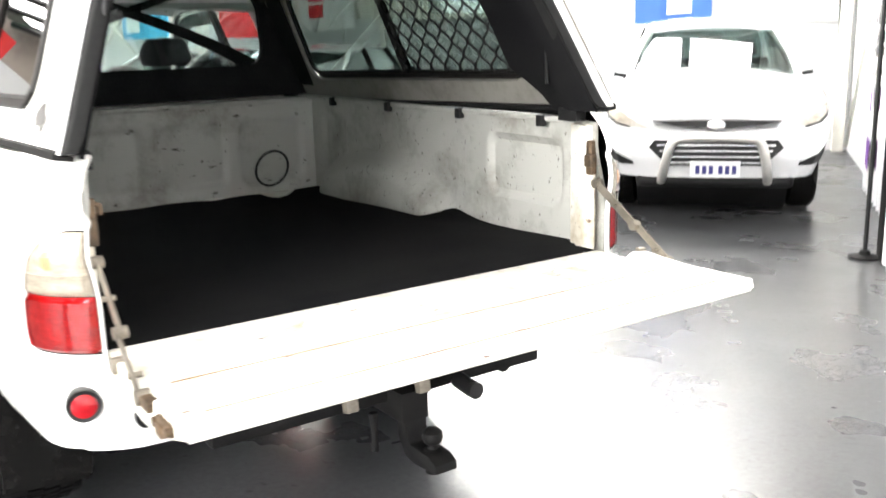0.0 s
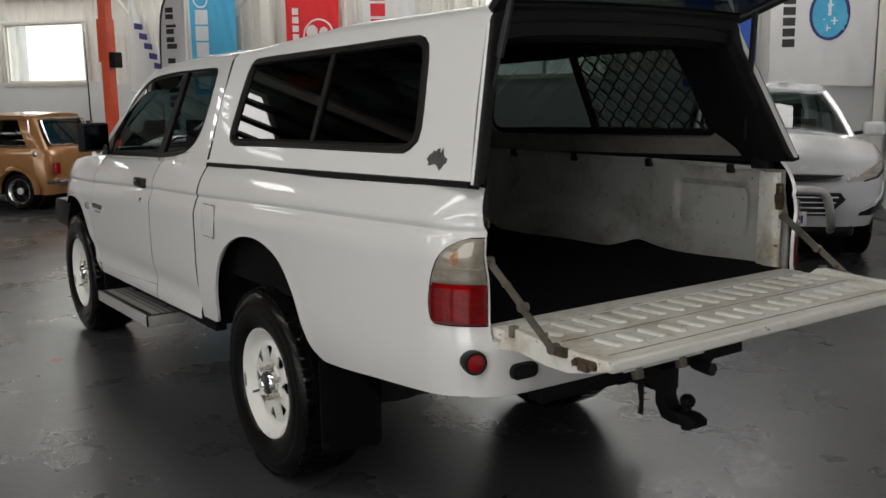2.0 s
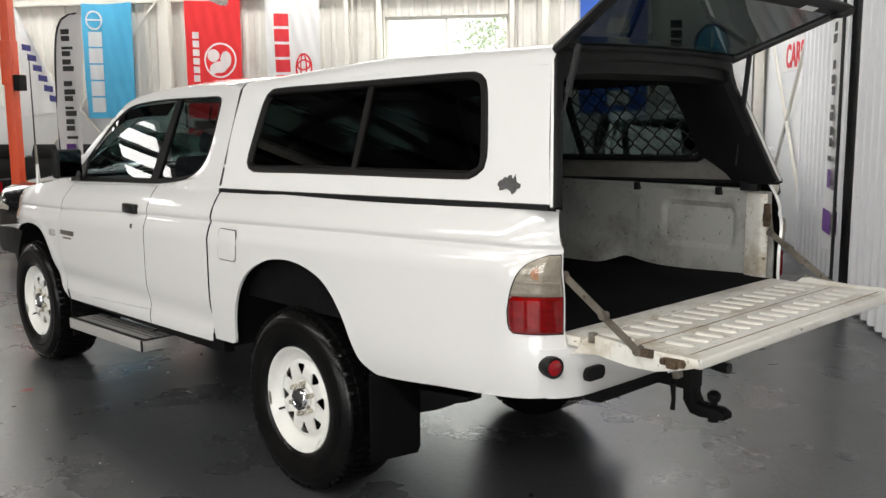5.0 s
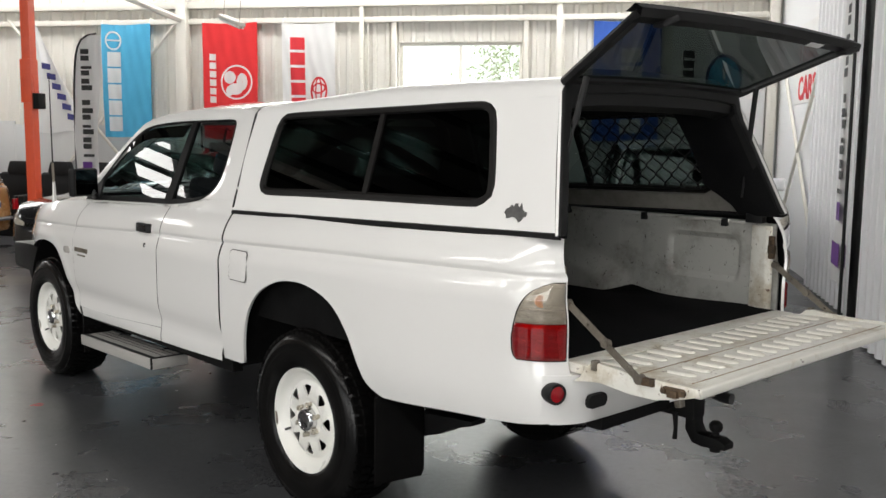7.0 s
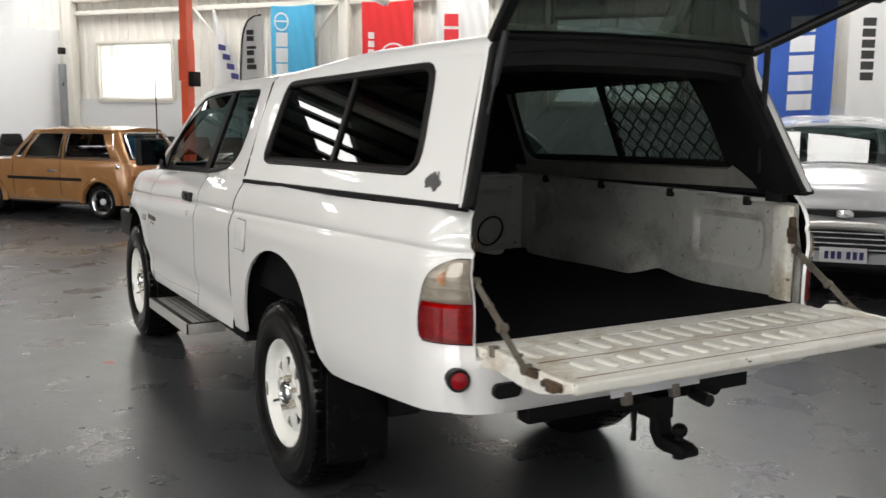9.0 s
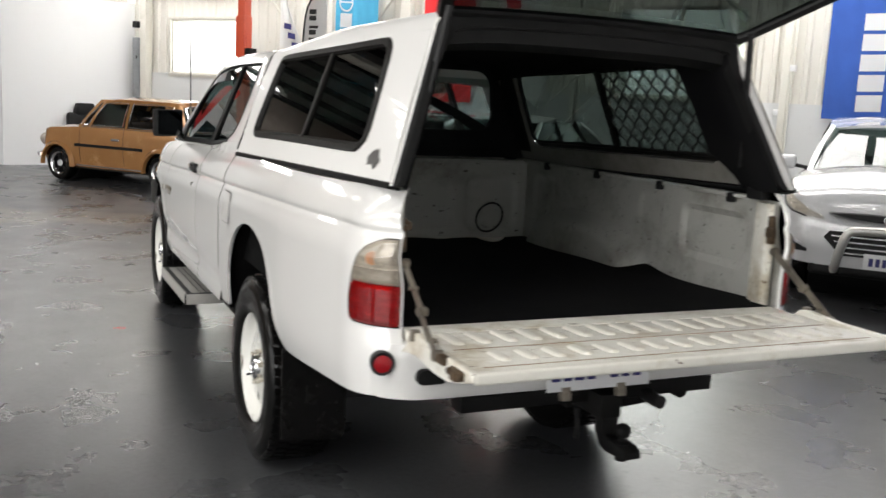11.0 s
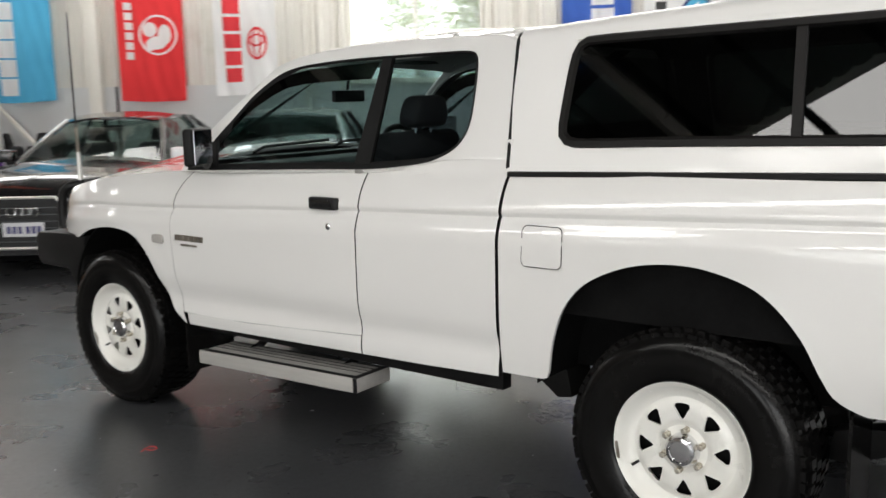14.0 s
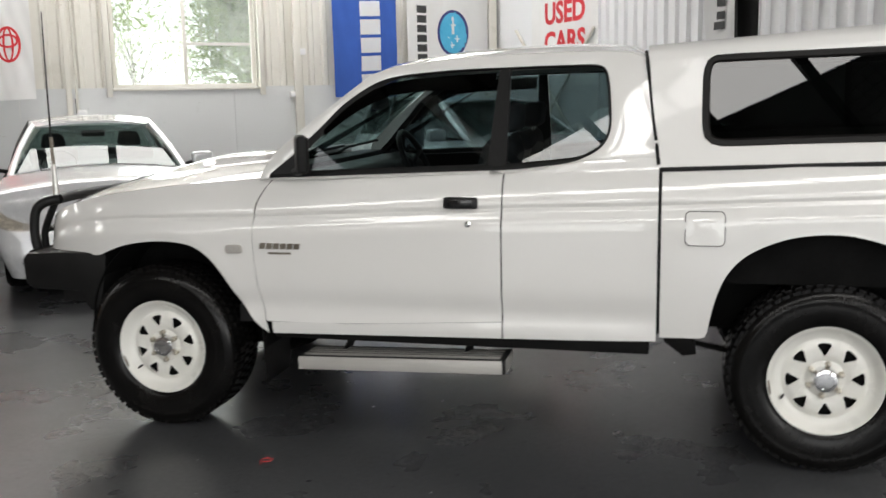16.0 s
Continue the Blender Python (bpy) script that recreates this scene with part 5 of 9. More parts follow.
for sx in (-1, 1):
    bm = bmesh.new()
    prism(bm, [(-1.372, 0.828), (-1.405, 0.850), (-1.425, 0.880), (-1.45, 0.900), (-1.48, 0.905), (-1.54, 0.899), (-1.62, 0.892), (-1.835, 0.889), (-1.842, 0.866), (-1.775, 0.846), (-1.69, 0.828), (-1.60, 0.828), (-1.485, 0.843), (-1.43, 0.838)], "x", sx * 0.698, sx * 0.722, 0.004)
    part("gate_flange", bm, GATEPAINT, gate)
    bm = bmesh.new()
    box(bm, sx * 0.722 - 0.010, sx * 0.722 + 0.010, -1.795, -1.72, 0.855, 0.880, 0.008)
    box(bm, sx * 0.727 - 0.013, sx * 0.727 + 0.013, -1.775, -1.74, 0.850, 0.874, 0.006)
    tube(bm, [(sx * 0.724, -1.79, 0.868), (sx * 0.738, -1.79, 0.868)], 0.009, 10)
    tube(bm, [(sx * 0.724, -1.727, 0.868), (sx * 0.738, -1.727, 0.868)], 0.009, 10)
    part("latch", bm, RUSTY, gate, "tarnished tailgate latch")
    part("bump_stop", boxed(sx * 0.718 - 0.012, sx * 0.718 + 0.012, -1.475, -1.455, 0.880, 0.912, 0.003), DULLMETAL, gate)
    y1 = -1.645 if sx < 0 else -1.56
    a, b = Vector((sx * 0.705, -1.335 if sx < 0 else -1.30, 1.082)), Vector((sx * 0.725, y1, 0.880))
    bm = bmesh.new()
    d = (b - a).normalized()
    side = Vector((sx, 0, 0))
    nrm = d.cross(side).normalized()
    for s0, s1, w in ((0.0, 0.58, 0.0125), (0.52, 1.0, 0.0115)):
        p, q = a + (b - a) * s0, a + (b - a) * s1
        off = side * (0.004 if s0 else -0.002)
        vs = [bm.verts.new(c + nrm * w * i + off + side * 0.005 * j) for c in (p, q) for i in (-1, 1) for j in (0, 1)]
        for qd in ((0, 1, 3, 2), (4, 6, 7, 5), (0, 4, 5, 1), (2, 3, 7, 6), (0, 2, 6, 4), (1, 5, 7, 3)):
            bm.faces.new([vs[i] for i in qd])
    bmesh.ops.recalc_face_normals(bm, faces=bm.faces)
    strap = part("strap", bm, DULLMETAL, gate, "flat metal tailgate strap")
    for f, r in ((0.02, 0.013), (0.30, 0.006), (0.55, 0.013), (0.84, 0.006), (0.98, 0.015)):
        c = a + (b - a) * f
        part("pivot", tube(bmesh.new(), [c - side * 0.012, c + side * 0.014], r, 12), DULLMETAL, strap)
    part("strap_end", boxed(sx * 0.722 - 0.012, sx * 0.722 + 0.012, y1 - 0.045, y1 + 0.012, 0.868, 0.892, 0.005), RUSTY, strap, "rusty strap bracket")

# bed
part("bed_floor", boxed(-0.745, 0.745, -1.30, 0.56, 0.78, 0.842), GATEPAINT, ute)
bm = bmesh.new()
rnd = random.Random(3)
rows = []
for j in range(41):
    y = -1.318 + (0.545 + 1.318) * j / 40
    rows.append([(x, y, 0.862 - 0.0195 * (y + 0.4) + 0.0025 * math.sin(7 * x + 3 * y) + 0.002 * math.sin(19 * x - 11 * y) + 0.05 * smooth(0.66, 0.75, abs(x)) * math.exp(-((y + 0.45) / 0.16) ** 2)) for x in [(-0.742 + 1.484 * k / 34) * (1 if y > -1.22 else 0.93) for k in range(35)]])
sheet(bm, rows)
part("bed_mat", outward(bm, lambda p: (p.x, p.y, 0)), MAT, ute, "black rubber bed mat", solid=0.006)
part("rear_sill", boxed(-0.70, 0.70, -1.402, -1.312, 0.85, 0.884, 0.008), GATEPAINT, ute)


def pressed(bm, u0, u1, v0, v1, at, holes):
    """A wall panel with round-cornered recessed pressings: holes (u0, u1, v0, v1, depth)."""
    def depth(u, v):
        for h in holes:
            hx, hy, r = (h[1] - h[0]) / 2, (h[3] - h[2]) / 2, 0.045
            qx, qy = abs(u - (h[0] + h[1]) / 2) - hx + r, abs(v - (h[2] + h[3]) / 2) - hy + r
            d = math.hypot(max(qx, 0), max(qy, 0)) + min(max(qx, qy), 0) - r
            if d < 0:
                return h[4] * smooth(0.0, 0.024, -d)
        return 0.0
    nu, nv = int((u1 - u0) / 0.0125), int((v1 - v0) / 0.0125)
    us, vs = [u0 + (u1 - u0) * k / nu for k in range(nu + 1)], [v0 + (v1 - v0) * k / nv for k in range(nv + 1)]
    sheet(bm, [[at(u, v, depth(u, v)) for u in us] for v in vs])
    return bm


bm = bmesh.new()
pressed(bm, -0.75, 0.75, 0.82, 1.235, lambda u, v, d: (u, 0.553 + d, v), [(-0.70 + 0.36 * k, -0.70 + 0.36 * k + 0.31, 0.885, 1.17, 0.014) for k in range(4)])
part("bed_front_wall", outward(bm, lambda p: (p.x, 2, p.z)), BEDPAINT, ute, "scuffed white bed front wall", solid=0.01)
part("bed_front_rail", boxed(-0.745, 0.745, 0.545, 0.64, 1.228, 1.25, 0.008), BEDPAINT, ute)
for sx in (-1, 1):
    bm = bmesh.new()
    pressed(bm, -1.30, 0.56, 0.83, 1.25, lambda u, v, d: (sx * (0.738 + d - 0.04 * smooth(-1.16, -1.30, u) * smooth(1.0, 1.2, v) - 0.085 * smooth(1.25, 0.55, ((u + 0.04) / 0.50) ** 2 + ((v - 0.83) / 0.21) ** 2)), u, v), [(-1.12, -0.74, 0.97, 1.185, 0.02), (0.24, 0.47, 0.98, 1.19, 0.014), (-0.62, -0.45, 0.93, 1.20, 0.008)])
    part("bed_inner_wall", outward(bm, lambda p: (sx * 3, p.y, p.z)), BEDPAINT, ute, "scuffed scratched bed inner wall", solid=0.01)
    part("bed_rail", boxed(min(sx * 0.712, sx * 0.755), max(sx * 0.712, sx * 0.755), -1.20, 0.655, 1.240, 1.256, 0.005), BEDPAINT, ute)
    for y in (0.30, -0.15, -0.62, -1.05):
        part("canopy_clamp", boxed(sx * 0.710 - 0.012, sx * 0.710 + 0.012, y - 0.014, y + 0.014, 1.222, 1.258, 0.005), BLACK, ute, "black canopy clamp")
    bm = bmesh.new()
    tube(bm, [(sx * 0.728, y, z) for y, z in ((-1.20, 1.165), (-1.20, 1.20), (-1.235, 1.20), (-1.235, 1.165))], 0.004, 6)
    part("tie_hook", bm, DULLMETAL, ute)
bm = bmesh.new()
ring = [(0.50 + 0.075 * math.cos(a), 0.50 - 0.05 * (0.5 + 0.5 * math.sin(a)) + 0.02, 0.955 + 0.078 * math.sin(a)) for a in [k / 30 * math.tau for k in range(31)]]
tube(bm, ring, 0.0055, 8, cap=False)
part("cable_loop", bm, BLACK, ute, "black cable loop hanging in the bed")
# ---------------------------------------------------------------- canopy on the bed
canopy = thing("truck_canopy", "white fibreglass truck canopy with dark side windows and raised rear hatch", "truck canopy", pose(0, 0, 1.25))
DOWN = Vector((0, 0, -1.25))
SHOULDER = [(-1.4, 1.822), (-0.25, 1.818), (-0.12, 1.812), (0.08, 1.798), (0.72, 1.757)]


def c_side(y, z, out=0.0):
    return Vector((-(0.772 - 0.38 * (z - 1.25) + out), y, z)) + DOWN


def c_front(z):
    return 0.672 + 0.13 * (z - 1.27)


def c_rear(z):
    return -1.316 + 0.32 * (z - 1.30)


def c_base(y):
    return 1.274 - 0.0265 * (y + 0.3) + 0.0


def ring_between(inner, outer, centre, at_in, at_out, n=72):
    """Faces between two outlines, met by rays from a centre; both keep their corners."""
    def hit(poly, a):
        d = (math.cos(a), math.sin(a))
        best = None
        for (x0, y0), (x1, y1) in zip(poly, poly[1:] + poly[:1]):
            ex, ey = x1 - x0, y1 - y0
            den = d[0] * ey - d[1] * ex
            if abs(den) < 1e-12:
                continue
            t = ((x0 - centre[0]) * ey - (y0 - centre[1]) * ex) / den
            s = ((x0 - centre[0]) * d[1] - (y0 - centre[1]) * d[0]) / den
            if t > 0 and -1e-9 <= s <= 1 + 1e-9 and (best is None or t > best):
                best = t
        return (centre[0] + d[0] * best, centre[1] + d[1] * best)
    angles = sorted({round(math.atan2(p[1] - centre[1], p[0] - centre[0]), 5) for p in inner + outer})
    bm = bmesh.new()
    a = [hit(inner, t) for t in angles]
    b = [hit(outer, t) for t in angles]
    m = [((p[0] + q[0]) / 2, (p[1] + q[1]) / 2) for p, q in zip(a, b)]
    sheet(bm, [[at_out(*p) for p in b], [at_out(*p) for p in m], [at_in(*p) for p in a]], closed=True)
    return bm


wo = curve2([(0.495, 1.37), (0.503, 1.40), (0.505, 1.55), (0.499, 1.655), (0.472, 1.695), (0.41, 1.708), (0.0, 1.718), (-0.4, 1.727), (-0.79, 1.736), (-0.865, 1.724), (-0.905, 1.685), (-0.95, 1.57), (-0.992, 1.445), (-0.99, 1.398), (-0.95, 1.371), (-0.88, 1.361), (-0.3, 1.350), (0.1, 1.342), (0.40, 1.334), (0.462, 1.342), (0.495, 1.37)], 90)[:-1]
wc = (-0.23, 1.53)


def toward(pts, c, d):
    out = []
    for i, p in enumerate(pts):
        a, b = Vector(pts[i - 1]), Vector(pts[(i + 1) % len(pts)])
        t = (b - a).normalized()
        nrm = Vector((-t.y, t.x))
        if nrm.dot(Vector(c) - Vector(p)) < 0:
            nrm = -nrm
        q = Vector(p) + nrm * d
        out.append((q.x, q.y))
    return out


wi = toward(wo, wc, 0.032)
rim_pts = []
for k in range(13):
    y = c_front(1.27) + (c_rear(1.30) - c_front(1.27)) * k / 12
    rim_pts.append((y, c_base(y)))
for k in range(1, 8):
    z = 1.305 + (1.745 - 1.305) * k / 7
    rim_pts.append((c_rear(z), z))
for k in range(1, 12):
    y = c_rear(1.745) + (c_front(1.68) - c_rear(1.745)) * k / 12
    rim_pts.append((y, lin(SHOULDER, y) - 0.075))
for k in range(7):
    z = 1.682 + (1.27 - 1.682) * k / 7
    rim_pts.append((c_front(z), z))
bm = ring_between(wo, rim_pts, wc, lambda y, z: c_side(y, z), lambda y, z: c_side(y, z, 0.006 * math.sin(math.pi * smooth(1.25, 1.75, z))))
both("side_panel", outward(bm, lambda p: (0, p.y, p.z)), FIBRE, canopy, "white fibreglass canopy side", solid=0.018, back=RAWFIBRE)

rows = []
for k in range(31):
    f = k / 30
    y0, y1 = c_front(1.70), c_rear(1.76)
    y = y0 + (y1 - y0) * f
    ze = lin(SHOULDER, y) - 0.075
    xe = -c_side(y, ze).x
    half = [(xe, ze), (xe - 0.014, ze + 0.032), (xe - 0.042, ze + 0.056), (xe - 0.10, ze + 0.071), (xe - 0.20, ze + 0.079), (xe - 0.36, ze + 0.085), (0, ze + 0.088)]
    line = [(-x, y, z - 1.25) for x, z in half] + [(x, y, z - 1.25) for x, z in half[-2::-1]]
    rows.append(line)
bm = bmesh.new()
sheet(bm, rows)
part("canopy_roof", outward(bm, lambda p: (0, p.y, 0)), FIBRE, canopy, "white fibreglass canopy roof", solid=0.018, sharp=60)
bm = bmesh.new()
sheet(bm, [[(p[0] * 0.955, p[1], p[2] - 0.03) for p in row] for row in rows])
part("roof_lining", outward(bm, lambda p: (0, p.y, 3)), TRIMCLOTH, canopy, "dark roof lining")
# front wall with its window
opening = rounded(1.12, 0.31, 0.08, 6, 0, 1.545)
wall = [(-0.755, 1.256), (0.755, 1.256), (0.585, 1.70), (0.50, 1.745), (-0.50, 1.745), (-0.585, 1.70)]
bm = ring_between(opening, wall, (0, 1.54), lambda x, z: Vector((x, c_front(z) - 0.02, z)) + DOWN, lambda x, z: Vector((x, c_front(z) - 0.02, z)) + DOWN)
part("front_wall", outward(bm, lambda p: (p.x, -3, p.z)), TRIMCLOTH, canopy, "dark lined canopy front wall", solid=0.03)
# frames, glass and dividers in the side windows
for sx in (-1, 1):
    bm = bmesh.new()
    sheet(bm, [[c_side(*p, 0.001) for p in wo], [c_side(*p, 0.010) for p in toward(wo, wc, 0.006)], [c_side(*p, 0.010) for p in toward(wo, wc, 0.024)], [c_side(*p, -0.006) for p in wi]], closed=True)
    outward(bm, lambda p: (0, p.y, p.z))
    win = part("side_window", mirrored(bm) if sx > 0 else bm.copy(), WINFRAME, canopy, "black framed sliding canopy window", solid=0.012)
    bm.free()
    bm = bmesh.new()
    edge_line = toward(wo, wc, 0.028)
    def pane_at(p, f):
        y, z = wc[0] + (p[0] - wc[0]) * f, wc[1] + (p[1] - wc[1]) * f
        return c_side(y, z, -0.004 - 0.002 * (1 - ((y + 0.23) / 0.76) ** 2))
    sheet(bm, [[pane_at(p, f) for p in edge_line] for f in (1.0, 0.9, 0.8, 0.7, 0.6, 0.5, 0.4, 0.3, 0.2, 0.1, 0.004)], closed=True)
    outward(bm, lambda p: (0, p.y, p.z))
    part("pane", mirrored(bm) if sx > 0 else bm.copy(), PRIVACY, win, "dark tinted glass")
    bm.free()
    bm = bmesh.new()
    a0, a1, b0, b1 = c_side(-0.272, 1.375, 0.004), c_side(-0.303, 1.375, 0.004), c_side(-0.242, 1.70, 0.004), c_side(-0.273, 1.70, 0.004)
    bm.faces.new([bm.verts.new(p) for p in (a0, a1, b1, b0)])
    outward(bm, lambda p: (0, p.y, p.z))
    part("divider", mirrored(bm) if sx > 0 else bm.copy(), WINFRAME, win, solid=0.02)
    bm.free()
# dark lining ahead of and above the side windows
for sx in (-1, 1):
    def inner_side(y, z):
        p = c_side(y, z, -0.026)
        return (sx * -p.x, p.y, p.z)
    bm = bmesh.new()
    sheet(bm, [[inner_side(y, z) for z in (1.30, 1.45, 1.60, 1.735)] for y in (0.65, 0.50)])
    part("side_lining", outward(bm, lambda p: (sx * 3, p.y, p.z)), TRIMCLOTH, canopy)
    bm = bmesh.new()
    sheet(bm, [[inner_side(y, z) for z in (lin(SHOULDER, y) - 0.098, lin(SHOULDER, y) - 0.06, lin(SHOULDER, y) - 0.02)] for y in (0.50, 0.0, -0.5, -1.0, -1.15)])
    part("side_lining", outward(bm, lambda p: (sx * 3, p.y, p.z)), TRIMCLOTH, canopy)
# wavy security mesh inside the far window
bm = bmesh.new()
for k in range(17):
    pts = []
    for j in range(57):
        z = 1.385 + 0.325 * j / 56
        y = -0.285 - 0.0435 * k + (1 if k % 2 else -1) * 0.0205 * math.cos(math.tau * (z - 1.40) / 0.082)
        if -0.955 + 0.25 * max(z - 1.45, 0) < y < -0.27:
            pts.append(Vector((-c_side(y, z).x - 0.022, y, z)) + DOWN)
        else:
            if len(pts) > 1:
                tube(bm, pts, 0.0042, 5)
            pts = []
    if len(pts) > 1:
        tube(bm, pts, 0.0042, 5)
part("diamond_mesh", bm, BLACK, canopy, "black diamond security mesh")
# seal strip below, black rear frame, inner pillars
for sx in (-1, 1):
    bm = bmesh.new()
    rows = []
    for k in range(25):
        y = 0.668 + (c_rear(1.30) - 0.668) * k / 24
        zb = c_base(y)
        x = 0.772 - 0.38 * (zb - 1.25)
        rows.append([(sx * x, y, zb - 1.25 + 0.003), (sx * (x + 0.008), y, zb - 1.25), (sx * (x + 0.010), y, zb - 1.25 - 0.015), (sx * (x - 0.03), y, zb - 1.25 - 0.022)])
    sheet(bm, rows)
    part("seal_strip", outward(bm, lambda p: (0, p.y, p.z)), SEAL, canopy, "black rubber seal", solid=0.01)
    bm = bmesh.new()
    rows = []
    for k in range(13):
        z = 1.285 + (1.755 - 1.285) * k / 12
        x = 0.772 - 0.38 * (z - 1.25)
        y = c_rear(z)
        x -= 0.03 * smooth(1.80, 1.70, z) if sx > 0 else 0
        rows.append([(sx * (x - 0.046), y - 0.004, z - 1.25), (sx * (x - 0.054), y + 0.03, z - 1.25), (sx * (x - 0.056), y + 0.08, z - 1.25), (sx * (x - 0.048), y + 0.12, z - 1.25), (sx * (x - 0.034), lin([(1.285, -1.13), (1.34, -1.09), (1.40, -0.985), (1.57, -0.945), (1.685, -0.90), (1.76, -0.86)], z), z - 1.25)])
    sheet(bm, rows)
    part("rear_frame", outward(bm, lambda p: (0, p.y + 0.25, p.z)), MAT, canopy, "black rear opening frame", solid=0.008)
    part("foot", boxed(sx * 0.69 - 0.02, sx * 0.69 + 0.02, -1.25, -1.17, 0.0, 0.04, 0.006), BLACK, canopy)
ze = lin(SHOULDER, c_rear(1.76)) - 0.075
xe = 0.772 - 0.38 * (ze - 1.25)
half = [(0.772 - 0.38 * (z - 1.25), z) for z in [1.296 + (ze - 1.296) * k / 10 for k in range(11)]]
half += [(xe - 0.005, ze + 0.017), (xe - 0.014, ze + 0.032), (xe - 0.026, ze + 0.046), (xe - 0.042, ze + 0.056), (xe - 0.068, ze + 0.065), (xe - 0.10, ze + 0.071), (xe - 0.20, ze + 0.079), (xe - 0.36, ze + 0.085)]
rear_line = [(-x, z) for x, z in half] + [(0, ze + 0.088)] + half[::-1]


def lip(white, black, dy):
    """The rear outline drawn in by shares of the white edge and of the black rubber inside it."""
    out = []
    for i, (x, z) in enumerate(rear_line):
        a, b = Vector(rear_line[max(i - 1, 0)]), Vector(rear_line[min(i + 1, len(rear_line) - 1)])
        t = (b - a).normalized()
        edge = 0.007 + 0.036 * smooth(0.2, 0.5, x) * smooth(1.80, 1.70, z)
        p = Vector((x, z)) + Vector((t.y, -t.x)) * (edge * white + (0.038 + 0.02 * smooth(1.66, 1.80, z)) * black)
        if i in (0, len(rear_line) - 1):
            p.y = z
        out.append((p.x, c_rear(min(p.y, 1.76)) + dy, p.y - 1.25))
    return out


bm = bmesh.new()
sheet(bm, [lip(*q) for q in ((0.0, 0, 0.006), (0.15, 0, -0.003), (0.4, 0, -0.007), (0.7, 0, -0.008), (1.0, 0, -0.004), (1.05, 0, 0.008))])
part("rear_lip", outward(bm, lambda p: (p.x * 0.9, -0.9, 0.3)), FIBRE, canopy, "rounded white rear edge of the canopy", solid=0.006, sharp=70)
bm = bmesh.new()
sheet(bm, [lip(*q) for q in ((0.95, 0, 0.0), (1.0, 0.03, -0.012), (1.0, 0.3, -0.016), (1.0, 0.9, -0.014), (1.0, 1.0, 0.02))])
part("rear_seal", outward(bm, lambda p: (p.x * 0.9, -0.9, 0.3)), SEAL, canopy, "black rubber seal round the rear opening", solid=0.006, sharp=70)
zt = 1.752
bm = bmesh.new()
sheet(bm, [[(x, c_rear(zt) + dy, zt + dz - 1.25 + 0.028 * (1 - (x / 0.58) ** 4)) for x in [-0.55 + 1.10 * k / 24 for k in range(25)]] for dy, dz in ((0.02, 0.0), (0.0, -0.005), (0.002, -0.055), (0.07, -0.075))])
part("rear_header", outward(bm, lambda p: (p.x, -0.9, 0.5)), SEAL, canopy, "black header of the rear opening", solid=0.01)

# raised hatch
hatch = thing("rear_hatch", "raised black framed dark glass canopy hatch", "hatch", pose(0, -1.175, 1.785))
ha, hb = Vector((0, 0, 0)), Vector((0, -0.402, 0.187))
def on_hatch(x, f, up=0.0):
    p = ha + (hb - ha) * f
    n = Vector((0, hb.z, -hb.y)).normalized()
    bow = 0.02 * (1 - (x / 0.7) ** 2)
    return Vector((x, p.y, p.z)) + n * (up + bow)
def hatch_w(f):
    return 0.568 + 0.142 * f
rows = []
for k in range(13):
    f = k / 12
    rows.append([on_hatch(hatch_w(f) * g, f) for g in [j / 10 - 1 for j in range(21)]])
bm = bmesh.new()
sheet(bm, rows)
g = part("pane", outward(bm, lambda p: (p.x, p.y + 0.5, -2)), HATCHGLASS, hatch, "dark tinted hatch glass")
g.visible_shadow = False
bm = bmesh.new()
edge = [(-1, f / 8) for f in range(9)] + [(-1 + j / 6, 1.0) for j in range(1, 12)] + [(1, 1 - f / 8) for f in range(9)] + [(1 - j / 6, 0.0) for j in range(1, 12)]
def fr(g, f, inn, up):
    x = (hatch_w(f) - inn) * g if abs(g) == 1 else hatch_w(f) * g
    return on_hatch(x, min(max(f, inn / 0.48 if f < 0.5 else f), 1 - inn / 0.48), up)
sheet(bm, [[fr(g, f, 0.0, -0.012) for g, f in edge], [fr(g, f, -0.008, 0.004) for g, f in edge], [fr(g, f, 0.0, 0.016) for g, f in edge], [fr(g, f, 0.034, 0.012) for g, f in edge], [fr(g, f, 0.036, -0.010) for g, f in edge], [fr(g, f, 0.0, -0.012) for g, f in edge]], closed=True)
bmesh.ops.recalc_face_normals(bm, faces=bm.faces)
part("hatch_frame", bm, BLACK, hatch, "black aluminium hatch frame")
bm = bmesh.new()
for x0, x1 in ((-0.725, 0.725),):
    rows = []
    for j in range(25):
        x = x0 + (x1 - x0) * j / 24
        rows.append([on_hatch(x, 0.93, 0.02), on_hatch(x, 1.02, 0.026), on_hatch(x, 1.06, 0.0), on_hatch(x, 1.02, -0.02), on_hatch(x, 0.93, -0.016)])
    sheet(bm, rows)
bmesh.ops.recalc_face_normals(bm, faces=bm.faces)
part("hatch_lip", bm, SEAL, hatch, "dull black hatch edge")
for x in (-0.60, 0.62):
    part("lock", tube(bmesh.new(), [on_hatch(x, 0.93, -0.02), on_hatch(x, 1.0, -0.035), on_hatch(x + 0.03, 1.08, -0.03)], 0.010, 8), BLACK, hatch)
bm = bmesh.new()
bm.faces.new([bm.verts.new(on_hatch(x, f, -0.021)) for x, f in ((0.36, 0.935), (0.46, 0.935), (0.46, 0.995), (0.36, 0.995))])
part("sticker", bm, SIGNW, hatch, "small white sticker", solid=0.001)
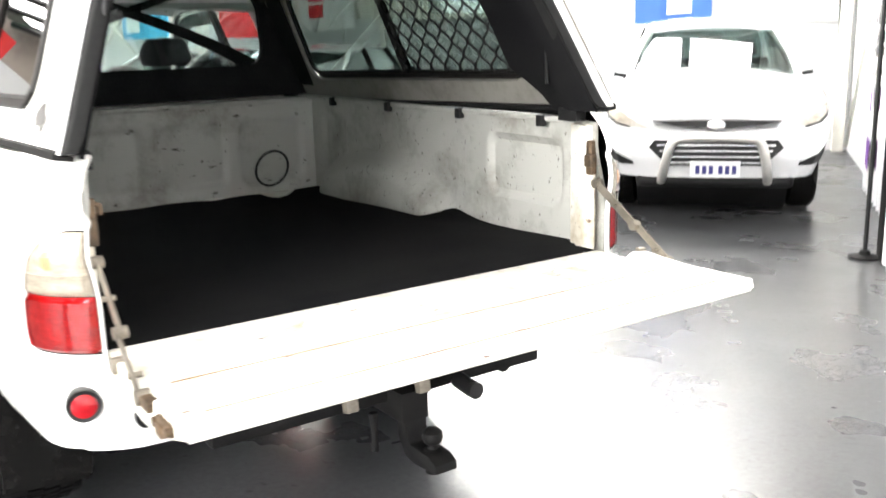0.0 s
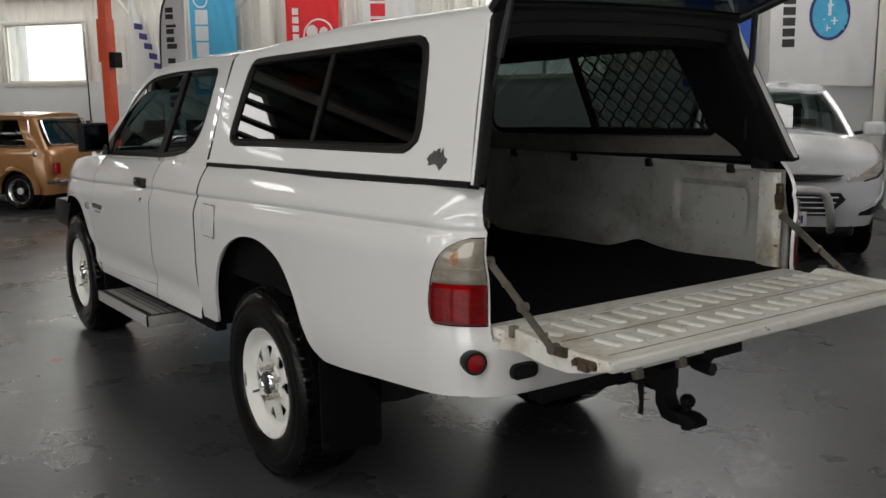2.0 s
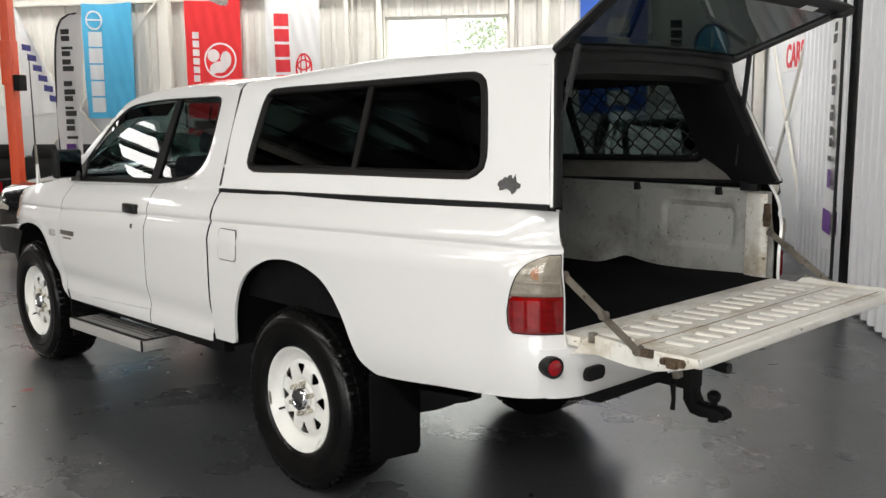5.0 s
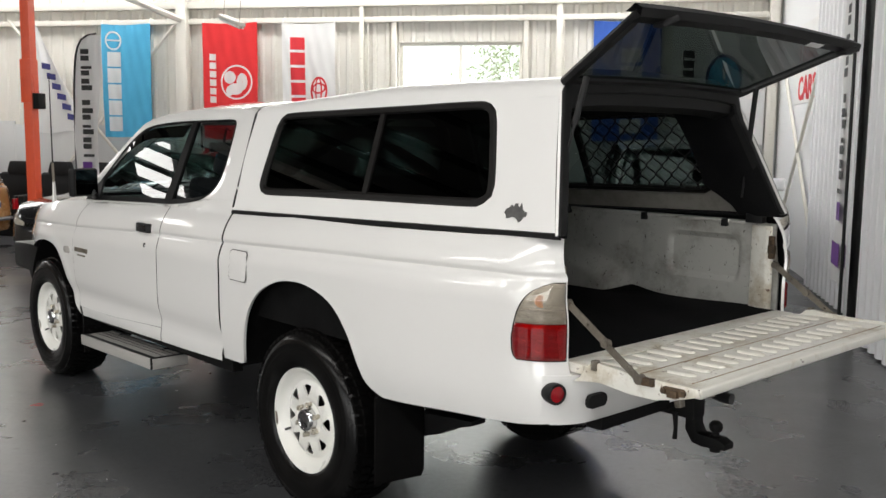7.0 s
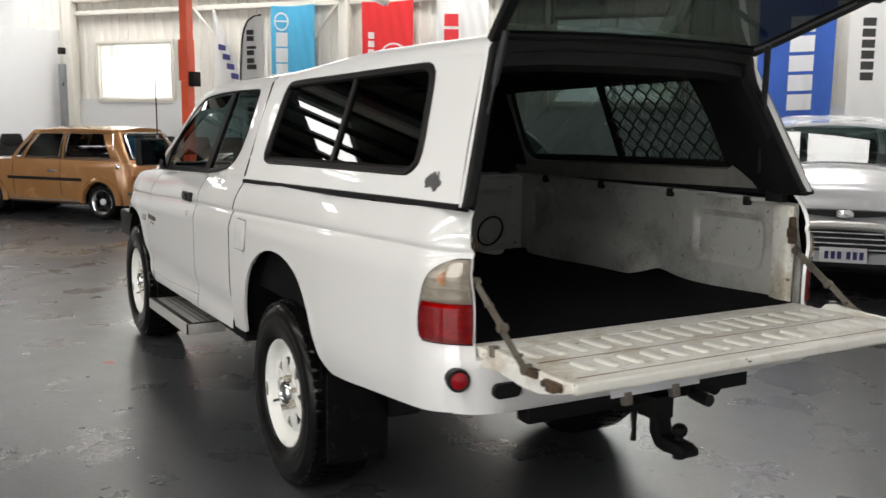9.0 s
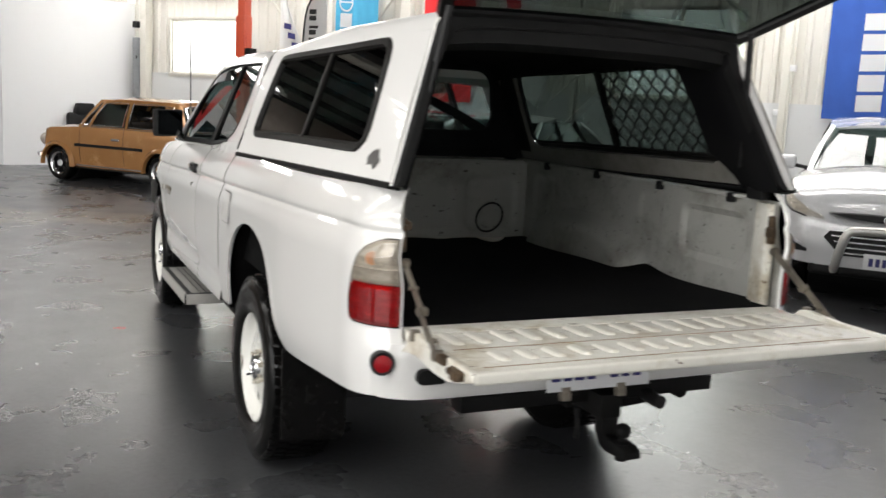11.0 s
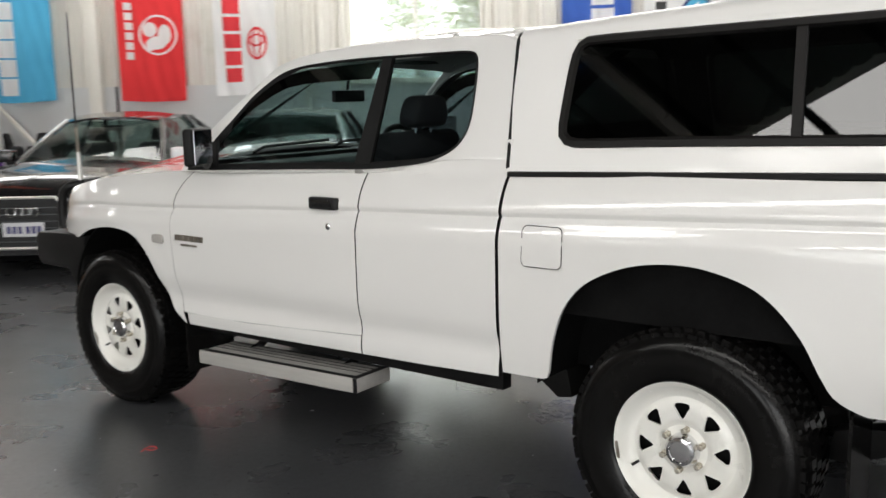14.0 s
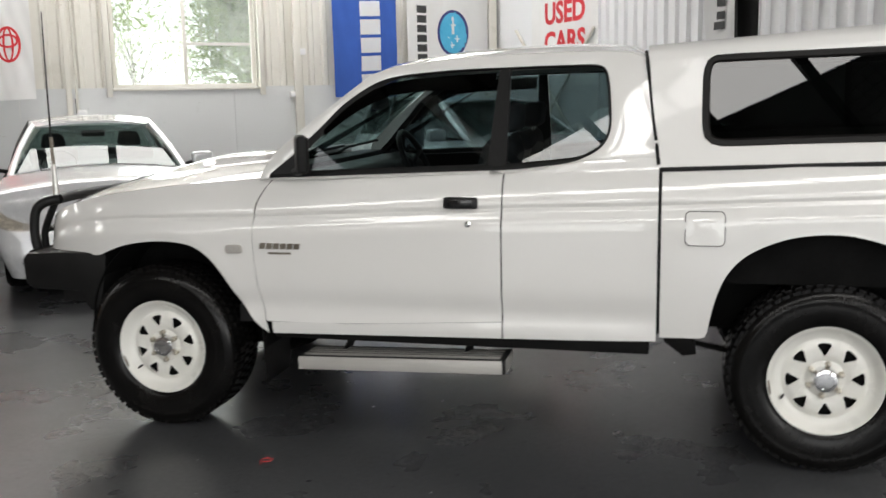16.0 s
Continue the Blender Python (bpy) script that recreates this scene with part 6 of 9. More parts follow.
for a, b, mdl in (((-0.585, -1.29, 1.805), (-0.620, -1.235, 1.52), 0.55), ((0.53, -1.27, 1.815), (0.625, -1.175, 1.36), 0.5)):
    strut = thing("gas_strut", "black gas strut holding up the canopy hatch", "gas strut", pose(*b), group="hatch struts")
    a, b = Vector(a) - Vector(b), Vector((0, 0, 0))
    c = a.lerp(b, mdl)
    part("cylinder", tube(bmesh.new(), [a, c], 0.011, 10), BLACK, strut)
    part("rod", tube(bmesh.new(), [c, b], 0.005, 8), BLACK, strut)
# small dark emblem on the canopy side: a plain jagged shape
for sx in (-1,):
    pts = [(-1.098, 1.352), (-1.104, 1.366), (-1.118, 1.372), (-1.126, 1.382), (-1.138, 1.376), (-1.142, 1.386), (-1.156, 1.388), (-1.158, 1.380), (-1.168, 1.374), (-1.172, 1.391), (-1.178, 1.382), (-1.184, 1.370), (-1.196, 1.362), (-1.208, 1.360), (-1.208, 1.345), (-1.196, 1.344), (-1.190, 1.330), (-1.178, 1.324), (-1.170, 1.332), (-1.158, 1.338), (-1.144, 1.341), (-1.128, 1.336), (-1.114, 1.334), (-1.112, 1.344)]
    bm = bmesh.new()
    bm.faces.new([bm.verts.new(c_side(-1.128 + (p[0] + 1.155) * 0.92, 1.356 + (p[1] - 1.355) * 0.95, 0.006)) for p in pts])
    part("emblem", outward(bm, lambda p: (0, p.y, p.z)), EMBLEM, canopy, "small dark grey emblem", solid=0.002)
# rubber between cab and canopy
for sx in (-1, 1):
    pts = []
    for k in range(15):
        z = 1.262 + (1.70 - 1.262) * k / 14
        pts.append((sx * (0.772 - 0.38 * (z - 1.25) - 0.002), c_front(z) + 0.003, z - 1.25))
    pts.append((pts[-1][0] * 0.95, pts[-1][1] + 0.006, 0.478))
    part("cab_seal", tube(bmesh.new(), pts, 0.008, 8), SEAL, canopy, "black rubber between cab and canopy")
# ---------------------------------------------------------------- wheels, underbody, steps, bars
def tyre_parts(holder, R, width, rim_r, lugs, deep=0.009):
    w = width / 2
    t = bmesh.new()
    lathe(t, [(-w * 0.78, rim_r - 0.012), (-w * 0.95, rim_r + 0.008), (-w * 1.00, rim_r + 0.022), (-w * 1.045, rim_r + (R - rim_r) * 0.36), (-w * 1.045, rim_r + (R - rim_r) * 0.52), (-w * 1.032, rim_r + (R - rim_r) * 0.60), (-w * 1.045, rim_r + (R - rim_r) * 0.63), (-w * 1.03, rim_r + (R - rim_r) * 0.67), (-w * 1.008, rim_r + (R - rim_r) * 0.72), (-w * 0.94, R - 0.028), (-w * 0.80, R - deep - 0.006), (-w * 0.66, R - deep), (w * 0.66, R - deep), (w * 0.80, R - deep - 0.006), (w * 0.94, R - 0.028), (w * 1.008, rim_r + (R - rim_r) * 0.72), (w * 1.045, rim_r + (R - rim_r) * 0.52), (w * 1.045, rim_r + (R - rim_r) * 0.36), (w * 1.00, rim_r + 0.022), (w * 0.95, rim_r + 0.008), (w * 0.78, rim_r - 0.012)], 64, cap=False)
    if lugs:
        part("tyre", t, RUBBER, holder, "black rubber tyre with block tread", sharp=40)
        n, t = lugs, bmesh.new()
        for k in range(n):
            a = k * math.tau / n
            for x0, x1, da, wid, r0, r1 in ((-w * 0.30, w * 0.02, 0.0, 0.62, R - deep - 0.004, R), (w * 0.05, w * 0.36, 0.5, 0.62, R - deep - 0.004, R), (-w * 0.66, -w * 0.36, 0.5, 0.66, R - deep - 0.004, R), (w * 0.40, w * 0.68, 0.0, 0.66, R - deep - 0.004, R), (-w * 0.90, -w * 0.69, 0.0 if k % 2 else 0.10, 0.76, R - 0.030, R - 0.010), (w * 0.71, w * 0.90, 0.0 if k % 2 else 0.10, 0.76, R - 0.030, R - 0.010)):
                a0 = a + da * math.tau / n
                a1 = a0 + wid * math.tau / n
                sk = 0.10 * math.tau / n * (1 if x0 < 0 else -1)
                vs = []
                for x, s in ((x0, 0), (x1, sk)):
                    for aa in (a0 + s, a1 + s):
                        for r in (r0, r1):
                            vs.append(t.verts.new((x, r * math.cos(aa), r * math.sin(aa))))
                for q in ((0, 1, 3, 2), (4, 6, 7, 5), (0, 4, 5, 1), (2, 3, 7, 6), (0, 2, 6, 4), (1, 5, 7, 3)):
                    t.faces.new([vs[i] for i in q])
        bmesh.ops.recalc_face_normals(t, faces=t.faces)
        return tagged(part("tread", t, RUBBER, holder, sharp=40), kind="stuff")
    return part("tyre", t, RUBBER, holder, "black rubber tyre", sharp=40)


def steel_wheel(m, parent):
    """An off-road wheel: white eight-hole rim, chrome hub, chunky tyre; its outer face looks to -x."""
    wh = part("wheel", lathe(bmesh.new(), [(0.03, 0.174), (-0.05, 0.174), (-0.052, 0.0)], 32), DARKSTEEL, parent, "white steel wheel with chunky black tyre", m=m)
    tyre_parts(wh, 0.394, 0.280, 0.224, 60, 0.008)
    bm = bmesh.new()
    lathe(bm, [(0.10, 0.180), (-0.03, 0.180), (-0.070, 0.186), (-0.092, 0.205), (-0.104, 0.217), (-0.112, 0.229), (-0.124, 0.232), (-0.129, 0.226), (-0.124, 0.216), (-0.112, 0.207), (-0.099, 0.196), (-0.090, 0.183), (-0.087, 0.170)], 64, cap=False)
    # disc with eight rounded triangular holes
    def dish(y, z):
        r = math.hypot(y, z)
        return -0.0865 - 0.016 * smooth(0.172, 0.140, r) + 0.010 * smooth(0.100, 0.080, r)
    n = 8
    for k in range(n):
        mid = (k + 0.5) * math.tau / n
        half = math.tau / n / 2
        shape = spline([(0.099, 0.0, 0), (0.109, 0.075, 0), (0.130, 0.150, 0), (0.143, 0.190, 0), (0.1505, 0.15, 0), (0.152, 0.0, 0), (0.1505, -0.15, 0), (0.143, -0.190, 0), (0.130, -0.150, 0), (0.109, -0.075, 0), (0.099, 0.0, 0)], 25)[:-1]
        border = [(0.078, 0), (0.078, 0.5 * half), (0.078, half), (0.092, half), (0.11, half), (0.13, half), (0.15, half), (0.165, half), (0.172, half), (0.172, half * 0.75), (0.172, half * 0.5), (0.172, half * 0.25)]
        border += [(0.172, 0)] + [(r, -a) for r, a in border[:0:-1]]
        hole = [(p.x * math.cos(mid + p.y), p.x * math.sin(mid + p.y)) for p in shape]
        out = [(r * math.cos(mid + a), r * math.sin(mid + a)) for r, a in border]
        rows = []
        for f in (0.0, 0.3, 0.6, 0.85, 1.0):
            pts = [(a[0] + (b[0] - a[0]) * f, a[1] + (b[1] - a[1]) * f) for a, b in zip(out, hole)]
            rows.append([(dish(*p), *p) for p in pts])
        rows.append([(dish(*p) + 0.007, p[0], p[1]) for p in hole])
        sheet(bm, rows, closed=True)
    lathe(bm, [(-0.0925, 0.078), (-0.095, 0.070), (-0.095, 0.03)], 40, cap=False)
    outward(bm, lambda p: (0.4, 0, 0))
    part("rim", bm, RIMWHITE, wh, "white painted eight-hole steel rim", sharp=50)
    bm = bmesh.new()
    lathe(bm, [(-0.076, 0.078), (-0.084, 0.074), (-0.086, 0.056), (-0.104, 0.054), (-0.118, 0.051), (-0.125, 0.045), (-0.127, 0.036), (-0.124, 0.034), (-0.126, 0.0)], 12 * 3)
    part("hub_cap", bm, CHROME, wh, "chrome hub cap", m=pose(-0.002, 0, 0))
    for k in range(6):
        a = (k + 0.3) * math.tau / 6
        y, z = 0.0675 * math.cos(a), 0.0675 * math.sin(a)
        bm = lathe(bmesh.new(), [(-0.080, 0.0115), (-0.106, 0.0115), (-0.112, 0.008), (-0.114, 0.0)], 6)
        part("wheel_nut", bm, BRASS, wh, m=pose(-0.012, y, z))
    part("balance_weight", boxed(-0.128, -0.118, -0.03, 0.03, -0.226, -0.214, 0.003), DULLMETAL, wh, m=pose(0, 0, 0, 60, 0, 0))
    part("valve", tube(bmesh.new(), [(-0.09, 0.12, -0.125), (-0.115, 0.128, -0.135)], 0.005, 6), BLACK, wh)
    return wh


for y in (0.0, 2.985):
    steel_wheel(pose(-0.703, y, 0.392, 8 if y else 20, 0, 0), ute)
    steel_wheel(pose(0.703, y, 0.392, 33, 0, 180), ute)

# wheel housings
def housing(y, r, top, x0, x1, low=None):
    for sx in (-1, 1):
        bm = bmesh.new()
        arc = [(y + r * math.cos(radians((3 if low else -20) + (174 if low else 220) * k / 24)), 0.50 + (top - 0.50) * math.sin(radians((3 if low else -20) + (174 if low else 220) * k / 24))) for k in range(25)]
        cap = low or top
        rows = []
        for p in arc:
            q = (p[0], min(p[1], cap))
            if low:
                rows.append([(sx * x1, *p), (sx * 0.778, *p), (sx * 0.778, *q), (sx * x0, *q)])
            else:
                rows.append([(sx * x1, *p), (sx * x0, *q)])
        sheet(bm, rows)
        bm.faces.new([bm.verts.new(row[-1]) for row in rows])
        part("wheel_housing", bm, UNDERSEAL, ute, solid=0.004)


housing(0.01, 0.51, 1.04, 0.54, 0.826, 0.775)
housing(2.90, 0.455, 0.945, 0.50, 0.815)
for sx in (-1, 1):
    part("chassis_rail", boxed(sx * 0.46 - 0.04, sx * 0.46 + 0.04, -0.95, 3.45, 0.54, 0.66, 0.01), DARKSTEEL, ute)
    bm = bmesh.new()
    prism(bm, [(-0.835, 0.255), (-0.60, 0.235), (-0.585, 0.26), (-0.585, 0.60), (-0.80, 0.625), (-0.835, 0.60)], "y", -0.505, -0.495)
    for v in bm.verts:
        v.co.x *= -sx
    bmesh.ops.recalc_face_normals(bm, faces=bm.faces)
    part("rear_mud_flap", bm, RUBBER, ute, "black rubber mud flap")
    bm = bmesh.new()
    prism(bm, [(-0.815, 0.245), (-0.54, 0.245), (-0.54, 0.56), (-0.815, 0.56)], "y", 2.455, 2.467)
    for v in bm.verts:
        v.co.x *= -sx
        v.co.y += 0.10 * (0.56 - v.co.z) * -0.3
    bmesh.ops.recalc_face_normals(bm, faces=bm.faces)
    part("front_mud_flap", bm, RUBBER, ute, "black rubber mud flap")
    bm = bmesh.new()
    for k in range(5):
        tube(bm, [(sx * 0.50, -0.62 + 0.02 * k, 0.50 - 0.008 * k), (sx * 0.50, 0.0, 0.335 + 0.008 * k), (sx * 0.50, 0.60 - 0.03 * k, 0.46 - 0.006 * k)], 0.012, 6)
    part("leaf_spring", bm, DARKSTEEL, ute)
    bm = bmesh.new()
    prism(bm, [(0.66, 0.56), (0.52, 0.52), (0.50, 0.42), (0.56, 0.41), (0.64, 0.47)], "x", sx * 0.45, sx * 0.62, 0.006)
    part("spring_hanger", bm, DARKSTEEL, ute)
bm = bmesh.new()
tube(bm, [(-0.62, 0, 0.385), (0.62, 0, 0.385)], 0.045, 12)
lathe(bm, [(-0.14, 0.05), (-0.08, 0.12), (0.0, 0.14), (0.08, 0.12), (0.14, 0.05)], 20)
for v in bm.verts[-20 * 5:]:
    v.co.z += 0.385
part("rear_axle", bm, DARKSTEEL, ute)
bm = tube(bmesh.new(), [(-0.62, 2.96, 0.385), (0.62, 2.96, 0.385)], 0.04, 12)
part("front_axle", bm, DARKSTEEL, ute)
part("fuel_tank", boxed(-0.42, 0.10, 0.9, 1.9, 0.38, 0.56, 0.04, 3), DARKSTEEL, ute)
part("gearbox", boxed(-0.16, 0.20, 1.9, 3.2, 0.36, 0.62, 0.05, 3), DARKSTEEL, ute)
part("underfloor", boxed(-0.53, 0.53, -1.30, 0.62, 0.70, 0.78), DARKSTEEL, ute)
part("exhaust", tube(bmesh.new(), [(0.3, 1.8, 0.45), (0.34, 0.6, 0.48), (0.36, 0.25, 0.62), (0.40, -0.4, 0.60), (0.44, -1.2, 0.56)], 0.028, 10), DARKSTEEL, ute)
spare = lathe(bmesh.new(), [(0.70, 0.20), (0.71, 0.27), (0.70, 0.32), (0.67, 0.34), (0.61, 0.34), (0.575, 0.32), (0.565, 0.27), (0.575, 0.20)], 40, "z", closed=True)
for v in spare.verts:
    v.co.y -= 0.86
part("spare_wheel", spare, RUBBER, ute, "spare wheel slung under the bed")
bm = bmesh.new()
box(bm, -0.56, 0.56, -0.46, 0.56, 0.745, 0.774)
box(bm, -0.735, 0.735, -1.29, -0.464, 0.735, 0.774)
part("bed_underside", bm, UNDERSEAL, ute, "dark dirty underside of the bed")
for sx in (-1, 1):
    bm = bmesh.new()
    prism(bm, [(-0.40, 0.47), (-0.52, 0.495), (-0.77, 0.52), (-0.77, 0.50), (-0.66, 0.465), (-0.60, 0.43), (-0.43, 0.37), (-0.36, 0.37)], "x", sx * 0.50, sx * 0.58, 0.006)
    part("spring_shackle", bm, DARKSTEEL, ute)
part("spare_carrier", boxed(-0.04, 0.04, -1.2, -0.5, 0.54, 0.57), DARKSTEEL, ute)

# side steps
for sx in (-1, 1):
    x0, x1 = (sx * 0.70, sx * 0.905)
    step = part("side_step", boxed(min(x0, x1) + 0.004, max(x0, x1) - 0.004, 1.31, 2.245, 0.372, 0.425, 0.008), STEPTOP, ute, "aluminium side step with black grip strips", m=pose(0, 0, 0, -1.5, 0, 0) @ pose(0, -0.01, 0.036))
    part("edge_trim", boxed(sx * 0.905 - 0.006, sx * 0.905 + 0.006, 1.30, 2.25, 0.368, 0.428, 0.006), STEPTOP, step)
    for x, w in ((0.720, 0.006), (0.758, 0.0022), (0.790, 0.0022), (0.822, 0.0022), (0.884, 0.0135)):
        part("grip_strip", boxed(sx * x - w, sx * x + w, 1.305, 2.25, 0.4242, 0.4262), BLACK, step)
    part("end_cap", boxed(min(x0, x1), max(x0, x1), 1.296, 1.312, 0.368, 0.426, 0.006), STEPTOP, step)
    part("end_strip", boxed(min(x0, x1) + 0.004, max(x0, x1) - 0.004, 1.298, 1.326, 0.4256, 0.4285, 0.001), BLACK, step)
    part("corner_strip", boxed(sx * 0.908 - 0.003, sx * 0.908 + 0.003, 1.294, 1.312, 0.370, 0.428, 0.001), BLACK, step)
    for y in (1.5, 2.08):
        part("bracket", tube(bmesh.new(), [(sx * 0.52, y, 0.52), (sx * 0.70, y, 0.42), (sx * 0.85, y, 0.385)], 0.018, 8), DARKSTEEL, step)
    # near-black bar added below the sill to stand in for shade
    part("rocker_shade_bar", boxed(sx * 0.74 - 0.03, sx * 0.74 + 0.03, 0.70, 2.42, 0.45, 0.52, 0.01), DARKSTEEL, ute)

# tow bar
tow = part("tow_bar", boxed(-0.50, 0.458, -1.33, -1.26, 0.603, 0.655, 0.008), DARKSTEEL, ute, "black steel tow bar with ball hitch")
part("receiver", boxed(-0.04, 0.04, -1.40, -1.05, 0.565, 0.645, 0.008), DARKSTEEL, tow)
bm = bmesh.new()
prism(bm, [(-1.36, 0.64), (-1.395, 0.64), (-1.40, 0.545), (-1.415, 0.515), (-1.50, 0.512), (-1.53, 0.498), (-1.53, 0.475), (-1.43, 0.468), (-1.39, 0.475), (-1.36, 0.52)], "x", -0.032, 0.032, 0.006)
bmesh.ops.translate(bm, vec=(0, 0, 0.002), verts=bm.verts)
part("tongue", bm, DARKSTEEL, tow)
bm = lathe(bmesh.new(), [(0.452, 0.0), (0.455, 0.02), (0.468, 0.02), (0.470, 0.014), (0.50, 0.014), (0.512, 0.026), (0.518, 0.014), (0.528, 0.014), (0.535, 0.022), (0.548, 0.026), (0.560, 0.024), (0.570, 0.014), (0.573, 0.0)], 24, "z")
bmesh.ops.translate(bm, vec=(0, -1.472, 0.002), verts=bm.verts)
part("tow_ball", bm, DARKSTEEL, tow)
part("socket", tube(bmesh.new(), [(0.16, -1.36, 0.625), (0.16, -1.42, 0.618), (0.16, -1.44, 0.618)], 0.022, 12), BLACK, tow)
part("shackle_pin", tube(bmesh.new(), [(-0.10, -1.36, 0.60), (-0.10, -1.365, 0.54), (-0.10, -1.362, 0.50)], [0.012, 0.008, 0.010], 8), DARKSTEEL, tow)
plate = thing("number_plate", "white number plate with blue marks below the tailgate", "number plate", pose(-0.087, -1.45, 0.69, -12, 0, 0))
part("plate", boxed(-0.186, 0.186, -0.002, 0.002, 0.0, 0.13, 0.0015), PLATEW, plate)
for k, w in enumerate((0.03, 0.028, 0.034, 0.03, 0.0, 0.03, 0.03, 0.03)):
    if w:
        x = -0.155 + k * 0.042
        part("plate_bar", boxed(x - w / 2, x + w / 2, -0.0045, -0.003, 0.03, 0.105, 0.001), INKBLUE, plate)
for x in (-0.12, 0.08):
    part("plate_bracket", boxed(x - 0.016, x + 0.016, -0.005, 0.02, -0.030, 0.012, 0.004), DULLMETAL, plate)

# steel front bumper, bull bar, whip aerial
bar = part("bull_bar", boxed(-0.64, 0.64, 3.50, 3.85, 0.645, 0.815, 0.03, 3), DARKSTEEL, ute, "black steel bull bar")
for sx in (-1, 1):
    bm = bmesh.new()
    prism(bm, [(3.275, 0.838), (3.50, 0.837), (3.725, 0.828), (3.748, 0.795), (3.742, 0.675), (3.70, 0.648), (3.45, 0.645), (3.385, 0.55), (3.335, 0.545), (3.315, 0.62), (3.285, 0.74)], "x", sx * 0.56, sx * 0.80, 0.014)
    part("bumper_wing", bm, BARBLACK, bar)
    loop = spline([(sx * 0.57, 3.822, 0.79), (sx * 0.572, 3.838, 0.86), (sx * 0.572, 3.836, 0.95), (sx * 0.568, 3.818, 1.018), (sx * 0.55, 3.778, 1.052), (sx * 0.50, 3.735, 1.064)], 26)
    part("hoop", tube(bmesh.new(), loop, 0.025, 14), BARBLACK, bar)
    part("upright", tube(bmesh.new(), spline([(sx * 0.50, 3.832, 0.79), (sx * 0.50, 3.835, 0.88), (sx * 0.50, 3.805, 0.955), (sx * 0.50, 3.758, 1.04), (sx * 0.50, 3.735, 1.062)], 18), 0.019, 12), BARBLACK, bar)
    part("lamp_rail", tube(bmesh.new(), spline([(sx * 0.50, 3.83, 0.90), (sx * 0.25, 3.845, 0.905), (0, 3.85, 0.905)], 10), 0.016, 10), BARBLACK, bar)
part("top_tube", tube(bmesh.new(), spline([(-0.50, 3.735, 1.064), (-0.3, 3.76, 1.066), (0.3, 3.76, 1.066), (0.50, 3.735, 1.064)], 20), 0.027, 14), BARBLACK, bar)
aerial = thing("whip_aerial", "tall thin black whip aerial on the bull bar", "aerial", pose(-0.50, 3.745, 1.085))
part("base", tube(bmesh.new(), [(0, 0, 0), (0, 0, 0.07), (-0.001, 0, 0.16)], [0.016, 0.014, 0.010], 10), ALLOY, aerial)
part("spring", tube(bmesh.new(), [(-0.001, 0, 0.16), (-0.004, 0.0, 0.30)], 0.009, 8), DULLMETAL, aerial)
part("whip", tube(bmesh.new(), [(-0.004, 0, 0.30), (-0.006, -0.004, 0.60), (-0.010, -0.012, 0.93)], [0.0055, 0.0045, 0.003], 6), BLACK, aerial)
roof_aerial = thing("roof_aerial", "thin black cab roof aerial", "aerial", pose(0.55, 1.86, 1.66))
part("rod", tube(bmesh.new(), [(0, 0, 0), (0.0, -0.12, 0.12)], 0.003, 6), BLACK, roof_aerial)
# ---------------------------------------------------------------- the other cars
def alloy_wheel(parent, m, R, width, rim_r, spokes, rim_mat):
    """A road wheel whose outer face looks to -x."""
    wh = part("wheel", lathe(bmesh.new(), [(0.02, rim_r * 0.9), (0.01, rim_r * 0.88), (0.01, 0.0)], 28), BLACK, parent, "alloy wheel with black tyre", m=m)
    tyre_parts(wh, R, width, rim_r, 0, 0.004)
    w = width / 2
    bm = bmesh.new()
    lathe(bm, [(0.0, rim_r * 0.93), (-w * 0.7, rim_r * 0.92), (-w * 0.88, rim_r * 0.97), (-w * 0.92, rim_r * 1.02), (-w * 0.84, rim_r * 1.03)], 40, cap=False)
    lathe(bm, [(-w * 0.3, rim_r * 0.28), (-w * 0.62, rim_r * 0.25), (-w * 0.68, rim_r * 0.14), (-w * 0.68, 0.0)], 20)
    for k in range(spokes):
        a = k * math.tau / spokes
        d, t = Vector((0, math.cos(a), math.sin(a))), Vector((0, -math.sin(a), math.cos(a)))
        x0 = Vector((-w * 0.6, 0, 0))
        for s0, s1 in ((-1, -0.2), (0.2, 1)) if spokes <= 5 else ((-0.7, 0.7),):
            q = [x0 + d * rim_r * 0.18 + t * rim_r * 0.10 * s0, x0 + d * rim_r * 0.18 + t * rim_r * 0.10 * s1, x0 + d * rim_r * 0.95 + t * rim_r * 0.17 * s1, x0 + d * rim_r * 0.95 + t * rim_r * 0.17 * s0]
            top = [bm.verts.new(p) for p in q]
            low = [bm.verts.new(p + Vector((0.018, 0, 0))) for p in q]
            bm.faces.new(top)
            for i in range(4):
                bm.faces.new((top[i], low[i], low[(i + 1) % 4], top[(i + 1) % 4]))
    bmesh.ops.recalc_face_normals(bm, faces=bm.faces)
    part("rim", bm, rim_mat, wh, "spoked metal rim", sharp=40)
    return wh


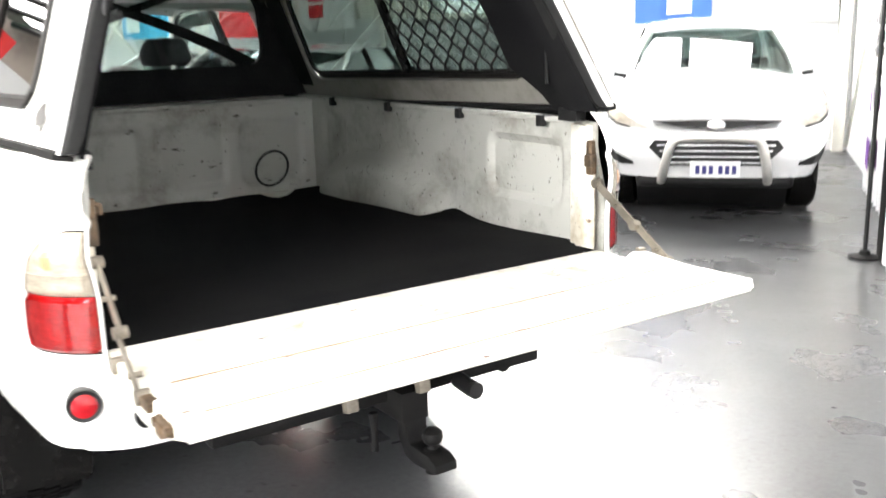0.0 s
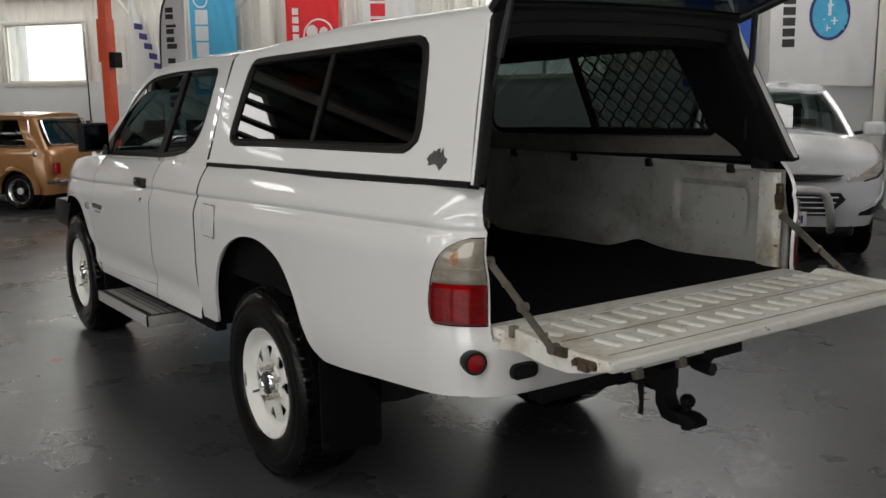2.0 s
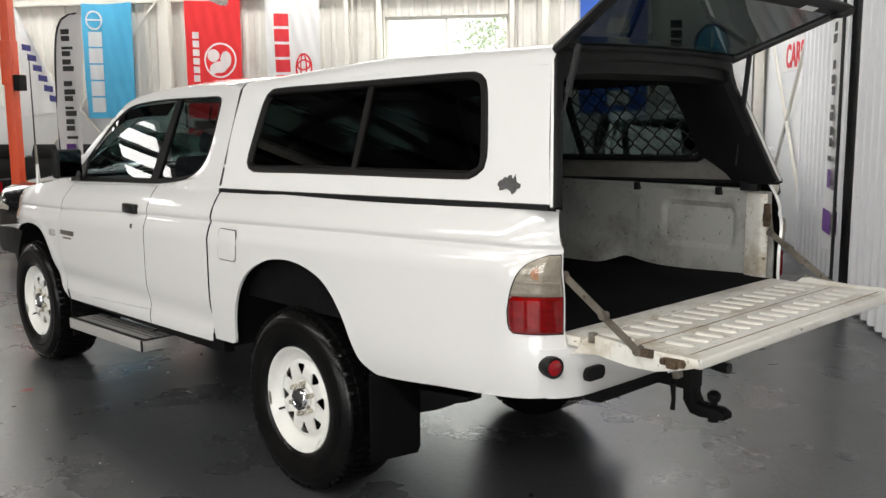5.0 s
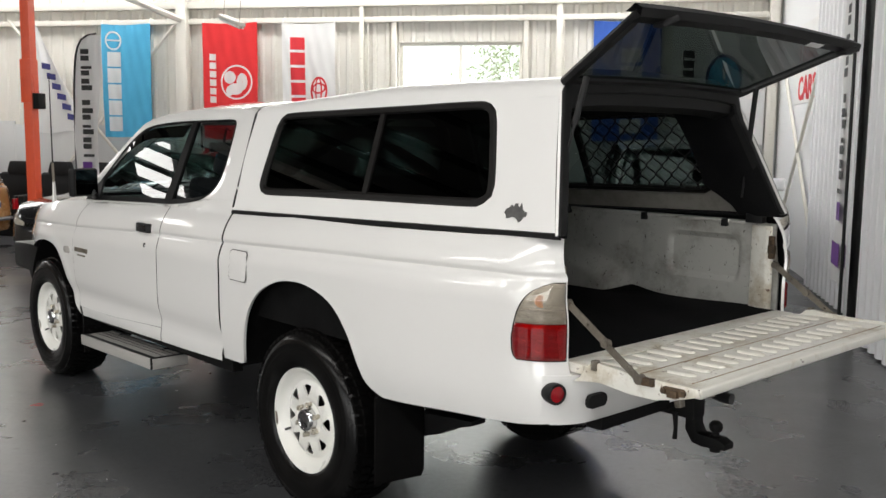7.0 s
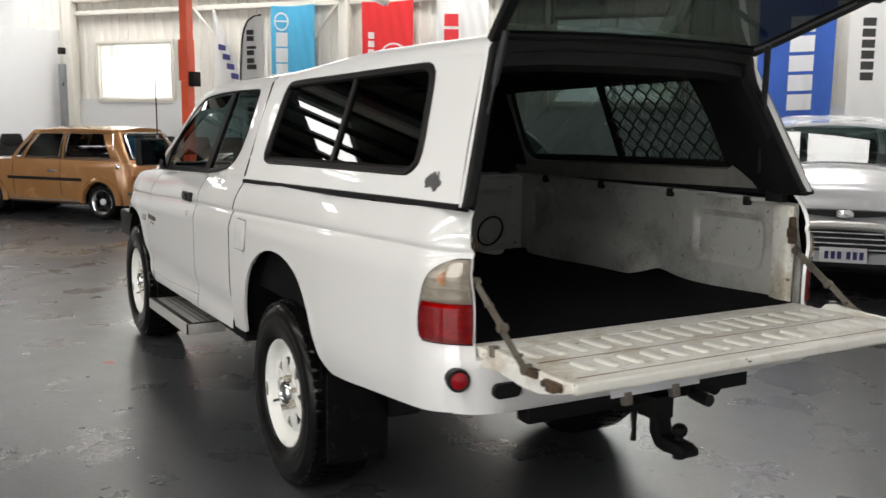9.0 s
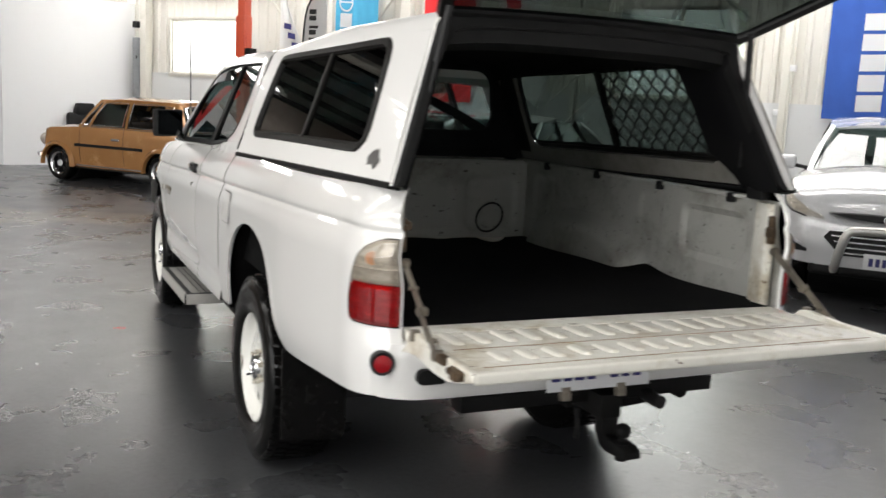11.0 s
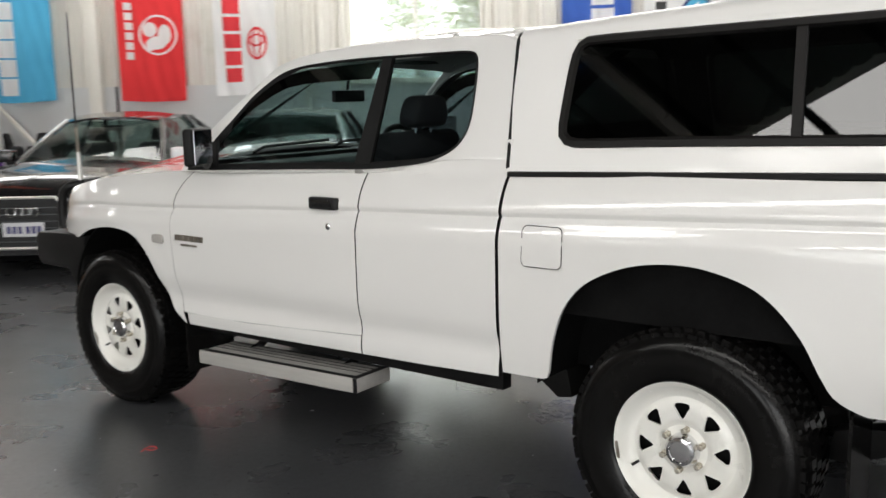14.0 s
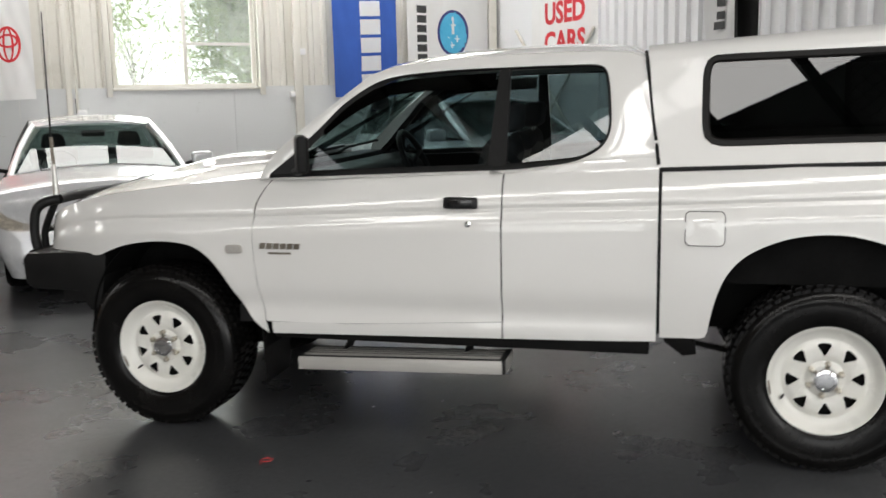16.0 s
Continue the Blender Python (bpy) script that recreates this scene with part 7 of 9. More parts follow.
def car(name, label, m, S, paint, glass=None):
    """A passenger car: y ahead from the rear axle, x across, on its wheels. S holds its measures."""
    th = thing(name, label, "car", m)
    wb, R, W, sill = S["wb"], S["R"], S["W"], S["sill"]
    nose, tail = S["nose"], S["tail"]
    ar = R + S.get("gap", 0.035)
    belt, prof, ends = S["belt"], S["prof"], S["ends"]

    def bottom_z(y):
        for c in (0.0, wb):
            if abs(y - c) < ar:
                return max(sill, R + math.sqrt(max(ar * ar - (y - c) ** 2, 0)))
        return sill if -ar < y < wb + ar else S["low"]

    tp = S.get("taper", 1.0)
    plan = []  # stations: share of the half width, y
    cr = S.get("corner", 0.30)
    for f, d in ((0.0, 0.0), (0.3, 0.002), (0.55, 0.012), (0.75, 0.035), (0.88, 0.075), (0.955, 0.14), (0.985, 0.21), (1.0, cr)):
        plan.append((f, tail + d))
    ys = []
    for c in (0.0, wb):
        arc = [c - ar - 0.001, c - ar + 0.0005] + [c - ar * math.cos(math.pi * k / 22) for k in range(1, 22)] + [c + ar - 0.0005, c + ar + 0.001]
        ys += arc
    ys += [ar + 0.05 + (wb - 2 * ar - 0.1) * k / 10 for k in range(11)]
    ys = sorted(y for y in ys if tail + cr + 0.02 < y < nose - cr * tp - 0.02)
    plan += [(1.0, y) for y in ys]
    for f, d in ((1.0, cr * tp), (0.985, 0.21 * tp), (0.955, 0.14 * tp), (0.88, 0.075 * tp), (0.75, 0.035 * tp), (0.55, 0.012 * tp), (0.3, 0.002), (0.0, 0.0)):
        plan.append((f, nose - d))
    cols, tops = [], []
    for f, y in plan:
        zb, zt = bottom_z(y), lin(belt, y)
        col = []
        for k in range(13):
            z = zb + (zt - zb) * (k / 12)
            wz = lin(prof, (z - S["low"]) / (lin(belt, wb / 2) - S["low"]))
            yy = y
            if f < 1 or y > nose - cr * tp or y < tail + cr:
                e = lin(ends, (z - S["low"]) / max(zt - S["low"], 0.1))
                yy = y - e * (1 if y > wb / 2 else -1) * (1 - 0.0 * f)
            col.append((-f * W * wz, yy, z))
        cols.append(col)
        tops.append(col[-1])
    S["cols"] = cols
    bm = bmesh.new()
    sheet(bm, cols)
    sheet(bm, [[(-p[0], p[1], p[2]) for p in col] for col in cols])
    cover = []
    for x, y, z in tops:
        crown = S["crown"] * (min(abs(x) / W, 1)) ** 0.5
        cover.append([(x * g, y, z + crown * (1 - g * g) * (1.0 if True else 0)) for g in (1, 0.96, 0.85, 0.6, 0.3, 0, -0.3, -0.6, -0.85, -0.96, -1)])
    sheet(bm, cover)
    bmesh.ops.remove_doubles(bm, verts=bm.verts, dist=0.0008)
    outward(bm, lambda p: (0, min(max(p.y, 0.2), wb - 0.2), 0.35))
    body = part("body", bm, paint, th, S.get("body_label", ""), sharp=50)
    # under the skin
    part("underbody", boxed(-W * 0.80, W * 0.80, tail + 0.25, nose - 0.25, S["low"] - 0.02, sill + 0.12), BLACK, th)
    for c in (0.0, wb):
        part("wheel_well", tube(bmesh.new(), [(-W * 0.955 + S["tw"] + 0.01, c, R + 0.02), (W * 0.955 - S["tw"] - 0.01, c, R + 0.02)], ar - 0.005, 24), BLACK, th)
    for sx, turn in ((-1, 0), (1, 180)):
        for c in (0.0, wb):
            alloy_wheel(th, pose(sx * (W * 0.955 - S["tw"] / 2), c, R, 10, 0, turn), R, S["tw"], S["rim"], S["spokes"], S.get("rim_mat", ALLOY))
    # glasshouse
    g = S["glass"]
    base = g["base"]      # (y rear, y front) at the belt, half width
    roof = g["roof"]      # (y rear, y front) at the roof, half width, height
    def loop(y0, y1, w, zf, r, bow):
        pts = []
        n = 5
        for qx, qy, a0 in ((1, 1, 0), (-1, 1, 90), (-1, -1, 180), (1, -1, 270)):
            for k in range(n + 1):
                a = radians(a0 + 90 * k / n)
                x = qx * (w - r) + r * math.cos(a)
                y = ((y1 - r) if qy > 0 else (y0 + r)) + r * math.sin(a)
                pts.append((x, y + bow * (1 - (x / w) ** 2) * (1 if qy > 0 else -0.4), zf(y)))
            # side runs
        return pts
    zb = lambda y: lin(belt, y) + 0.0
    zr = lambda y: lin(g["roofline"], y)
    b_loop = loop(base[0], base[1], base[2], lambda y: zb(y) - 0.01, 0.10, 0.10)
    r_loop = loop(roof[0], roof[1], roof[2], zr, 0.12, 0.05)
    bm = bmesh.new()
    rows = [[tuple(p + (q - p) * t + (0.02 * math.sin(math.pi * t) * (1 if i == 0 else 0) * (1 if p > 0 else -1) if i == 0 else 0) for i, (p, q) in enumerate(zip(a, b))) for a, b in zip(b_loop, r_loop)] for t in (0, 0.25, 0.5, 0.75, 1.0)]
    sheet(bm, rows, closed=True)
    pane = part("window_glass", outward(bm, lambda p: (0, (base[0] + base[1]) / 2, 0.9)), glass or CARGLASS, th, "tinted car windows")
    pane.visible_shadow = False
    # roof shell
    bm = bmesh.new()
    ny = 14
    rows = []
    for k in range(ny + 1):
        f = k / ny
        y = roof[0] - 0.02 + (roof[1] - roof[0] + 0.04) * f
        e = min(f, 1 - f) * 2
        hw = (roof[2] + 0.012) * (1 - 0.16 * (1 - min(e * 5, 1)) ** 2)
        rows.append([(hw * t, y + 0.05 * (1 - t * t) * (1 if f > 0.9 else 0) - 0.02 * (1 - t * t) * (1 if f < 0.1 else 0), zr(y) + 0.004 + 0.045 * (1 - abs(t) ** 2.5)) for t in [j / 8 - 1 for j in range(17)]])
    sheet(bm, rows)
    part("roof", outward(bm, lambda p: (0, p.y, 0.5)), paint, th, solid=0.025)
    n1 = 6
    # pillars along the glass corners and between the doors
    def along(i, r, mat, nm):
        pts = [Vector(b_loop[i]).lerp(Vector(r_loop[i]), t) + Vector((0.02 * math.sin(math.pi * t) * (1 if b_loop[i][0] > 0 else -1), 0, 0)) for t in (0, 0.25, 0.5, 0.75, 1.0)]
        part(nm, tube(bmesh.new(), pts, r, 8), mat, th)
    def on_glass(i, t):
        j = int(math.floor(i)) % 24
        f = i - math.floor(i)
        a = Vector(b_loop[j]).lerp(Vector(b_loop[(j + 1) % 24]), f)
        b = Vector(r_loop[j]).lerp(Vector(r_loop[(j + 1) % 24]), f)
        p = a.lerp(b, t)
        p.x += 0.02 * math.sin(math.pi * t) * (1 if p.x > 0 else -1)
        half = (base[1] - base[0]) / 2
        d = Vector((math.copysign(abs(p.x / base[2]) ** 5, p.x), math.copysign(abs((p.y - mid_y) / half) ** 5, p.y - mid_y), 0.0))
        return p + d.normalized() * 0.010
    mid_y = (base[0] + base[1]) / 2
    for i0, i1, t0, t1 in g.get("bands", ()):
        m = max(int((i1 - i0) * 4), 6)
        bm = bmesh.new()
        sheet(bm, [[on_glass(i0 + (i1 - i0) * k / m, t0 + (t1 - t0) * j / 6) for j in range(7)] for k in range(m + 1)])
        part("roof_pillar", outward(bm, lambda p: (0, mid_y, p.z)), paint, th, solid=0.012)
    if g.get("bands"):
        rim = [on_glass(i / 2, 1.0) + Vector((0, 0, 0.006)) for i in range(49)]
        part("roof_gutter", tube(bmesh.new(), rim, 0.011, 6, cap=False), paint, th)
    for i in (2, 9) if g.get("bands") else (2, 9, 14, 21):
        along(i, g.get("pr", 0.035) if i in (14, 21) else 0.03, paint, "pillar")
    for sx in (-1, 1):
        for yb, yr in g["bars"]:
            a, b = Vector((sx * base[2], yb, zb(yb) - 0.01)), Vector((sx * roof[2], yr, zr(yr)))
            pts = [a.lerp(b, t) + Vector((sx * 0.022 * math.sin(math.pi * t), 0, 0)) for t in (0, 0.25, 0.5, 0.75, 1)]
            part("door_pillar", tube(bmesh.new(), pts, g.get("br", 0.022), 6), g.get("bar_mat", GLOSSBLACK), th)
        # belt trim
        part("belt_trim", tube(bmesh.new(), [(sx * (base[2] + 0.006), y, zb(y) + 0.004) for y in [base[0] + 0.1 + (base[1] - base[0] - 0.2) * k / 8 for k in range(9)]], 0.010, 6), g.get("trim", BLACK), th)
    # cabin: seats, dashboard, wheel
    mid = (base[0] + base[1]) / 2
    bz = lin(belt, mid)
    part("dashboard", boxed(-base[2] + 0.05, base[2] - 0.05, base[1] - 0.55, base[1] - 0.05, bz - 0.22, bz - 0.02, 0.03), BLACK, th)
    for x in (-base[2] * 0.48, base[2] * 0.48):
        bm = bmesh.new()
        prism(bm, [(mid + 0.28, bz - 0.45), (mid + 0.02, bz + 0.08), (mid + 0.08, bz + 0.13), (mid + 0.16, bz + 0.1), (mid + 0.42, bz - 0.4)], "x", x - 0.23, x + 0.23, 0.03)
        part("seat_back", bm, SEATC, th)
        bm = boxed(x - 0.12, x + 0.12, mid - 0.02, mid + 0.07, bz + 0.14, bz + 0.29, 0.044, 4)
        for v in bm.verts:
            v.co.x = x + (v.co.x - x) * (1 - 0.25 * smooth(bz + 0.19, bz + 0.30, v.co.z))
        part("headrest", bm, SEATC, th)
    part("rear_seat", boxed(-base[2] + 0.12, base[2] - 0.12, base[0] + 0.35, base[0] + 0.55, bz - 0.4, bz + 0.08, 0.05, 3), SEATC, th)
    part("inner_mirror", boxed(-0.11, 0.11, roof[1] - 0.02, roof[1] + 0.01, zr(roof[1]) - 0.11, zr(roof[1]) - 0.045, 0.015), BLACK, th)
    bm = bmesh.new()
    tube(bm, [(0.33 + 0.17 * math.cos(a), base[1] - 0.62, bz - 0.02 + 0.17 * math.sin(a)) for a in [k / 20 * math.tau for k in range(21)]], 0.014, 6, cap=False)
    part("steering_wheel", bm, BLACK, th)
    if S.get("mirrors", True):
        for sx in (-1, 1):
            mz = lin(belt, base[1] - 0.35)
            part("door_mirror", boxed(sx * (W + 0.09) - 0.10, sx * (W + 0.09) + 0.10, base[1] - 0.42, base[1] - 0.28, mz + 0.0, mz + 0.135, 0.045, 4), paint, th, "painted door mirror")
            part("mirror_stalk", tube(bmesh.new(), [(sx * (base[2] - 0.02), base[1] - 0.35, mz + 0.01), (sx * (W + 0.03), base[1] - 0.35, mz + 0.04)], 0.02, 6), BLACK, th)
    # door seams
    for sx in (-1, 1):
        for y0, y1 in S["doors"]:
            pts = [(y0, sill + 0.06), (y0, lin(belt, y0) - 0.005)]
            for yy in (y0, y1):
                bm = bmesh.new()
                line = []
                for k in range(9):
                    z = sill + 0.07 + (lin(belt, yy) - sill - 0.075) * k / 8
                    wz = lin(prof, (z - S["low"]) / (lin(belt, wb / 2) - S["low"]))
                    line.append((sx * (W * wz + 0.0015), yy, z))
                tube(bm, line, 0.0035, 4)
                part("door_seam", bm, SEAL, th)
            z = lin(belt, y0) - 0.16
            wz = lin(prof, (z - S["low"]) / (lin(belt, wb / 2) - S["low"]))
            part("door_handle", boxed(sx * (W * wz + 0.012) - 0.014, sx * (W * wz + 0.012) + 0.014, y0 + 0.06, y0 + 0.22, z - 0.02, z + 0.02, 0.01), S.get("handle", paint), th)
    return th


def on_body(th, S, name, spans, off, material, label=""):
    """Two mirrored patches laid on the skin: spans of (column from the nose end, lower row, upper row), rows 0 to 12."""
    cols = S["cols"]
    def at(c, r):
        i, j = int(math.floor(c)), min(int(r), 11)
        f, g = c - i, r - j
        def pt(a):
            return Vector(cols[a][j]).lerp(Vector(cols[a][j + 1]), g)
        return pt(i).lerp(pt(min(i + 1, -1)), f) if f else pt(i)
    rows = []
    n = 6 * (len(spans) - 1)
    for k in range(n + 1):
        q = k / 6
        a, b = spans[min(int(q), len(spans) - 2)], spans[min(int(q), len(spans) - 2) + 1]
        f = q - min(int(q), len(spans) - 2)
        c, lo, hi = (a[m] + (b[m] - a[m]) * f for m in range(3))
        line = []
        for j in range(7):
            p = at(c, lo + (hi - lo) * j / 6)
            d = Vector((p.x, max(p.y - (S["nose"] - 0.55), 0) * 1.6, 0)).normalized()
            line.append(p + d * (off if 0 < j < 6 and 0 < k < n else 0.002))
        rows.append(line)
    bm = bmesh.new()
    sheet(bm, rows)
    outward(bm, lambda p: (0, S["nose"] - 0.7, 0.6))
    both(name, bm, material, th, label)


def plate_on(th, y, z, x=0.0, turn=0, w=0.37, h=0.125):
    p = part("number_plate", boxed(-w / 2, w / 2, -0.004, 0.004, -h / 2, h / 2, 0.002), PLATEW, th, "white number plate", m=pose(x, y, z, 0, 0, turn))
    for k in (-3, -2, -1, 0.4, 1.4, 2.4):
        part("plate_bar", boxed(k * 0.05 + 0.005, k * 0.05 + 0.037, -0.007, -0.005, -0.035, 0.03), INKBLUE, p)


# gold two-door small saloon, seen from behind its near side
GOLDCAR = dict(wb=2.10, R=0.265, W=0.70, sill=0.24, low=0.22, nose=2.56, tail=-0.58, corner=0.30, gap=0.035,
               belt=[(-0.60, 0.80), (-0.40, 0.855), (1.3, 0.86), (1.75, 0.85), (2.30, 0.815), (2.48, 0.775), (2.56, 0.71)],
               prof=[(0, 0.93), (0.35, 0.985), (0.6, 1.0), (0.85, 0.99), (1.0, 0.95)], ends=[(0, 0.03), (0.4, 0.0), (1.0, 0.05)],
               crown=0.05, tw=0.17, rim=0.172, spokes=5, rim_mat=GLOSSBLACK, mirrors=False, handle=CHROME, doors=[(0.72, 1.62)],
               glass=dict(base=(-0.42, 1.72, 0.635), roof=(-0.18, 1.34, 0.545), roofline=[(-0.3, 1.27), (0.1, 1.30), (0.9, 1.305), (1.36, 1.265)], bars=[(0.72, 0.66), (1.48, 1.19)], br=0.020, bar_mat=GOLD, trim=CHROME, pr=0.075,
                          bands=[(11.93, 16.85, 0.0, 1.0), (18.15, 23.07, 0.0, 1.0), (0.0, 23.999, 0.90, 1.0), (5.0, 24.0, 0.0, 0.08)]))
GM = BM @ pose(-8.28, 7.04, 0, 0, 0, 92.8) 
mini = car("vintage_car", "gold vintage two-door saloon with black side stripe", GM, GOLDCAR, GOLD, glazed("dim_car_glass", (0.85, 1.0, 0.95), 0.17))
for sx in (-1, 1):
    for yb0, yb1, yt0, yt1 in ((-0.24, 0.66, -0.16, 0.62), (0.78, 1.46, 0.72, 1.17), (1.50, 1.64, 1.21, 1.25)):
        pts = []
        for y, f in ((yb0, 0.10), (yb0 * 0.5 + yt0 * 0.5, 0.5), (yt0, 0.88), ((yt0 + yt1) / 2, 0.90), (yt1, 0.88), (yb1 * 0.5 + yt1 * 0.5, 0.5), (yb1, 0.10), ((yb0 + yb1) / 2, 0.08), (yb0, 0.10)):
            zz = 0.855 + (lin([(-0.3, 1.27), (0.1, 1.30), (0.9, 1.305), (1.36, 1.265)], y) - 0.855) * f
            pts.append((sx * (0.637 - 0.09 * f + 0.022 * math.sin(math.pi * f)), y, zz))
        part("window_surround", tube(bmesh.new(), pts, 0.008, 6), CHROME, mini, "thin chrome window surround")
for sx in (-1, 1):
    part("side_stripe", boxed(sx * 0.70 - 0.003, sx * 0.70 + 0.003, 0.33, 1.72, 0.555, 0.60), GLOSSBLACK, mini, "black side stripe")
    part("sill_trim", boxed(sx * 0.665 - 0.006, sx * 0.665 + 0.006, 0.32, 1.72, 0.255, 0.275), CHROME, mini)
    for c in (0.0, 2.10):
        bm = bmesh.new()
        rows = []
        for k in range(21):
            a = math.pi * (k / 20) * 1.06 - 0.09
            rows.append([(sx * (0.675), c + 0.295 * math.cos(a), 0.265 + 0.295 * math.sin(a)), (sx * 0.735, c + 0.305 * math.cos(a), 0.265 + 0.305 * math.sin(a)), (sx * 0.735, c + 0.325 * math.cos(a), 0.265 + 0.325 * math.sin(a)), (sx * 0.69, c + 0.365 * math.cos(a), 0.265 + 0.365 * math.sin(a))])
        sheet(bm, rows)
        part("wheel_flare", outward(bm, lambda p: (0, c, 0.2)), GOLD, mini, solid=0.01)
    part("tail_lamp", boxed(sx * 0.575 - 0.05, sx * 0.575 + 0.05, -0.60, -0.555, 0.50, 0.66, 0.015), REDLENS, mini, "red tail lamp")
    part("fuel_cap", lathe(bmesh.new(), [(0.0, 0.035), (0.02, 0.035), (0.03, 0.02), (0.03, 0)], 16), CHROME, mini, m=pose(sx * 0.685, -0.33, 0.78, 0, 0, 180 if sx < 0 else 0)) if sx < 0 else None
    part("headlight", lathe(bmesh.new(), [(2.46, 0.092), (2.545, 0.092), (2.56, 0.085), (2.585, 0.06), (2.593, 0.0)], 24, "y"), CLEARLENS, mini, m=pose(sx * 0.53, 0, 0.62))
for y, z in ((-0.62, 0.40), (2.60, 0.38)):
    part("bumper", tube(bmesh.new(), [(-0.70, y + (0.12 if y < 0 else -0.12), z), (-0.62, y, z), (0, y - (0.02 if y < 0 else -0.02), z), (0.62, y, z), (0.70, y + (0.12 if y < 0 else -0.12), z)], 0.032, 8), CHROME, mini, "chrome bumper")
plate_on(mini, -0.625, 0.60, 0, 0, 0.30, 0.10)
part("grille", boxed(-0.42, 0.42, 2.53, 2.57, 0.52, 0.68, 0.01), BLACK, mini)
for wheel in [o for o in mini.children if o.name.startswith("wheel") and not o.name.startswith(("wheel_well", "wheel_flare"))]:
    part("rim_dish", lathe(bmesh.new(), [(-0.030, 0.140), (-0.055, 0.146), (-0.072, 0.156), (-0.080, 0.168), (-0.084, 0.176), (-0.076, 0.180)], 40, cap=False), CHROME, wheel, "bright dished wheel lip", sharp=60)
    part("hub_cap", lathe(bmesh.new(), [(-0.050, 0.050), (-0.070, 0.045), (-0.076, 0.025), (-0.076, 0.0)], 20), SILVER, wheel)
# rear window surround and heated glass rim
for z0 in (0,):
    part("rear_window_trim", tube(bmesh.new(), [(-0.50, -0.44, 0.90), (-0.46, -0.285, 1.22), (-0.38, -0.27, 1.25), (0.38, -0.27, 1.25), (0.46, -0.285, 1.22), (0.50, -0.44, 0.90), (0.0, -0.475, 0.885), (-0.50, -0.44, 0.90)], 0.010, 6), CHROME, mini)

# silver compact four-wheel drive facing out of its bay
SUV = dict(wb=2.64, R=0.345, W=0.87, sill=0.32, low=0.36, nose=3.50, tail=-0.90, corner=0.34, taper=1.7,
           belt=[(-0.9, 1.0), (-0.5, 1.08), (2.2, 1.07), (2.55, 1.065), (2.9, 1.035), (3.2, 0.975), (3.42, 0.905), (3.50, 0.83)],
           prof=[(0, 0.90), (0.25, 0.98), (0.55, 1.0), (0.8, 0.985), (1.0, 0.90)], ends=[(0, 0.03), (0.35, 0.0), (0.7, 0.03), (1.0, 0.12)],
           crown=0.10, tw=0.22, rim=0.22, spokes=5, doors=[(0.35, 1.2), (1.22, 2.2)],
           glass=dict(base=(-0.72, 2.42, 0.74), roof=(-0.45, 1.52, 0.61), roofline=[(-0.6, 1.50), (0.0, 1.555), (0.8, 1.56), (1.45, 1.475)], bars=[(1.2, 1.1), (0.3, 0.3)], pr=0.04))
SM = BM @ pose(1.34, 8.04, 0, 0, 0, 184.5)
suv = car("silver_suv", "silver compact SUV with chrome nudge bar", SM, SUV, SILVER, DIMGLASS)
bm = bmesh.new()
prism(bm, [(-0.48, 0.800), (-0.2, 0.806), (0.2, 0.806), (0.48, 0.800), (0.32, 0.768), (0.12, 0.750), (-0.12, 0.750), (-0.32, 0.768)], "y", 3.36, 3.497)
part("upper_grille", bm, BLACK, suv, "black upper grille slot")
bm = bmesh.new()
prism(bm, [(-0.36, 0.46), (-0.50, 0.60), (-0.46, 0.655), (0.46, 0.655), (0.50, 0.60), (0.36, 0.46)], "y", 3.40, 3.512)
lower = part("lower_grille", bm, BLACK, suv, "black lower grille with bright slats")
for z in (0.62, 0.575, 0.53, 0.485):
    part("slat", boxed(-0.44 + (0.62 - z) * 0.5, 0.44 - (0.62 - z) * 0.5, 3.508, 3.522, z - 0.006, z + 0.006), CHROME, lower)
part("front_skirt", boxed(-0.60, 0.60, 3.15, 3.42, 0.27, 0.43, 0.05, 3), BLACK, suv, "black plastic lower bumper")
part("emblem", lathe(bmesh.new(), [(3.50, 0.055), (3.515, 0.055), (3.52, 0.045)], 24, "y"), CHROME, suv, m=pose(0, 0, 0.775) @ Matrix.Diagonal((1.25, 1, 0.75, 1)))
BRIGHTLAMP = grain("bright_lamp_bowl", (0.62, 0.61, 0.58), (0.80, 0.79, 0.76), 0.2, 0.35, 14, 60, metal=0.1, stretch=(1, 1, 3))
on_body(suv, SUV, "headlight", [(-9.5, 11.5, 12.0), (-8, 10.6, 12.0), (-7, 9.9, 11.9), (-6, 9.4, 11.7), (-5, 9.1, 11.2), (-4, 9.0, 10.4), (-3.2, 9.1, 9.6)], 0.014, LAMPGLASS, "clear swept headlight")
on_body(suv, SUV, "lamp_reflector", [(-9, 11.5, 11.9), (-8, 10.8, 11.9), (-7, 10.1, 11.8), (-6, 9.6, 11.6), (-5, 9.3, 11.1), (-4, 9.2, 10.3)], 0.004, BRIGHTLAMP)
on_body(suv, SUV, "headlight_edge", [(-9, 11.1, 11.4), (-8, 10.35, 10.6), (-7, 9.65, 9.9), (-6, 9.15, 9.4), (-5, 8.85, 9.1), (-4, 8.75, 9.0)], 0.016, BLACK)
on_body(suv, SUV, "fog_recess", [(-8, 4.8, 6.0), (-7, 2.6, 5.8), (-6, 2.0, 5.0), (-5, 2.0, 4.0), (-4, 2.2, 3.0)], 0.006, BLACK, "black fog lamp recess")
on_body(suv, SUV, "fog_trim", [(-8, 5.9, 6.5), (-7, 5.6, 6.3), (-6, 4.8, 5.6), (-5, 3.8, 4.6), (-4, 2.8, 3.5)], 0.016, SILVER)
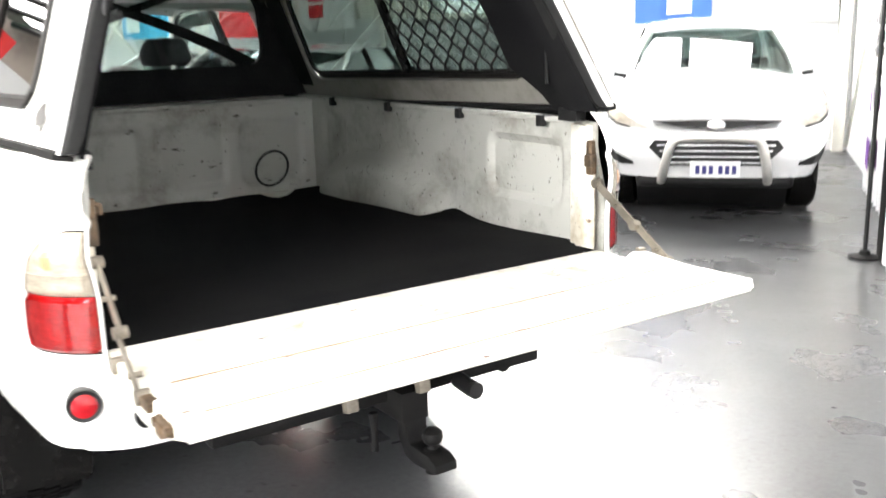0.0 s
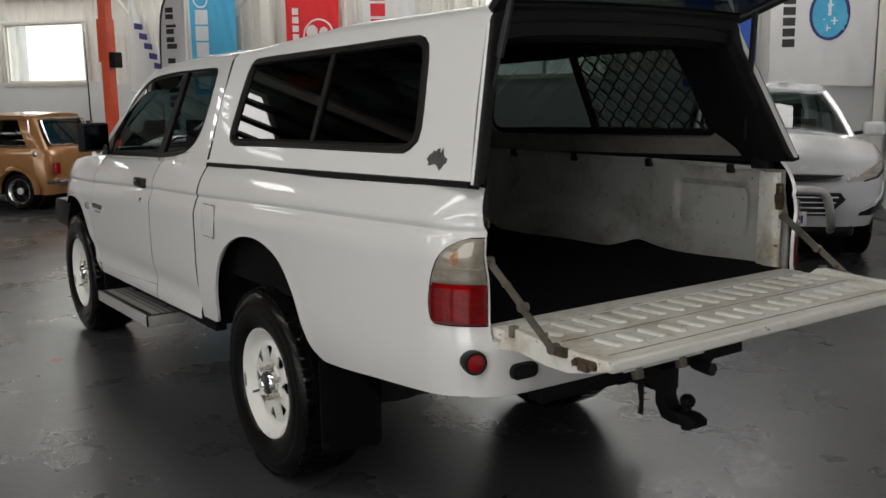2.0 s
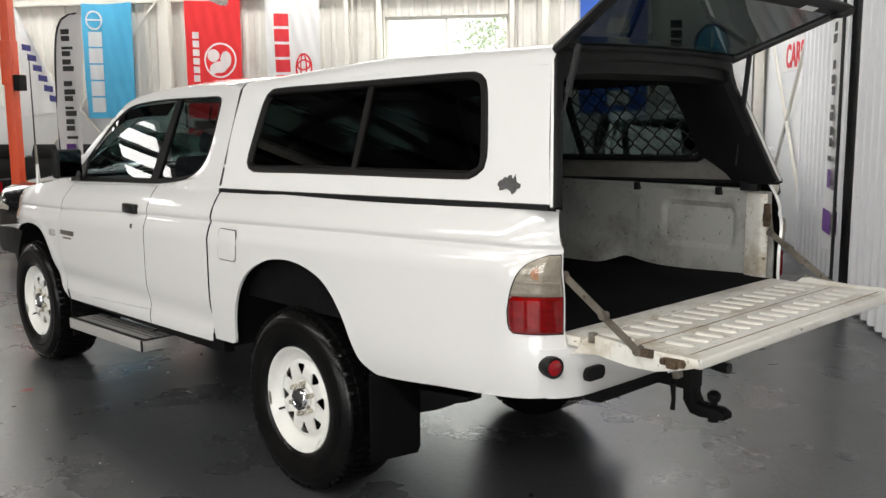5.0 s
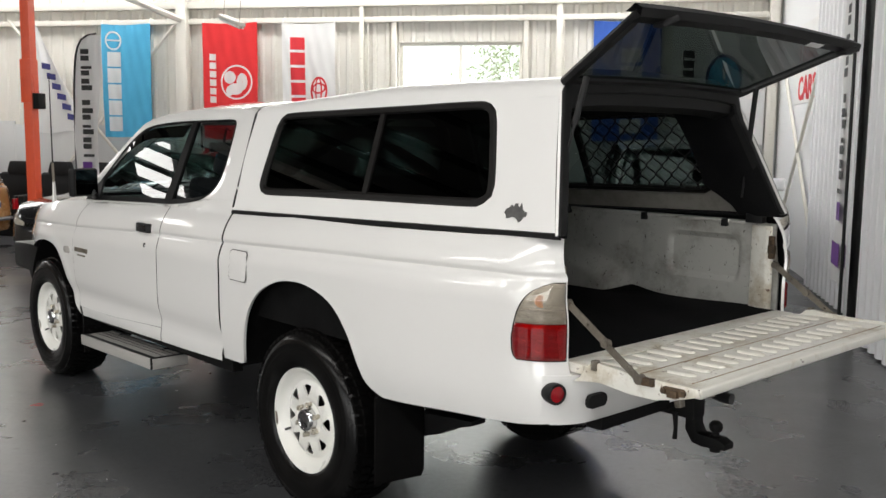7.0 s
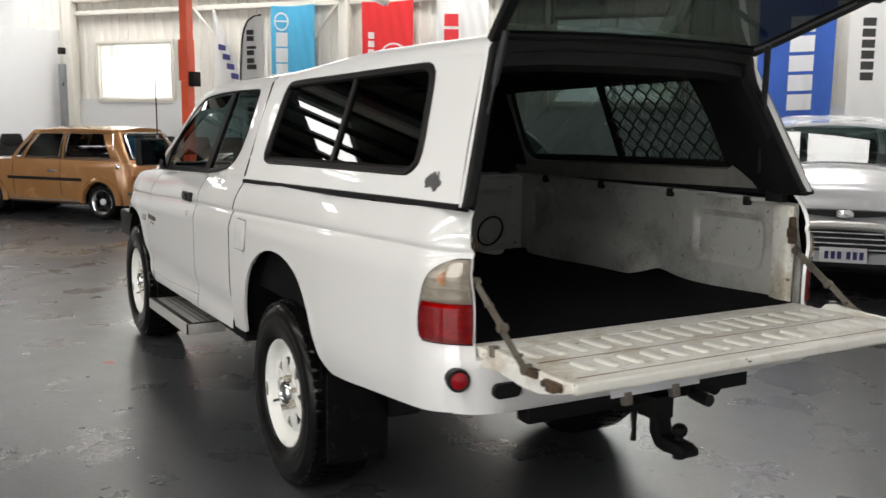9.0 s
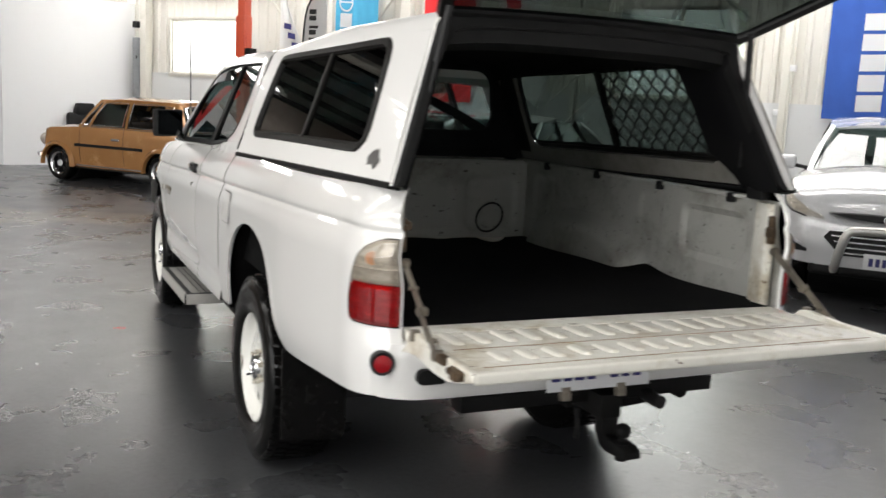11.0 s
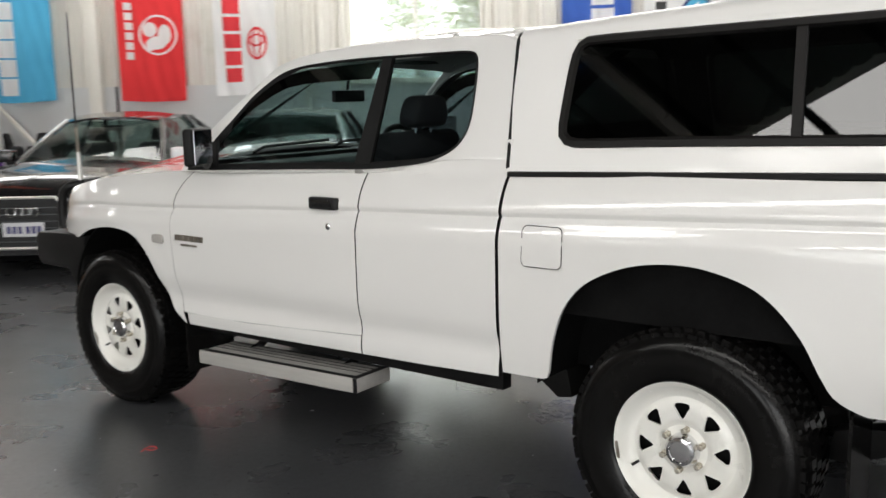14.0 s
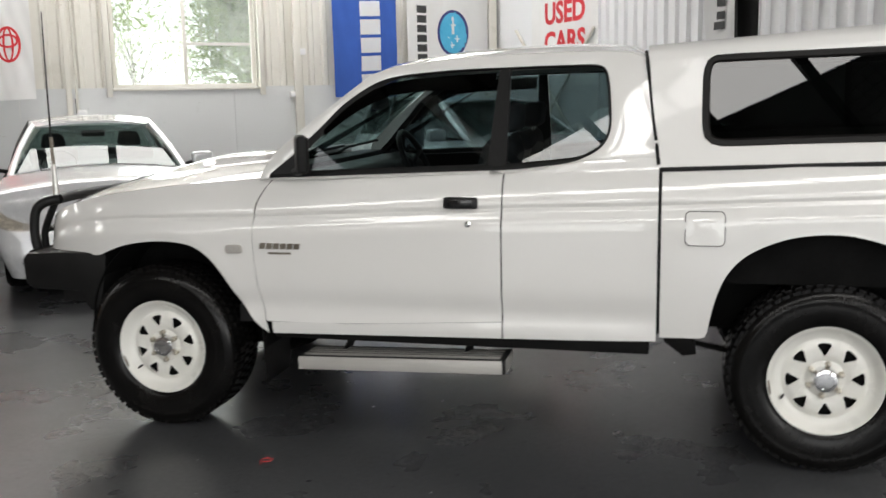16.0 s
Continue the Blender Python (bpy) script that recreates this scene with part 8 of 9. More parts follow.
part("nudge_bar", tube(bmesh.new(), spline([(-0.40, 3.44, 0.33), (-0.385, 3.55, 0.42), (-0.36, 3.60, 0.54), (-0.32, 3.61, 0.650), (-0.22, 3.615, 0.685), (0.22, 3.615, 0.685), (0.32, 3.61, 0.650), (0.36, 3.60, 0.54), (0.385, 3.55, 0.42), (0.40, 3.44, 0.33)], 48), 0.036, 12), ALLOY, suv, "polished nudge bar")
plate_on(suv, 3.575, 0.44, 0, 180)
part("wiper", tube(bmesh.new(), [(0.55, 2.44, 1.05), (0.05, 2.47, 1.075)], 0.010, 5), BLACK, suv)

# silver sedan
SEDAN = dict(wb=2.635, R=0.31, W=0.875, sill=0.24, low=0.19, nose=3.50, tail=-1.02, corner=0.34,
             belt=[(-1.02, 0.98), (-0.6, 1.02), (0.3, 0.98), (2.1, 0.93), (2.5, 0.93), (3.05, 0.86), (3.38, 0.77), (3.50, 0.68)],
             prof=[(0, 0.90), (0.25, 0.98), (0.55, 1.0), (0.8, 0.985), (1.0, 0.91)], ends=[(0, 0.03), (0.35, 0.0), (0.7, 0.03), (1.0, 0.10)],
             crown=0.075, tw=0.20, rim=0.20, spokes=5, doors=[(0.25, 1.1), (1.12, 2.1)],
             glass=dict(base=(-0.55, 2.33, 0.775), roof=(0.05, 1.40, 0.575), roofline=[(-0.2, 1.31), (0.3, 1.37), (0.9, 1.385), (1.45, 1.33)], bars=[(1.1, 1.0), (0.2, 0.35)]))
sedan = car("silver_sedan", "silver sedan parked facing into the workshop", BM @ pose(-2.89, 7.95, 0, 0, 0, 180), SEDAN, SILVER, DIMGLASS)
for sx in (-1, 1):
    part("fog_lamp", lathe(bmesh.new(), [(3.40, 0.05), (3.475, 0.05), (3.48, 0.03)], 20, "y"), BLACK, sedan, m=pose(sx * 0.64, -0.04, 0.34))
on_body(sedan, SEDAN, "headlight", [(-9, 10.2, 11.7), (-8, 9.1, 11.7), (-7, 8.7, 11.6), (-6, 8.5, 11.3), (-5, 8.5, 10.9), (-4, 8.8, 10.4), (-3.4, 9.2, 9.9)], 0.012, LAMPGLASS, "clear headlight")
on_body(sedan, SEDAN, "lamp_reflector", [(-9, 10.3, 11.5), (-8, 9.3, 11.5), (-7, 8.9, 11.4), (-6, 8.7, 11.1), (-5, 8.7, 10.7), (-4, 9.0, 10.2)], 0.004, BRIGHTLAMP)
part("grille", boxed(-0.40, 0.40, 3.44, 3.508, 0.42, 0.62, 0.02), BLACK, sedan, "black front grille")
part("bumper_slot", boxed(-0.45, 0.45, 3.44, 3.50, 0.24, 0.33, 0.02), BLACK, sedan)
plate_on(sedan, 3.52, 0.46, 0, 180)
part("roof_aerial", tube(bmesh.new(), [(0.1, 0.05, 1.44), (0.1, -0.02, 1.60)], 0.004, 6), BLACK, sedan)

# black saloon beside it
DARK = dict(wb=2.81, R=0.32, W=0.91, sill=0.24, low=0.19, nose=3.78, tail=-1.00, corner=0.36,
            belt=[(-1.0, 0.95), (-0.6, 0.99), (0.3, 0.95), (2.2, 0.90), (2.5, 0.90), (3.2, 0.845), (3.6, 0.77), (3.78, 0.66)],
            prof=[(0, 0.90), (0.25, 0.98), (0.55, 1.0), (0.8, 0.985), (1.0, 0.91)], ends=[(0, 0.03), (0.35, 0.0), (0.7, 0.03), (1.0, 0.10)],
            crown=0.07, tw=0.22, rim=0.215, spokes=5, doors=[(0.35, 2.05)],
            glass=dict(base=(-0.62, 2.22, 0.78), roof=(0.05, 1.34, 0.56), roofline=[(-0.2, 1.29), (0.4, 1.36), (0.95, 1.372), (1.4, 1.31)], bars=[(0.35, 0.45)], trim=CHROME))
saloon = car("black_coupe", "glossy black coupe with large framed grille", BM @ pose(-4.93, 8.48, 0, 0, 0, 180), DARK, BLACKPAINT)
bm = bmesh.new()
prism(bm, [(-0.26, 0.26), (-0.33, 0.45), (-0.33, 0.66), (-0.29, 0.70), (0.29, 0.70), (0.33, 0.66), (0.33, 0.45), (0.26, 0.26)], "y", 3.79, 3.792)
grl = part("grille", bm, BLACK, saloon, "tall dark grille")
part("grille_frame", tube(bmesh.new(), [(-0.26, 3.795, 0.26), (-0.335, 3.795, 0.45), (-0.335, 3.79, 0.66), (-0.29, 3.78, 0.705), (0.29, 3.78, 0.705), (0.335, 3.79, 0.66), (0.335, 3.795, 0.45), (0.26, 3.795, 0.26), (-0.26, 3.795, 0.26)], 0.015, 8), ALLOY, saloon, "bright metal grille frame")
for z in (0.32, 0.38, 0.44, 0.50, 0.56, 0.62):
    part("slat", boxed(-0.30, 0.30, 3.788, 3.800, z - 0.006, z + 0.006), GLOSSBLACK, grl)
for k in range(4):
    part("ring", tube(bmesh.new(), [(-0.10 + 0.066 * k + 0.042 * math.cos(a), 3.808, 0.585 + 0.042 * math.sin(a)) for a in [j / 18 * math.tau for j in range(19)]], 0.006, 6), CHROME, grl)
for sx in (-1, 1):
    bm = bmesh.new()
    prism(bm, [(sx * 0.46, 0.28), (sx * 0.76, 0.28), (sx * 0.80, 0.42), (sx * 0.50, 0.42)], "y", 3.3, 3.62)
    for v in bm.verts:
        if v.co.y > 3.5:
            v.co.y = 3.78 - 0.95 * max(abs(v.co.x) - 0.44, 0) ** 1.15
    part("air_intake", bm, BLACK, saloon)
on_body(saloon, DARK, "headlight", [(-10, 10.9, 11.7), (-8, 9.9, 11.8), (-7, 9.4, 11.7), (-6, 9.2, 11.5), (-5, 9.2, 11.2), (-4, 9.4, 10.7), (-3.0, 9.7, 10.2)], 0.012, LAMPGLASS, "clear headlight")
on_body(saloon, DARK, "lamp_reflector", [(-10, 11.0, 11.6), (-8, 10.1, 11.6), (-7, 9.6, 11.5), (-6, 9.4, 11.3), (-5, 9.4, 11.0), (-4, 9.6, 10.5)], 0.004, BRIGHTLAMP)
plate_on(saloon, 3.815, 0.43, 0, 180)
# ---------------------------------------------------------------- flags, signs, hoist, seats
def flag(name, label, u0, u1, z1, z0, cloth, marks, seed, v=9.20, sway=0.012, skew=0.0):
    """A hanging flag; marks is a list of (part name, material, label, polygons in across 0..1, down 0..1)."""
    th = thing(name, label, "flag", BM @ pose((u0 + u1) / 2, v, z0), group="wall flags")
    w, h = u1 - u0, z1 - z0
    rnd = random.Random(seed)
    ph = [rnd.uniform(0, 6.3) for _ in range(4)]
    def at(a, b, off=0.0):
        droop = 0.02 * math.sin(math.pi * a) * (1 - b) + 0.015 * b * math.sin(3 * a + ph[0])
        dv = sway * (math.sin(7 * a + 2.2 * b + ph[1]) * (0.35 + b) + 0.6 * math.sin(15 * a - 3 * b + ph[2]) * b + 0.5 * math.sin(5 * b + ph[3]))
        dv += 0.006 * math.sin(23 * a + 9 * b + ph[2]) * math.exp(-((a - 0.3 - 0.4 * b) / 0.25) ** 2) + 0.004 * math.sin(31 * a - 14 * b + ph[3])
        return Vector(((a - 0.5) * w * (1 - 0.02 * b) + skew * b, dv - off, h * (1 - b) - droop))
    bm = bmesh.new()
    sheet(bm, [[at(a / 44, b / 50) for a in range(45)] for b in range(51)])
    part("cloth", outward(bm, lambda p: (p.x, 5, p.z)), cloth, th, solid=0.002)
    for nm, mat, lab, polys in marks:
        for poly in polys:
            bm = bmesh.new()
            if isinstance(poly, tuple) and poly[0] == "ring":
                _, ca, cb, ra, rb, t = poly
                n = 28
                sheet(bm, [[at(ca + (ra - d) * math.cos(k / n * math.tau), cb + (rb - d * w / h) * math.sin(k / n * math.tau), 0.0035) for k in range(n)] for d in (0, t)], closed=True)
            elif isinstance(poly, tuple) and poly[0] == "disc":
                _, ca, cb, ra, rb = poly
                n = 24
                sheet(bm, [[at(ca + ra * f * math.cos(k / n * math.tau), cb + rb * f * math.sin(k / n * math.tau), 0.0025) for k in range(n)] for f in (1, 0.66, 0.33, 0.02)], closed=True)
            else:
                a0, a1, b0, b1 = poly
                sheet(bm, [[at(a0 + (a1 - a0) * i / 8, b0 + (b1 - b0) * j / 6, 0.003) for i in range(9)] for j in range(7)])
            part(nm, outward(bm, lambda p: (p.x, 5, p.z)), mat, th, lab, sharp=80)
    part("rope", tube(bmesh.new(), [tuple(at(0.02, 0)), (-0.48 * w, 0.06, h + 0.10)], 0.004, 5), WHITEC, th)
    part("rope", tube(bmesh.new(), [tuple(at(0.98, 0)), (0.48 * w, 0.06, h + 0.10)], 0.004, 5), WHITEC, th)
    return th


def letters(a0, a1, b0, b1, n, gap=0.25):
    """Plain blocks in a column where a word runs down the cloth."""
    s = (b1 - b0) / n
    return [(a0, a1, b0 + k * s, b0 + (k + 1 - gap) * s) for k in range(n)]


flag("flag", "sky-blue cloth flag with white blocks and ring", -7.21, -6.38, 3.30, 1.56, SKYC, [("word_block", WHITEC, "white word blocks", letters(0.11, 0.39, 0.24, 0.96, 5, 0.10)), ("ring_mark", WHITEC, "white ring", [("ring", 0.24, 0.14, 0.17, 0.085, 0.035), (0.10, 0.38, 0.13, 0.145)])], 1)
flag("flag", "red cloth flag with white ring emblem and blocks", -5.52, -4.63, 3.30, 1.54, REDC, [("word_block", WHITEC, "white word blocks", letters(0.12, 0.24, 0.262, 0.703, 6, 0.24)), ("ring_mark", WHITEC, "white ring emblem", [("ring", 0.62, 0.502, 0.29, 0.15, 0.03), ("disc", 0.50, 0.46, 0.11, 0.055), ("disc", 0.72, 0.50, 0.10, 0.075), ("disc", 0.60, 0.56, 0.14, 0.05), ("disc", 0.50, 0.575, 0.07, 0.045)])], 2)
flag("flag", "white cloth flag with red blocks and oval rings", -4.23, -3.39, 3.28, 1.60, WHITEC, [("word_block", INKRED, "red word blocks", letters(0.16, 0.42, 0.12, 0.92, 6, 0.18)), ("ring_mark", INKRED, "red oval rings", [("ring", 0.68, 0.60, 0.17, 0.13, 0.035), ("ring", 0.68, 0.60, 0.075, 0.125, 0.03), ("ring", 0.68, 0.575, 0.14, 0.05, 0.03)])], 3, sway=0.03)
flag("flag", "blue cloth flag with large white blocks", 0.41, 1.35, 3.26, 1.58, BLUEC, [("word_block", WHITEC, "white word blocks", letters(0.42, 0.74, 0.22, 0.97, 5, 0.18))], 4)
flag("flag", "white cloth flag with black blocks and blue oval", 1.50, 2.78, 3.2, 1.55, WHITEC, [("word_block", INKBLACK, "black word blocks", letters(0.12, 0.24, 0.22, 0.72, 6)), ("oval", INKCYAN, "bright blue oval emblem", [("disc", 0.56, 0.45, 0.19, 0.20)]), ("oval_ring", INKBLUE, "navy rim of the oval", [("ring", 0.56, 0.45, 0.192, 0.202, 0.03)]), ("star_block", WHITEC, "white stars", [(0.545, 0.575, 0.30, 0.46), (0.49, 0.63, 0.372, 0.386), (0.475, 0.49, 0.46, 0.52), (0.45, 0.515, 0.485, 0.495), (0.60, 0.615, 0.47, 0.53), (0.575, 0.64, 0.495, 0.505), (0.535, 0.55, 0.53, 0.58), (0.51, 0.575, 0.55, 0.56)])], 5)
# a flag hung by one corner
th = thing("corner_flag", "white flag hanging slack by one corner with navy blocks", "flag", BM @ pose(-8.0, 9.12, 1.62), group="wall flags")
bm = bmesh.new()
rows = []
for j in range(25):
    b = j / 24
    left, right = -0.31 - 0.02 * b, -0.29 + 0.74 * min(b * 1.18, 1.0)
    rows.append([(left + (right - left) * k / 12, 0.03 * math.sin(9 * k / 12 + 4 * b), 1.66 * (1 - b) - 0.02 * math.sin(6 * k / 12) * b) for k in range(13)])
sheet(bm, rows)
part("cloth", outward(bm, lambda p: (p.x, 5, p.z)), WHITEC, th, solid=0.002)
for k in range(6):
    bm = bmesh.new()
    b = 0.36 + 0.095 * k
    x1 = -0.29 + 0.74 * min(b * 1.18, 1.0)
    z = 1.66 * (1 - b)
    prism(bm, [(x1 - 0.20, z + 0.02), (x1 - 0.05, z - 0.01), (x1 - 0.05, z - 0.10), (x1 - 0.20, z - 0.075)], "y", -0.045, -0.042)
    part("word_block", bm, INKBLUE, th, "navy word block")


def feather(u, v, turn, h, label, flip=1, emblem=(1.04, 1.19), foot=(0.50, 0.92), wide=0.36):
    th = thing("feather_banner", label, "banner", BM @ pose(u, v, 0, 0, 0, turn), group="feather banners")
    pole = [(0, 0, 0), (0, 0, h * 0.6), (0.012 * flip, 0, h * 0.78), (0.05 * flip, 0, h * 0.90), (0.13 * flip, 0, h * 0.968), (0.25 * flip, 0, h * 0.993), (0.38 * flip, 0, h)]
    sm = [tuple(p) for p in spline(pole, 26)]
    part("pole", tube(bmesh.new(), sm, 0.014, 8), BLACK, th)
    part("base", lathe(bmesh.new(), [(0, 0.10), (0.012, 0.10), (0.025, 0.04), (0.05, 0.03)], 24, "z"), DARKSTEEL, th)
    bm = bmesh.new()
    rows = []
    for j in range(31):
        z = 0.42 + (h - 0.42 - 0.02) * j / 30
        x0 = lin([(p[2], p[0] * flip) for p in sm], z)
        x1 = wide + 0.08 * smooth(1.5, 2.5, z)
        x1 = max(x1, x0 + 0.02)
        rows.append([(flip * (x0 + (x1 - x0) * k / 8), 0.015 * math.sin(k * 0.8 + 3 * z), z) for k in range(9)])
    sheet(bm, rows)
    part("cloth", bm, WHITEC, th, solid=0.002)
    for k in range(15):
        if k == 8:
            continue
        z = emblem[1] + 0.07 + 0.105 * k + 0.012 * (k % 2)
        for off in (-0.026, 0.024):
            part("word_block", boxed(*sorted((flip * 0.14, flip * (0.27 if k % 3 else 0.31))), off - 0.0015 if off < 0 else off, off if off < 0 else off + 0.0015, z, z + (0.072 if k % 4 else 0.04)), INKBLACK, th)
    for off in (-0.027, 0.025):
        part("foot_block", boxed(*sorted((flip * 0.03, flip * (wide - 0.01))), off, off + 0.002, *foot), INKPURPLE, th, "purple block")
        part("foot_block", boxed(*sorted((flip * 0.12, flip * 0.27)), off, off + 0.002, *emblem), INKPURPLE, th, "purple block")
    return th


feather(-6.98, 8.03, 0, 3.02, "white feather banner on a black pole with dark blocks")
feather(2.62, 3.62, 86, 3.0, "white feather banner standing against the ribbed wall", 1, (0.95, 1.10), (0.57, 0.76), 0.42)

# sign on the side wall
sign = thing("wall_sign", "white wall sign reading used cars in red", "sign", BM @ pose(2.972, 7.33, 2.05))
part("board", boxed(-0.012, 0.006, -0.84, 0.86, 0.0, 0.95, 0.003), SIGNW, sign)
for text, z in (("USED", 0.54), ("CARS", 0.165)):
    lettering("lettering", text, 0.38, INKRED, sign, Matrix(((0, 0, -1, -0.0145), (-1, 0, 0, -0.02), (0, 1, 0, z), (0, 0, 0, 1))) @ Matrix.Diagonal((1.12, 1, 1, 1)))
# cross brace in front of the side wall
for a, b in (((8.95, 0.10), (6.55, 2.35)), ((8.6, 2.45), (6.5, 0.55))):
    structure("brace", tube(bmesh.new(), [(2.93, a[0], a[1]), (2.93, b[0], b[1])], 0.022, 8), STEELW, "steel cross brace", "brace", BM)
structure("pillar_dark", boxed(2.70, 2.86, 3.44, 3.72, 0, 4.6, 0.01), DARKSTEEL, "dark steel pillar at the partition end", "column", BM)
for a, b in (((-5.90, 3.44), (-8.86, 0.04)), ((-8.86, 3.38), (-5.92, 0.02))):
    off = 9.32 if a[0] > b[0] else 9.27
    structure("brace", tube(bmesh.new(), [(a[0], off, a[1]), (b[0], off, b[1])], 0.026, 8), STEELW, "steel cross brace on the back wall", "brace", BM)
structure("knee_brace", tube(bmesh.new(), [(-5.87, 9.2, 3.35), (-6.9, 7.6, 3.85)], 0.05, 6), STEELW, "steel knee brace", "brace", BM)
structure("pipe", tube(bmesh.new(), [(-0.02, 9.32, 0.05), (-0.02, 9.32, 3.3)], 0.02, 8), STEELW, "wall conduit pipe", "pipe", BM)
structure("pipe", tube(bmesh.new(), [(-2.93, 9.32, 1.42), (-2.93, 9.32, 3.3)], 0.015, 8), STEELW, "wall conduit pipe", "pipe", BM)
structure("pipe", tube(bmesh.new(), [(-5.62, 9.33, 0.05), (-5.62, 9.33, 1.74)], 0.016, 8), DARKSTEEL, "thin dark wall pipe", "pipe", BM)
for u, z in ((-2.88, 1.42), (-0.14, 1.61), (-0.01, 2.19)):
    sock = thing("socket_box", "white plastic wall socket box", "socket", BM @ pose(u, 9.34, z))
    part("case", boxed(-0.055, 0.055, -0.045, 0.02, -0.04, 0.045, 0.008), SIGNW, sock)
    part("cover", boxed(-0.04, 0.04, -0.052, -0.046, -0.028, 0.03, 0.004), PLATEW, sock)
CABINET = worn("grey_cabinet_enamel", (0.24, 0.25, 0.265), (0.17, 0.175, 0.18), 0.45, 0.5, 4.0)
box1 = thing("switch_cabinet", "tall grey steel switch cabinet beside the wall column", "switchboard", BM @ pose(-11.79, 9.28, 0.0))
part("case", boxed(-0.085, 0.085, -0.10, 0.06, 0, 2.42, 0.01), CABINET, box1)
part("cover", boxed(-0.07, 0.07, -0.113, -0.102, 1.25, 1.80, 0.006), CABINET, box1)
part("cover", boxed(-0.07, 0.07, -0.113, -0.102, 1.86, 2.36, 0.006), CABINET, box1)
part("handle", boxed(0.035, 0.06, -0.128, -0.114, 2.02, 2.09, 0.004), BLACK, box1)
part("meter", boxed(-0.06, 0.05, -0.12, 0.0, 2.60, 2.72, 0.008), BLACK, box1)

# fluorescent batten under the rafters
lamp = thing("fluorescent_batten", "pale fluorescent batten hanging below the roof", "ceiling light", BM @ pose(-4.18, 7.2, 3.05, 0, 12.8, -50))
part("tray", boxed(-0.45, 0.45, -0.05, 0.05, 0.0, 0.05, 0.006), STEELW, lamp)
for y in (-0.025, 0.025):
    part("tube", tube(bmesh.new(), [(-0.43, y, -0.02), (0.43, y, -0.02)], 0.013, 8), SIGNW, lamp)
for x in (-0.35, 0.35):
    part("hanger", tube(bmesh.new(), [(x, 0, 0.05), (x, 0, 1.75)], 0.004, 5), DULLMETAL, lamp)

# orange hoist post
hoist = thing("hoist_post", "orange steel vehicle hoist post with control box", "vehicle hoist", BM @ pose(-5.98, 5.55, 0))
bm = bmesh.new()
for a in ((-0.055, 0.055, -0.06, -0.045), (-0.055, -0.04, -0.045, 0.06), (0.04, 0.055, -0.045, 0.06)):
    box(bm, *a, 0.0, 4.0, 0.003)
part("column", bm, ORANGE, hoist)
part("base_plate", boxed(-0.085, 0.085, -0.085, 0.085, 0, 0.015, 0.004), ORANGE, hoist)
part("carriage", boxed(-0.075, 0.065, -0.075, 0.07, 1.95, 2.45, 0.006), ORANGE, hoist)
part("control_box", boxed(0.07, 0.15, -0.07, 0.07, 1.88, 2.06, 0.01), DARKSTEEL, hoist, "dark control box")
part("cable", tube(bmesh.new(), [(0.06, -0.05, 2.3), (0.085, -0.06, 2.2), (0.09, -0.05, 2.06)], 0.006, 6), ORANGE, hoist)

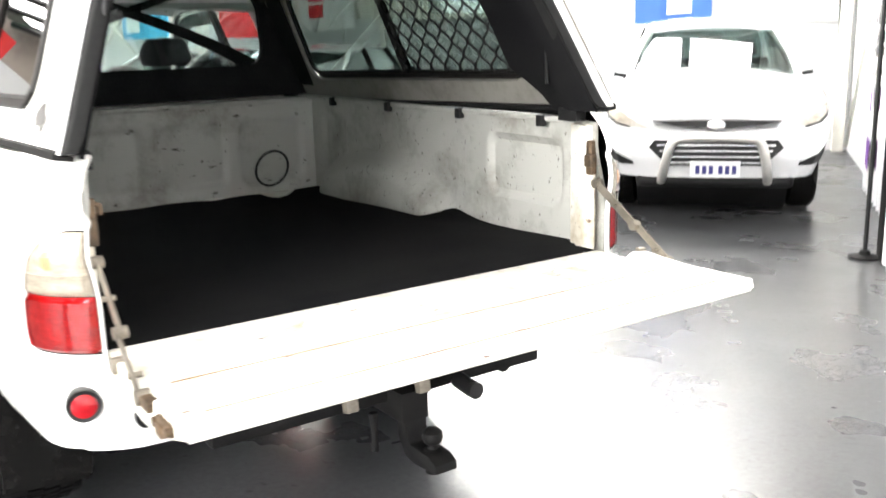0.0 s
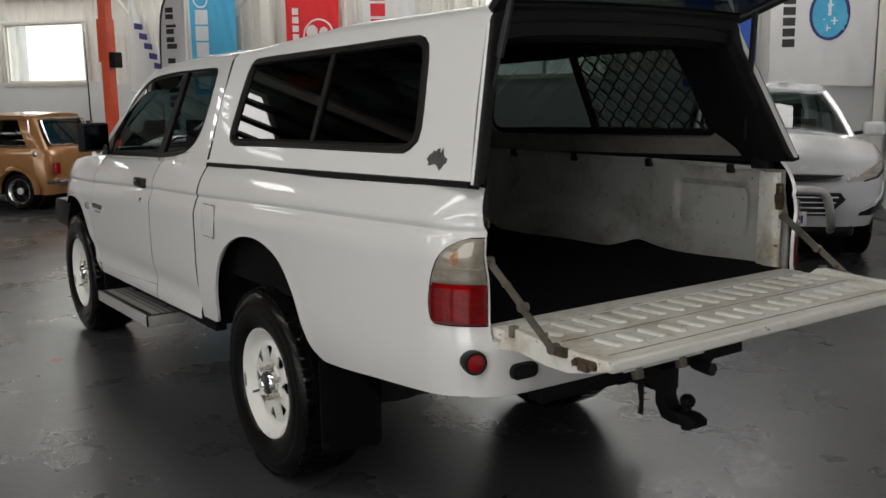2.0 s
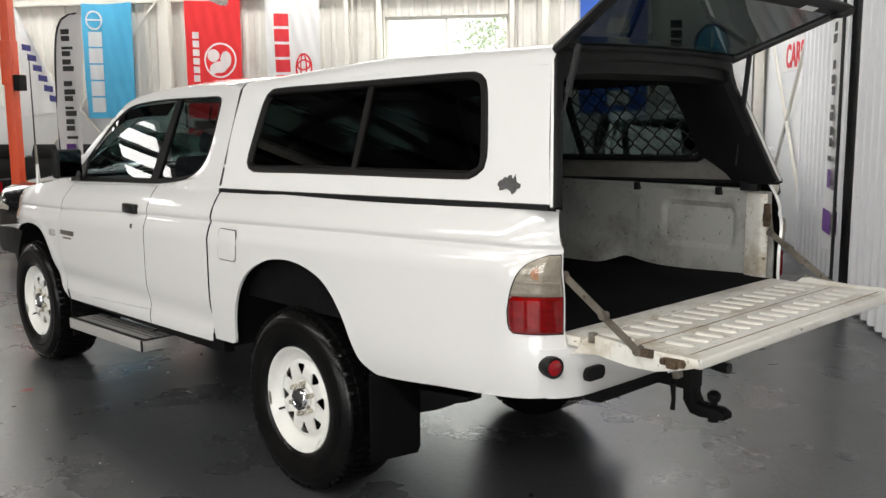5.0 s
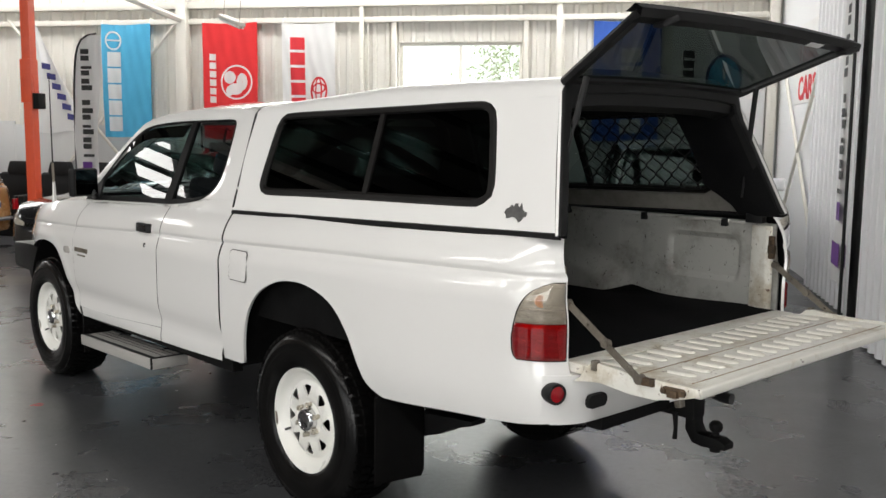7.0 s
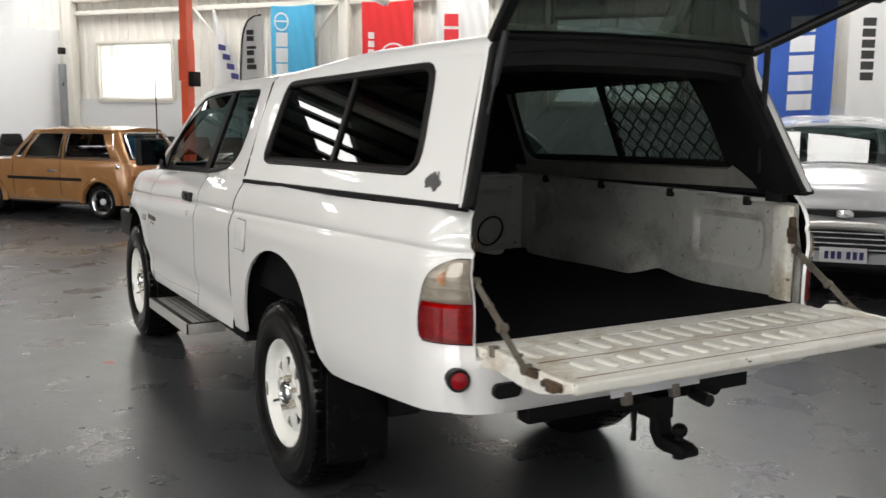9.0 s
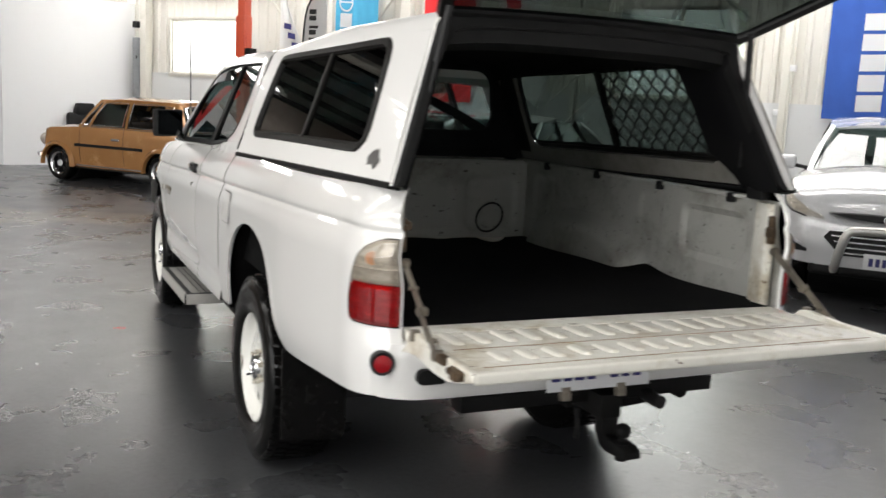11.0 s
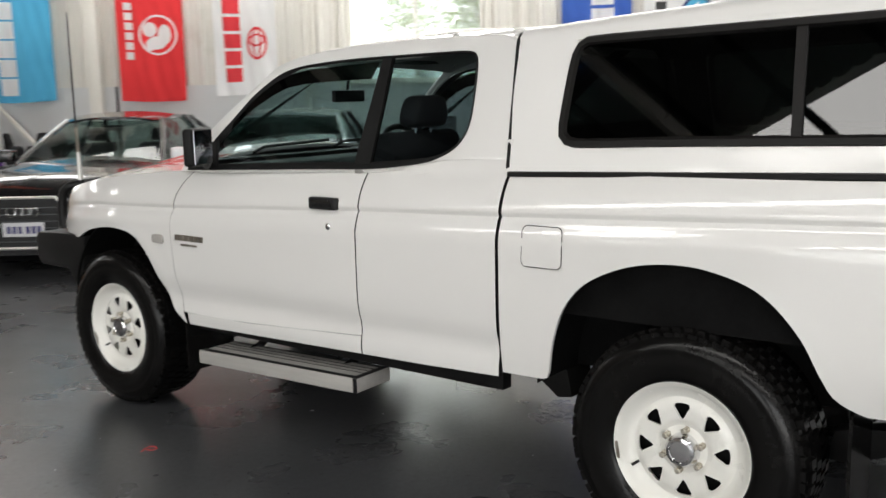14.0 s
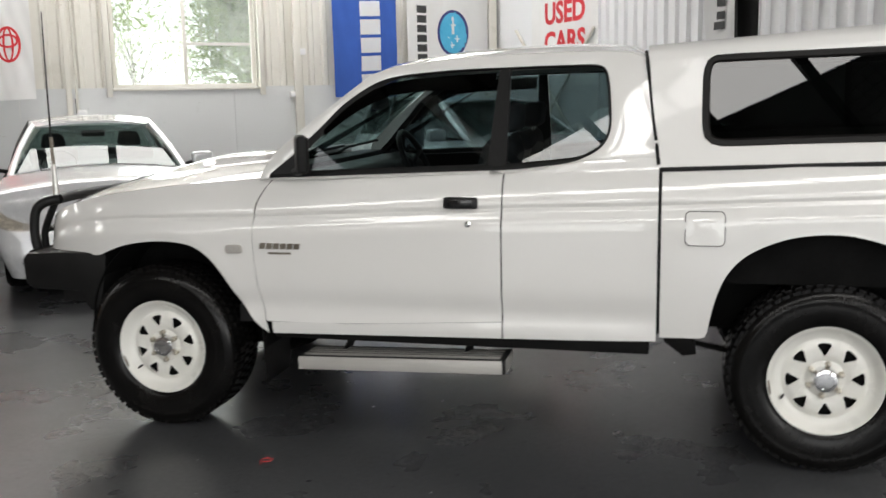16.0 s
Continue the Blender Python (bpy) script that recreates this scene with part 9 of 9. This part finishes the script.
# row of black tub seats along the back wall
def tub_seat(m):
    s = thing("tub_seat", "black vinyl tub seat in a row against the wall", "seat", m, group="row of black seats")
    part("cushion", boxed(-0.27, 0.27, -0.42, 0.16, 0.14, 0.46, 0.05, 3), VINYL, s)
    bm = bmesh.new()
    prism(bm, [(0.12, 0.14), (0.16, 0.95), (0.22, 0.98), (0.30, 0.93), (0.30, 0.14)], "x", -0.33, 0.33, 0.03)
    part("backrest", bm, VINYL, s)
    bm = bmesh.new()
    prism(bm, [(-0.17, 0.93), (-0.20, 1.0), (-0.15, 1.15), (0.15, 1.15), (0.20, 1.0), (0.17, 0.93)], "y", 0.15, 0.29, 0.025)
    part("headrest", bm, VINYL, s)
    for sx in (-1, 1):
        part("armrest", boxed(sx * 0.31 - 0.045, sx * 0.31 + 0.045, -0.40, 0.14, 0.14, 0.64, 0.03, 3), VINYL, s)
    part("plinth", boxed(-0.30, 0.30, -0.36, 0.26, 0.0, 0.14, 0.01), BLACK, s)
    return s


first = tub_seat(BM @ pose(-11.5, 8.85, 0))
for k in range(1, 8):
    copy_thing(first, BM @ pose(-11.5 + 0.72 * k, 8.85, 0))
copy_thing(first, BM @ pose(-12.12, 8.40, 0, 0, 0, 75))

# pieces at the office front: red banner over a white poster
poster = thing("poster", "white poster with grey and red lines", "poster", BM @ pose(-13.75, 7.105, 0.86))
part("sheet", boxed(-0.30, 0.30, -0.006, 0.004, 0, 1.28, 0.002), SIGNW, poster)
for k in range(7):
    part("grey_bar", boxed(-0.22, 0.20 - 0.05 * (k % 3), -0.009, -0.007, 0.25 + 0.1 * k, 0.28 + 0.1 * k), INKBLUE, poster)
part("red_bar", boxed(-0.22, 0.2, -0.009, -0.007, 1.02, 1.14), INKRED, poster)
redb = thing("red_banner", "red hanging cloth banner", "banner", BM @ pose(-13.7, 7.09, 2.18))
part("cloth", boxed(-0.32, 0.32, -0.004, 0.004, 0, 1.3, 0.001), REDC, redb)
# small litter on the floor
rnd = random.Random(11)
bm = bmesh.new()
for k in range(260):
    u, v, s = rnd.uniform(-9, 2.6), rnd.uniform(-5.5, 5), rnd.uniform(0.002, 0.006)
    vs = [bm.verts.new((u + s * rnd.uniform(-1, 1) * 2, v + s * rnd.uniform(-1, 1) * 2, 0.001 + 0.002 * rnd.random())) for _ in range(4)]
    bm.faces.new(vs)
ob = part("floor_grit", bm, SIGNW)
ob.matrix_world = BM
tagged(ob, "pale grit and flecks scattered on the floor", "grit", kind="stuff")

# a small red crayon mark on the floor
mark = structure("floor_mark", tube(bmesh.new(), [(-2.575, 0.44, 0.0), (-2.57, 0.475, 0.0), (-2.555, 0.50, 0.0), (-2.53, 0.497, 0.0), (-2.515, 0.475, 0.0), (-2.53, 0.455, 0.0), (-2.56, 0.462, 0.0)], 0.0025, 5), INKRED, "small red crayon scribble on the grey floor", "paint mark", BM)
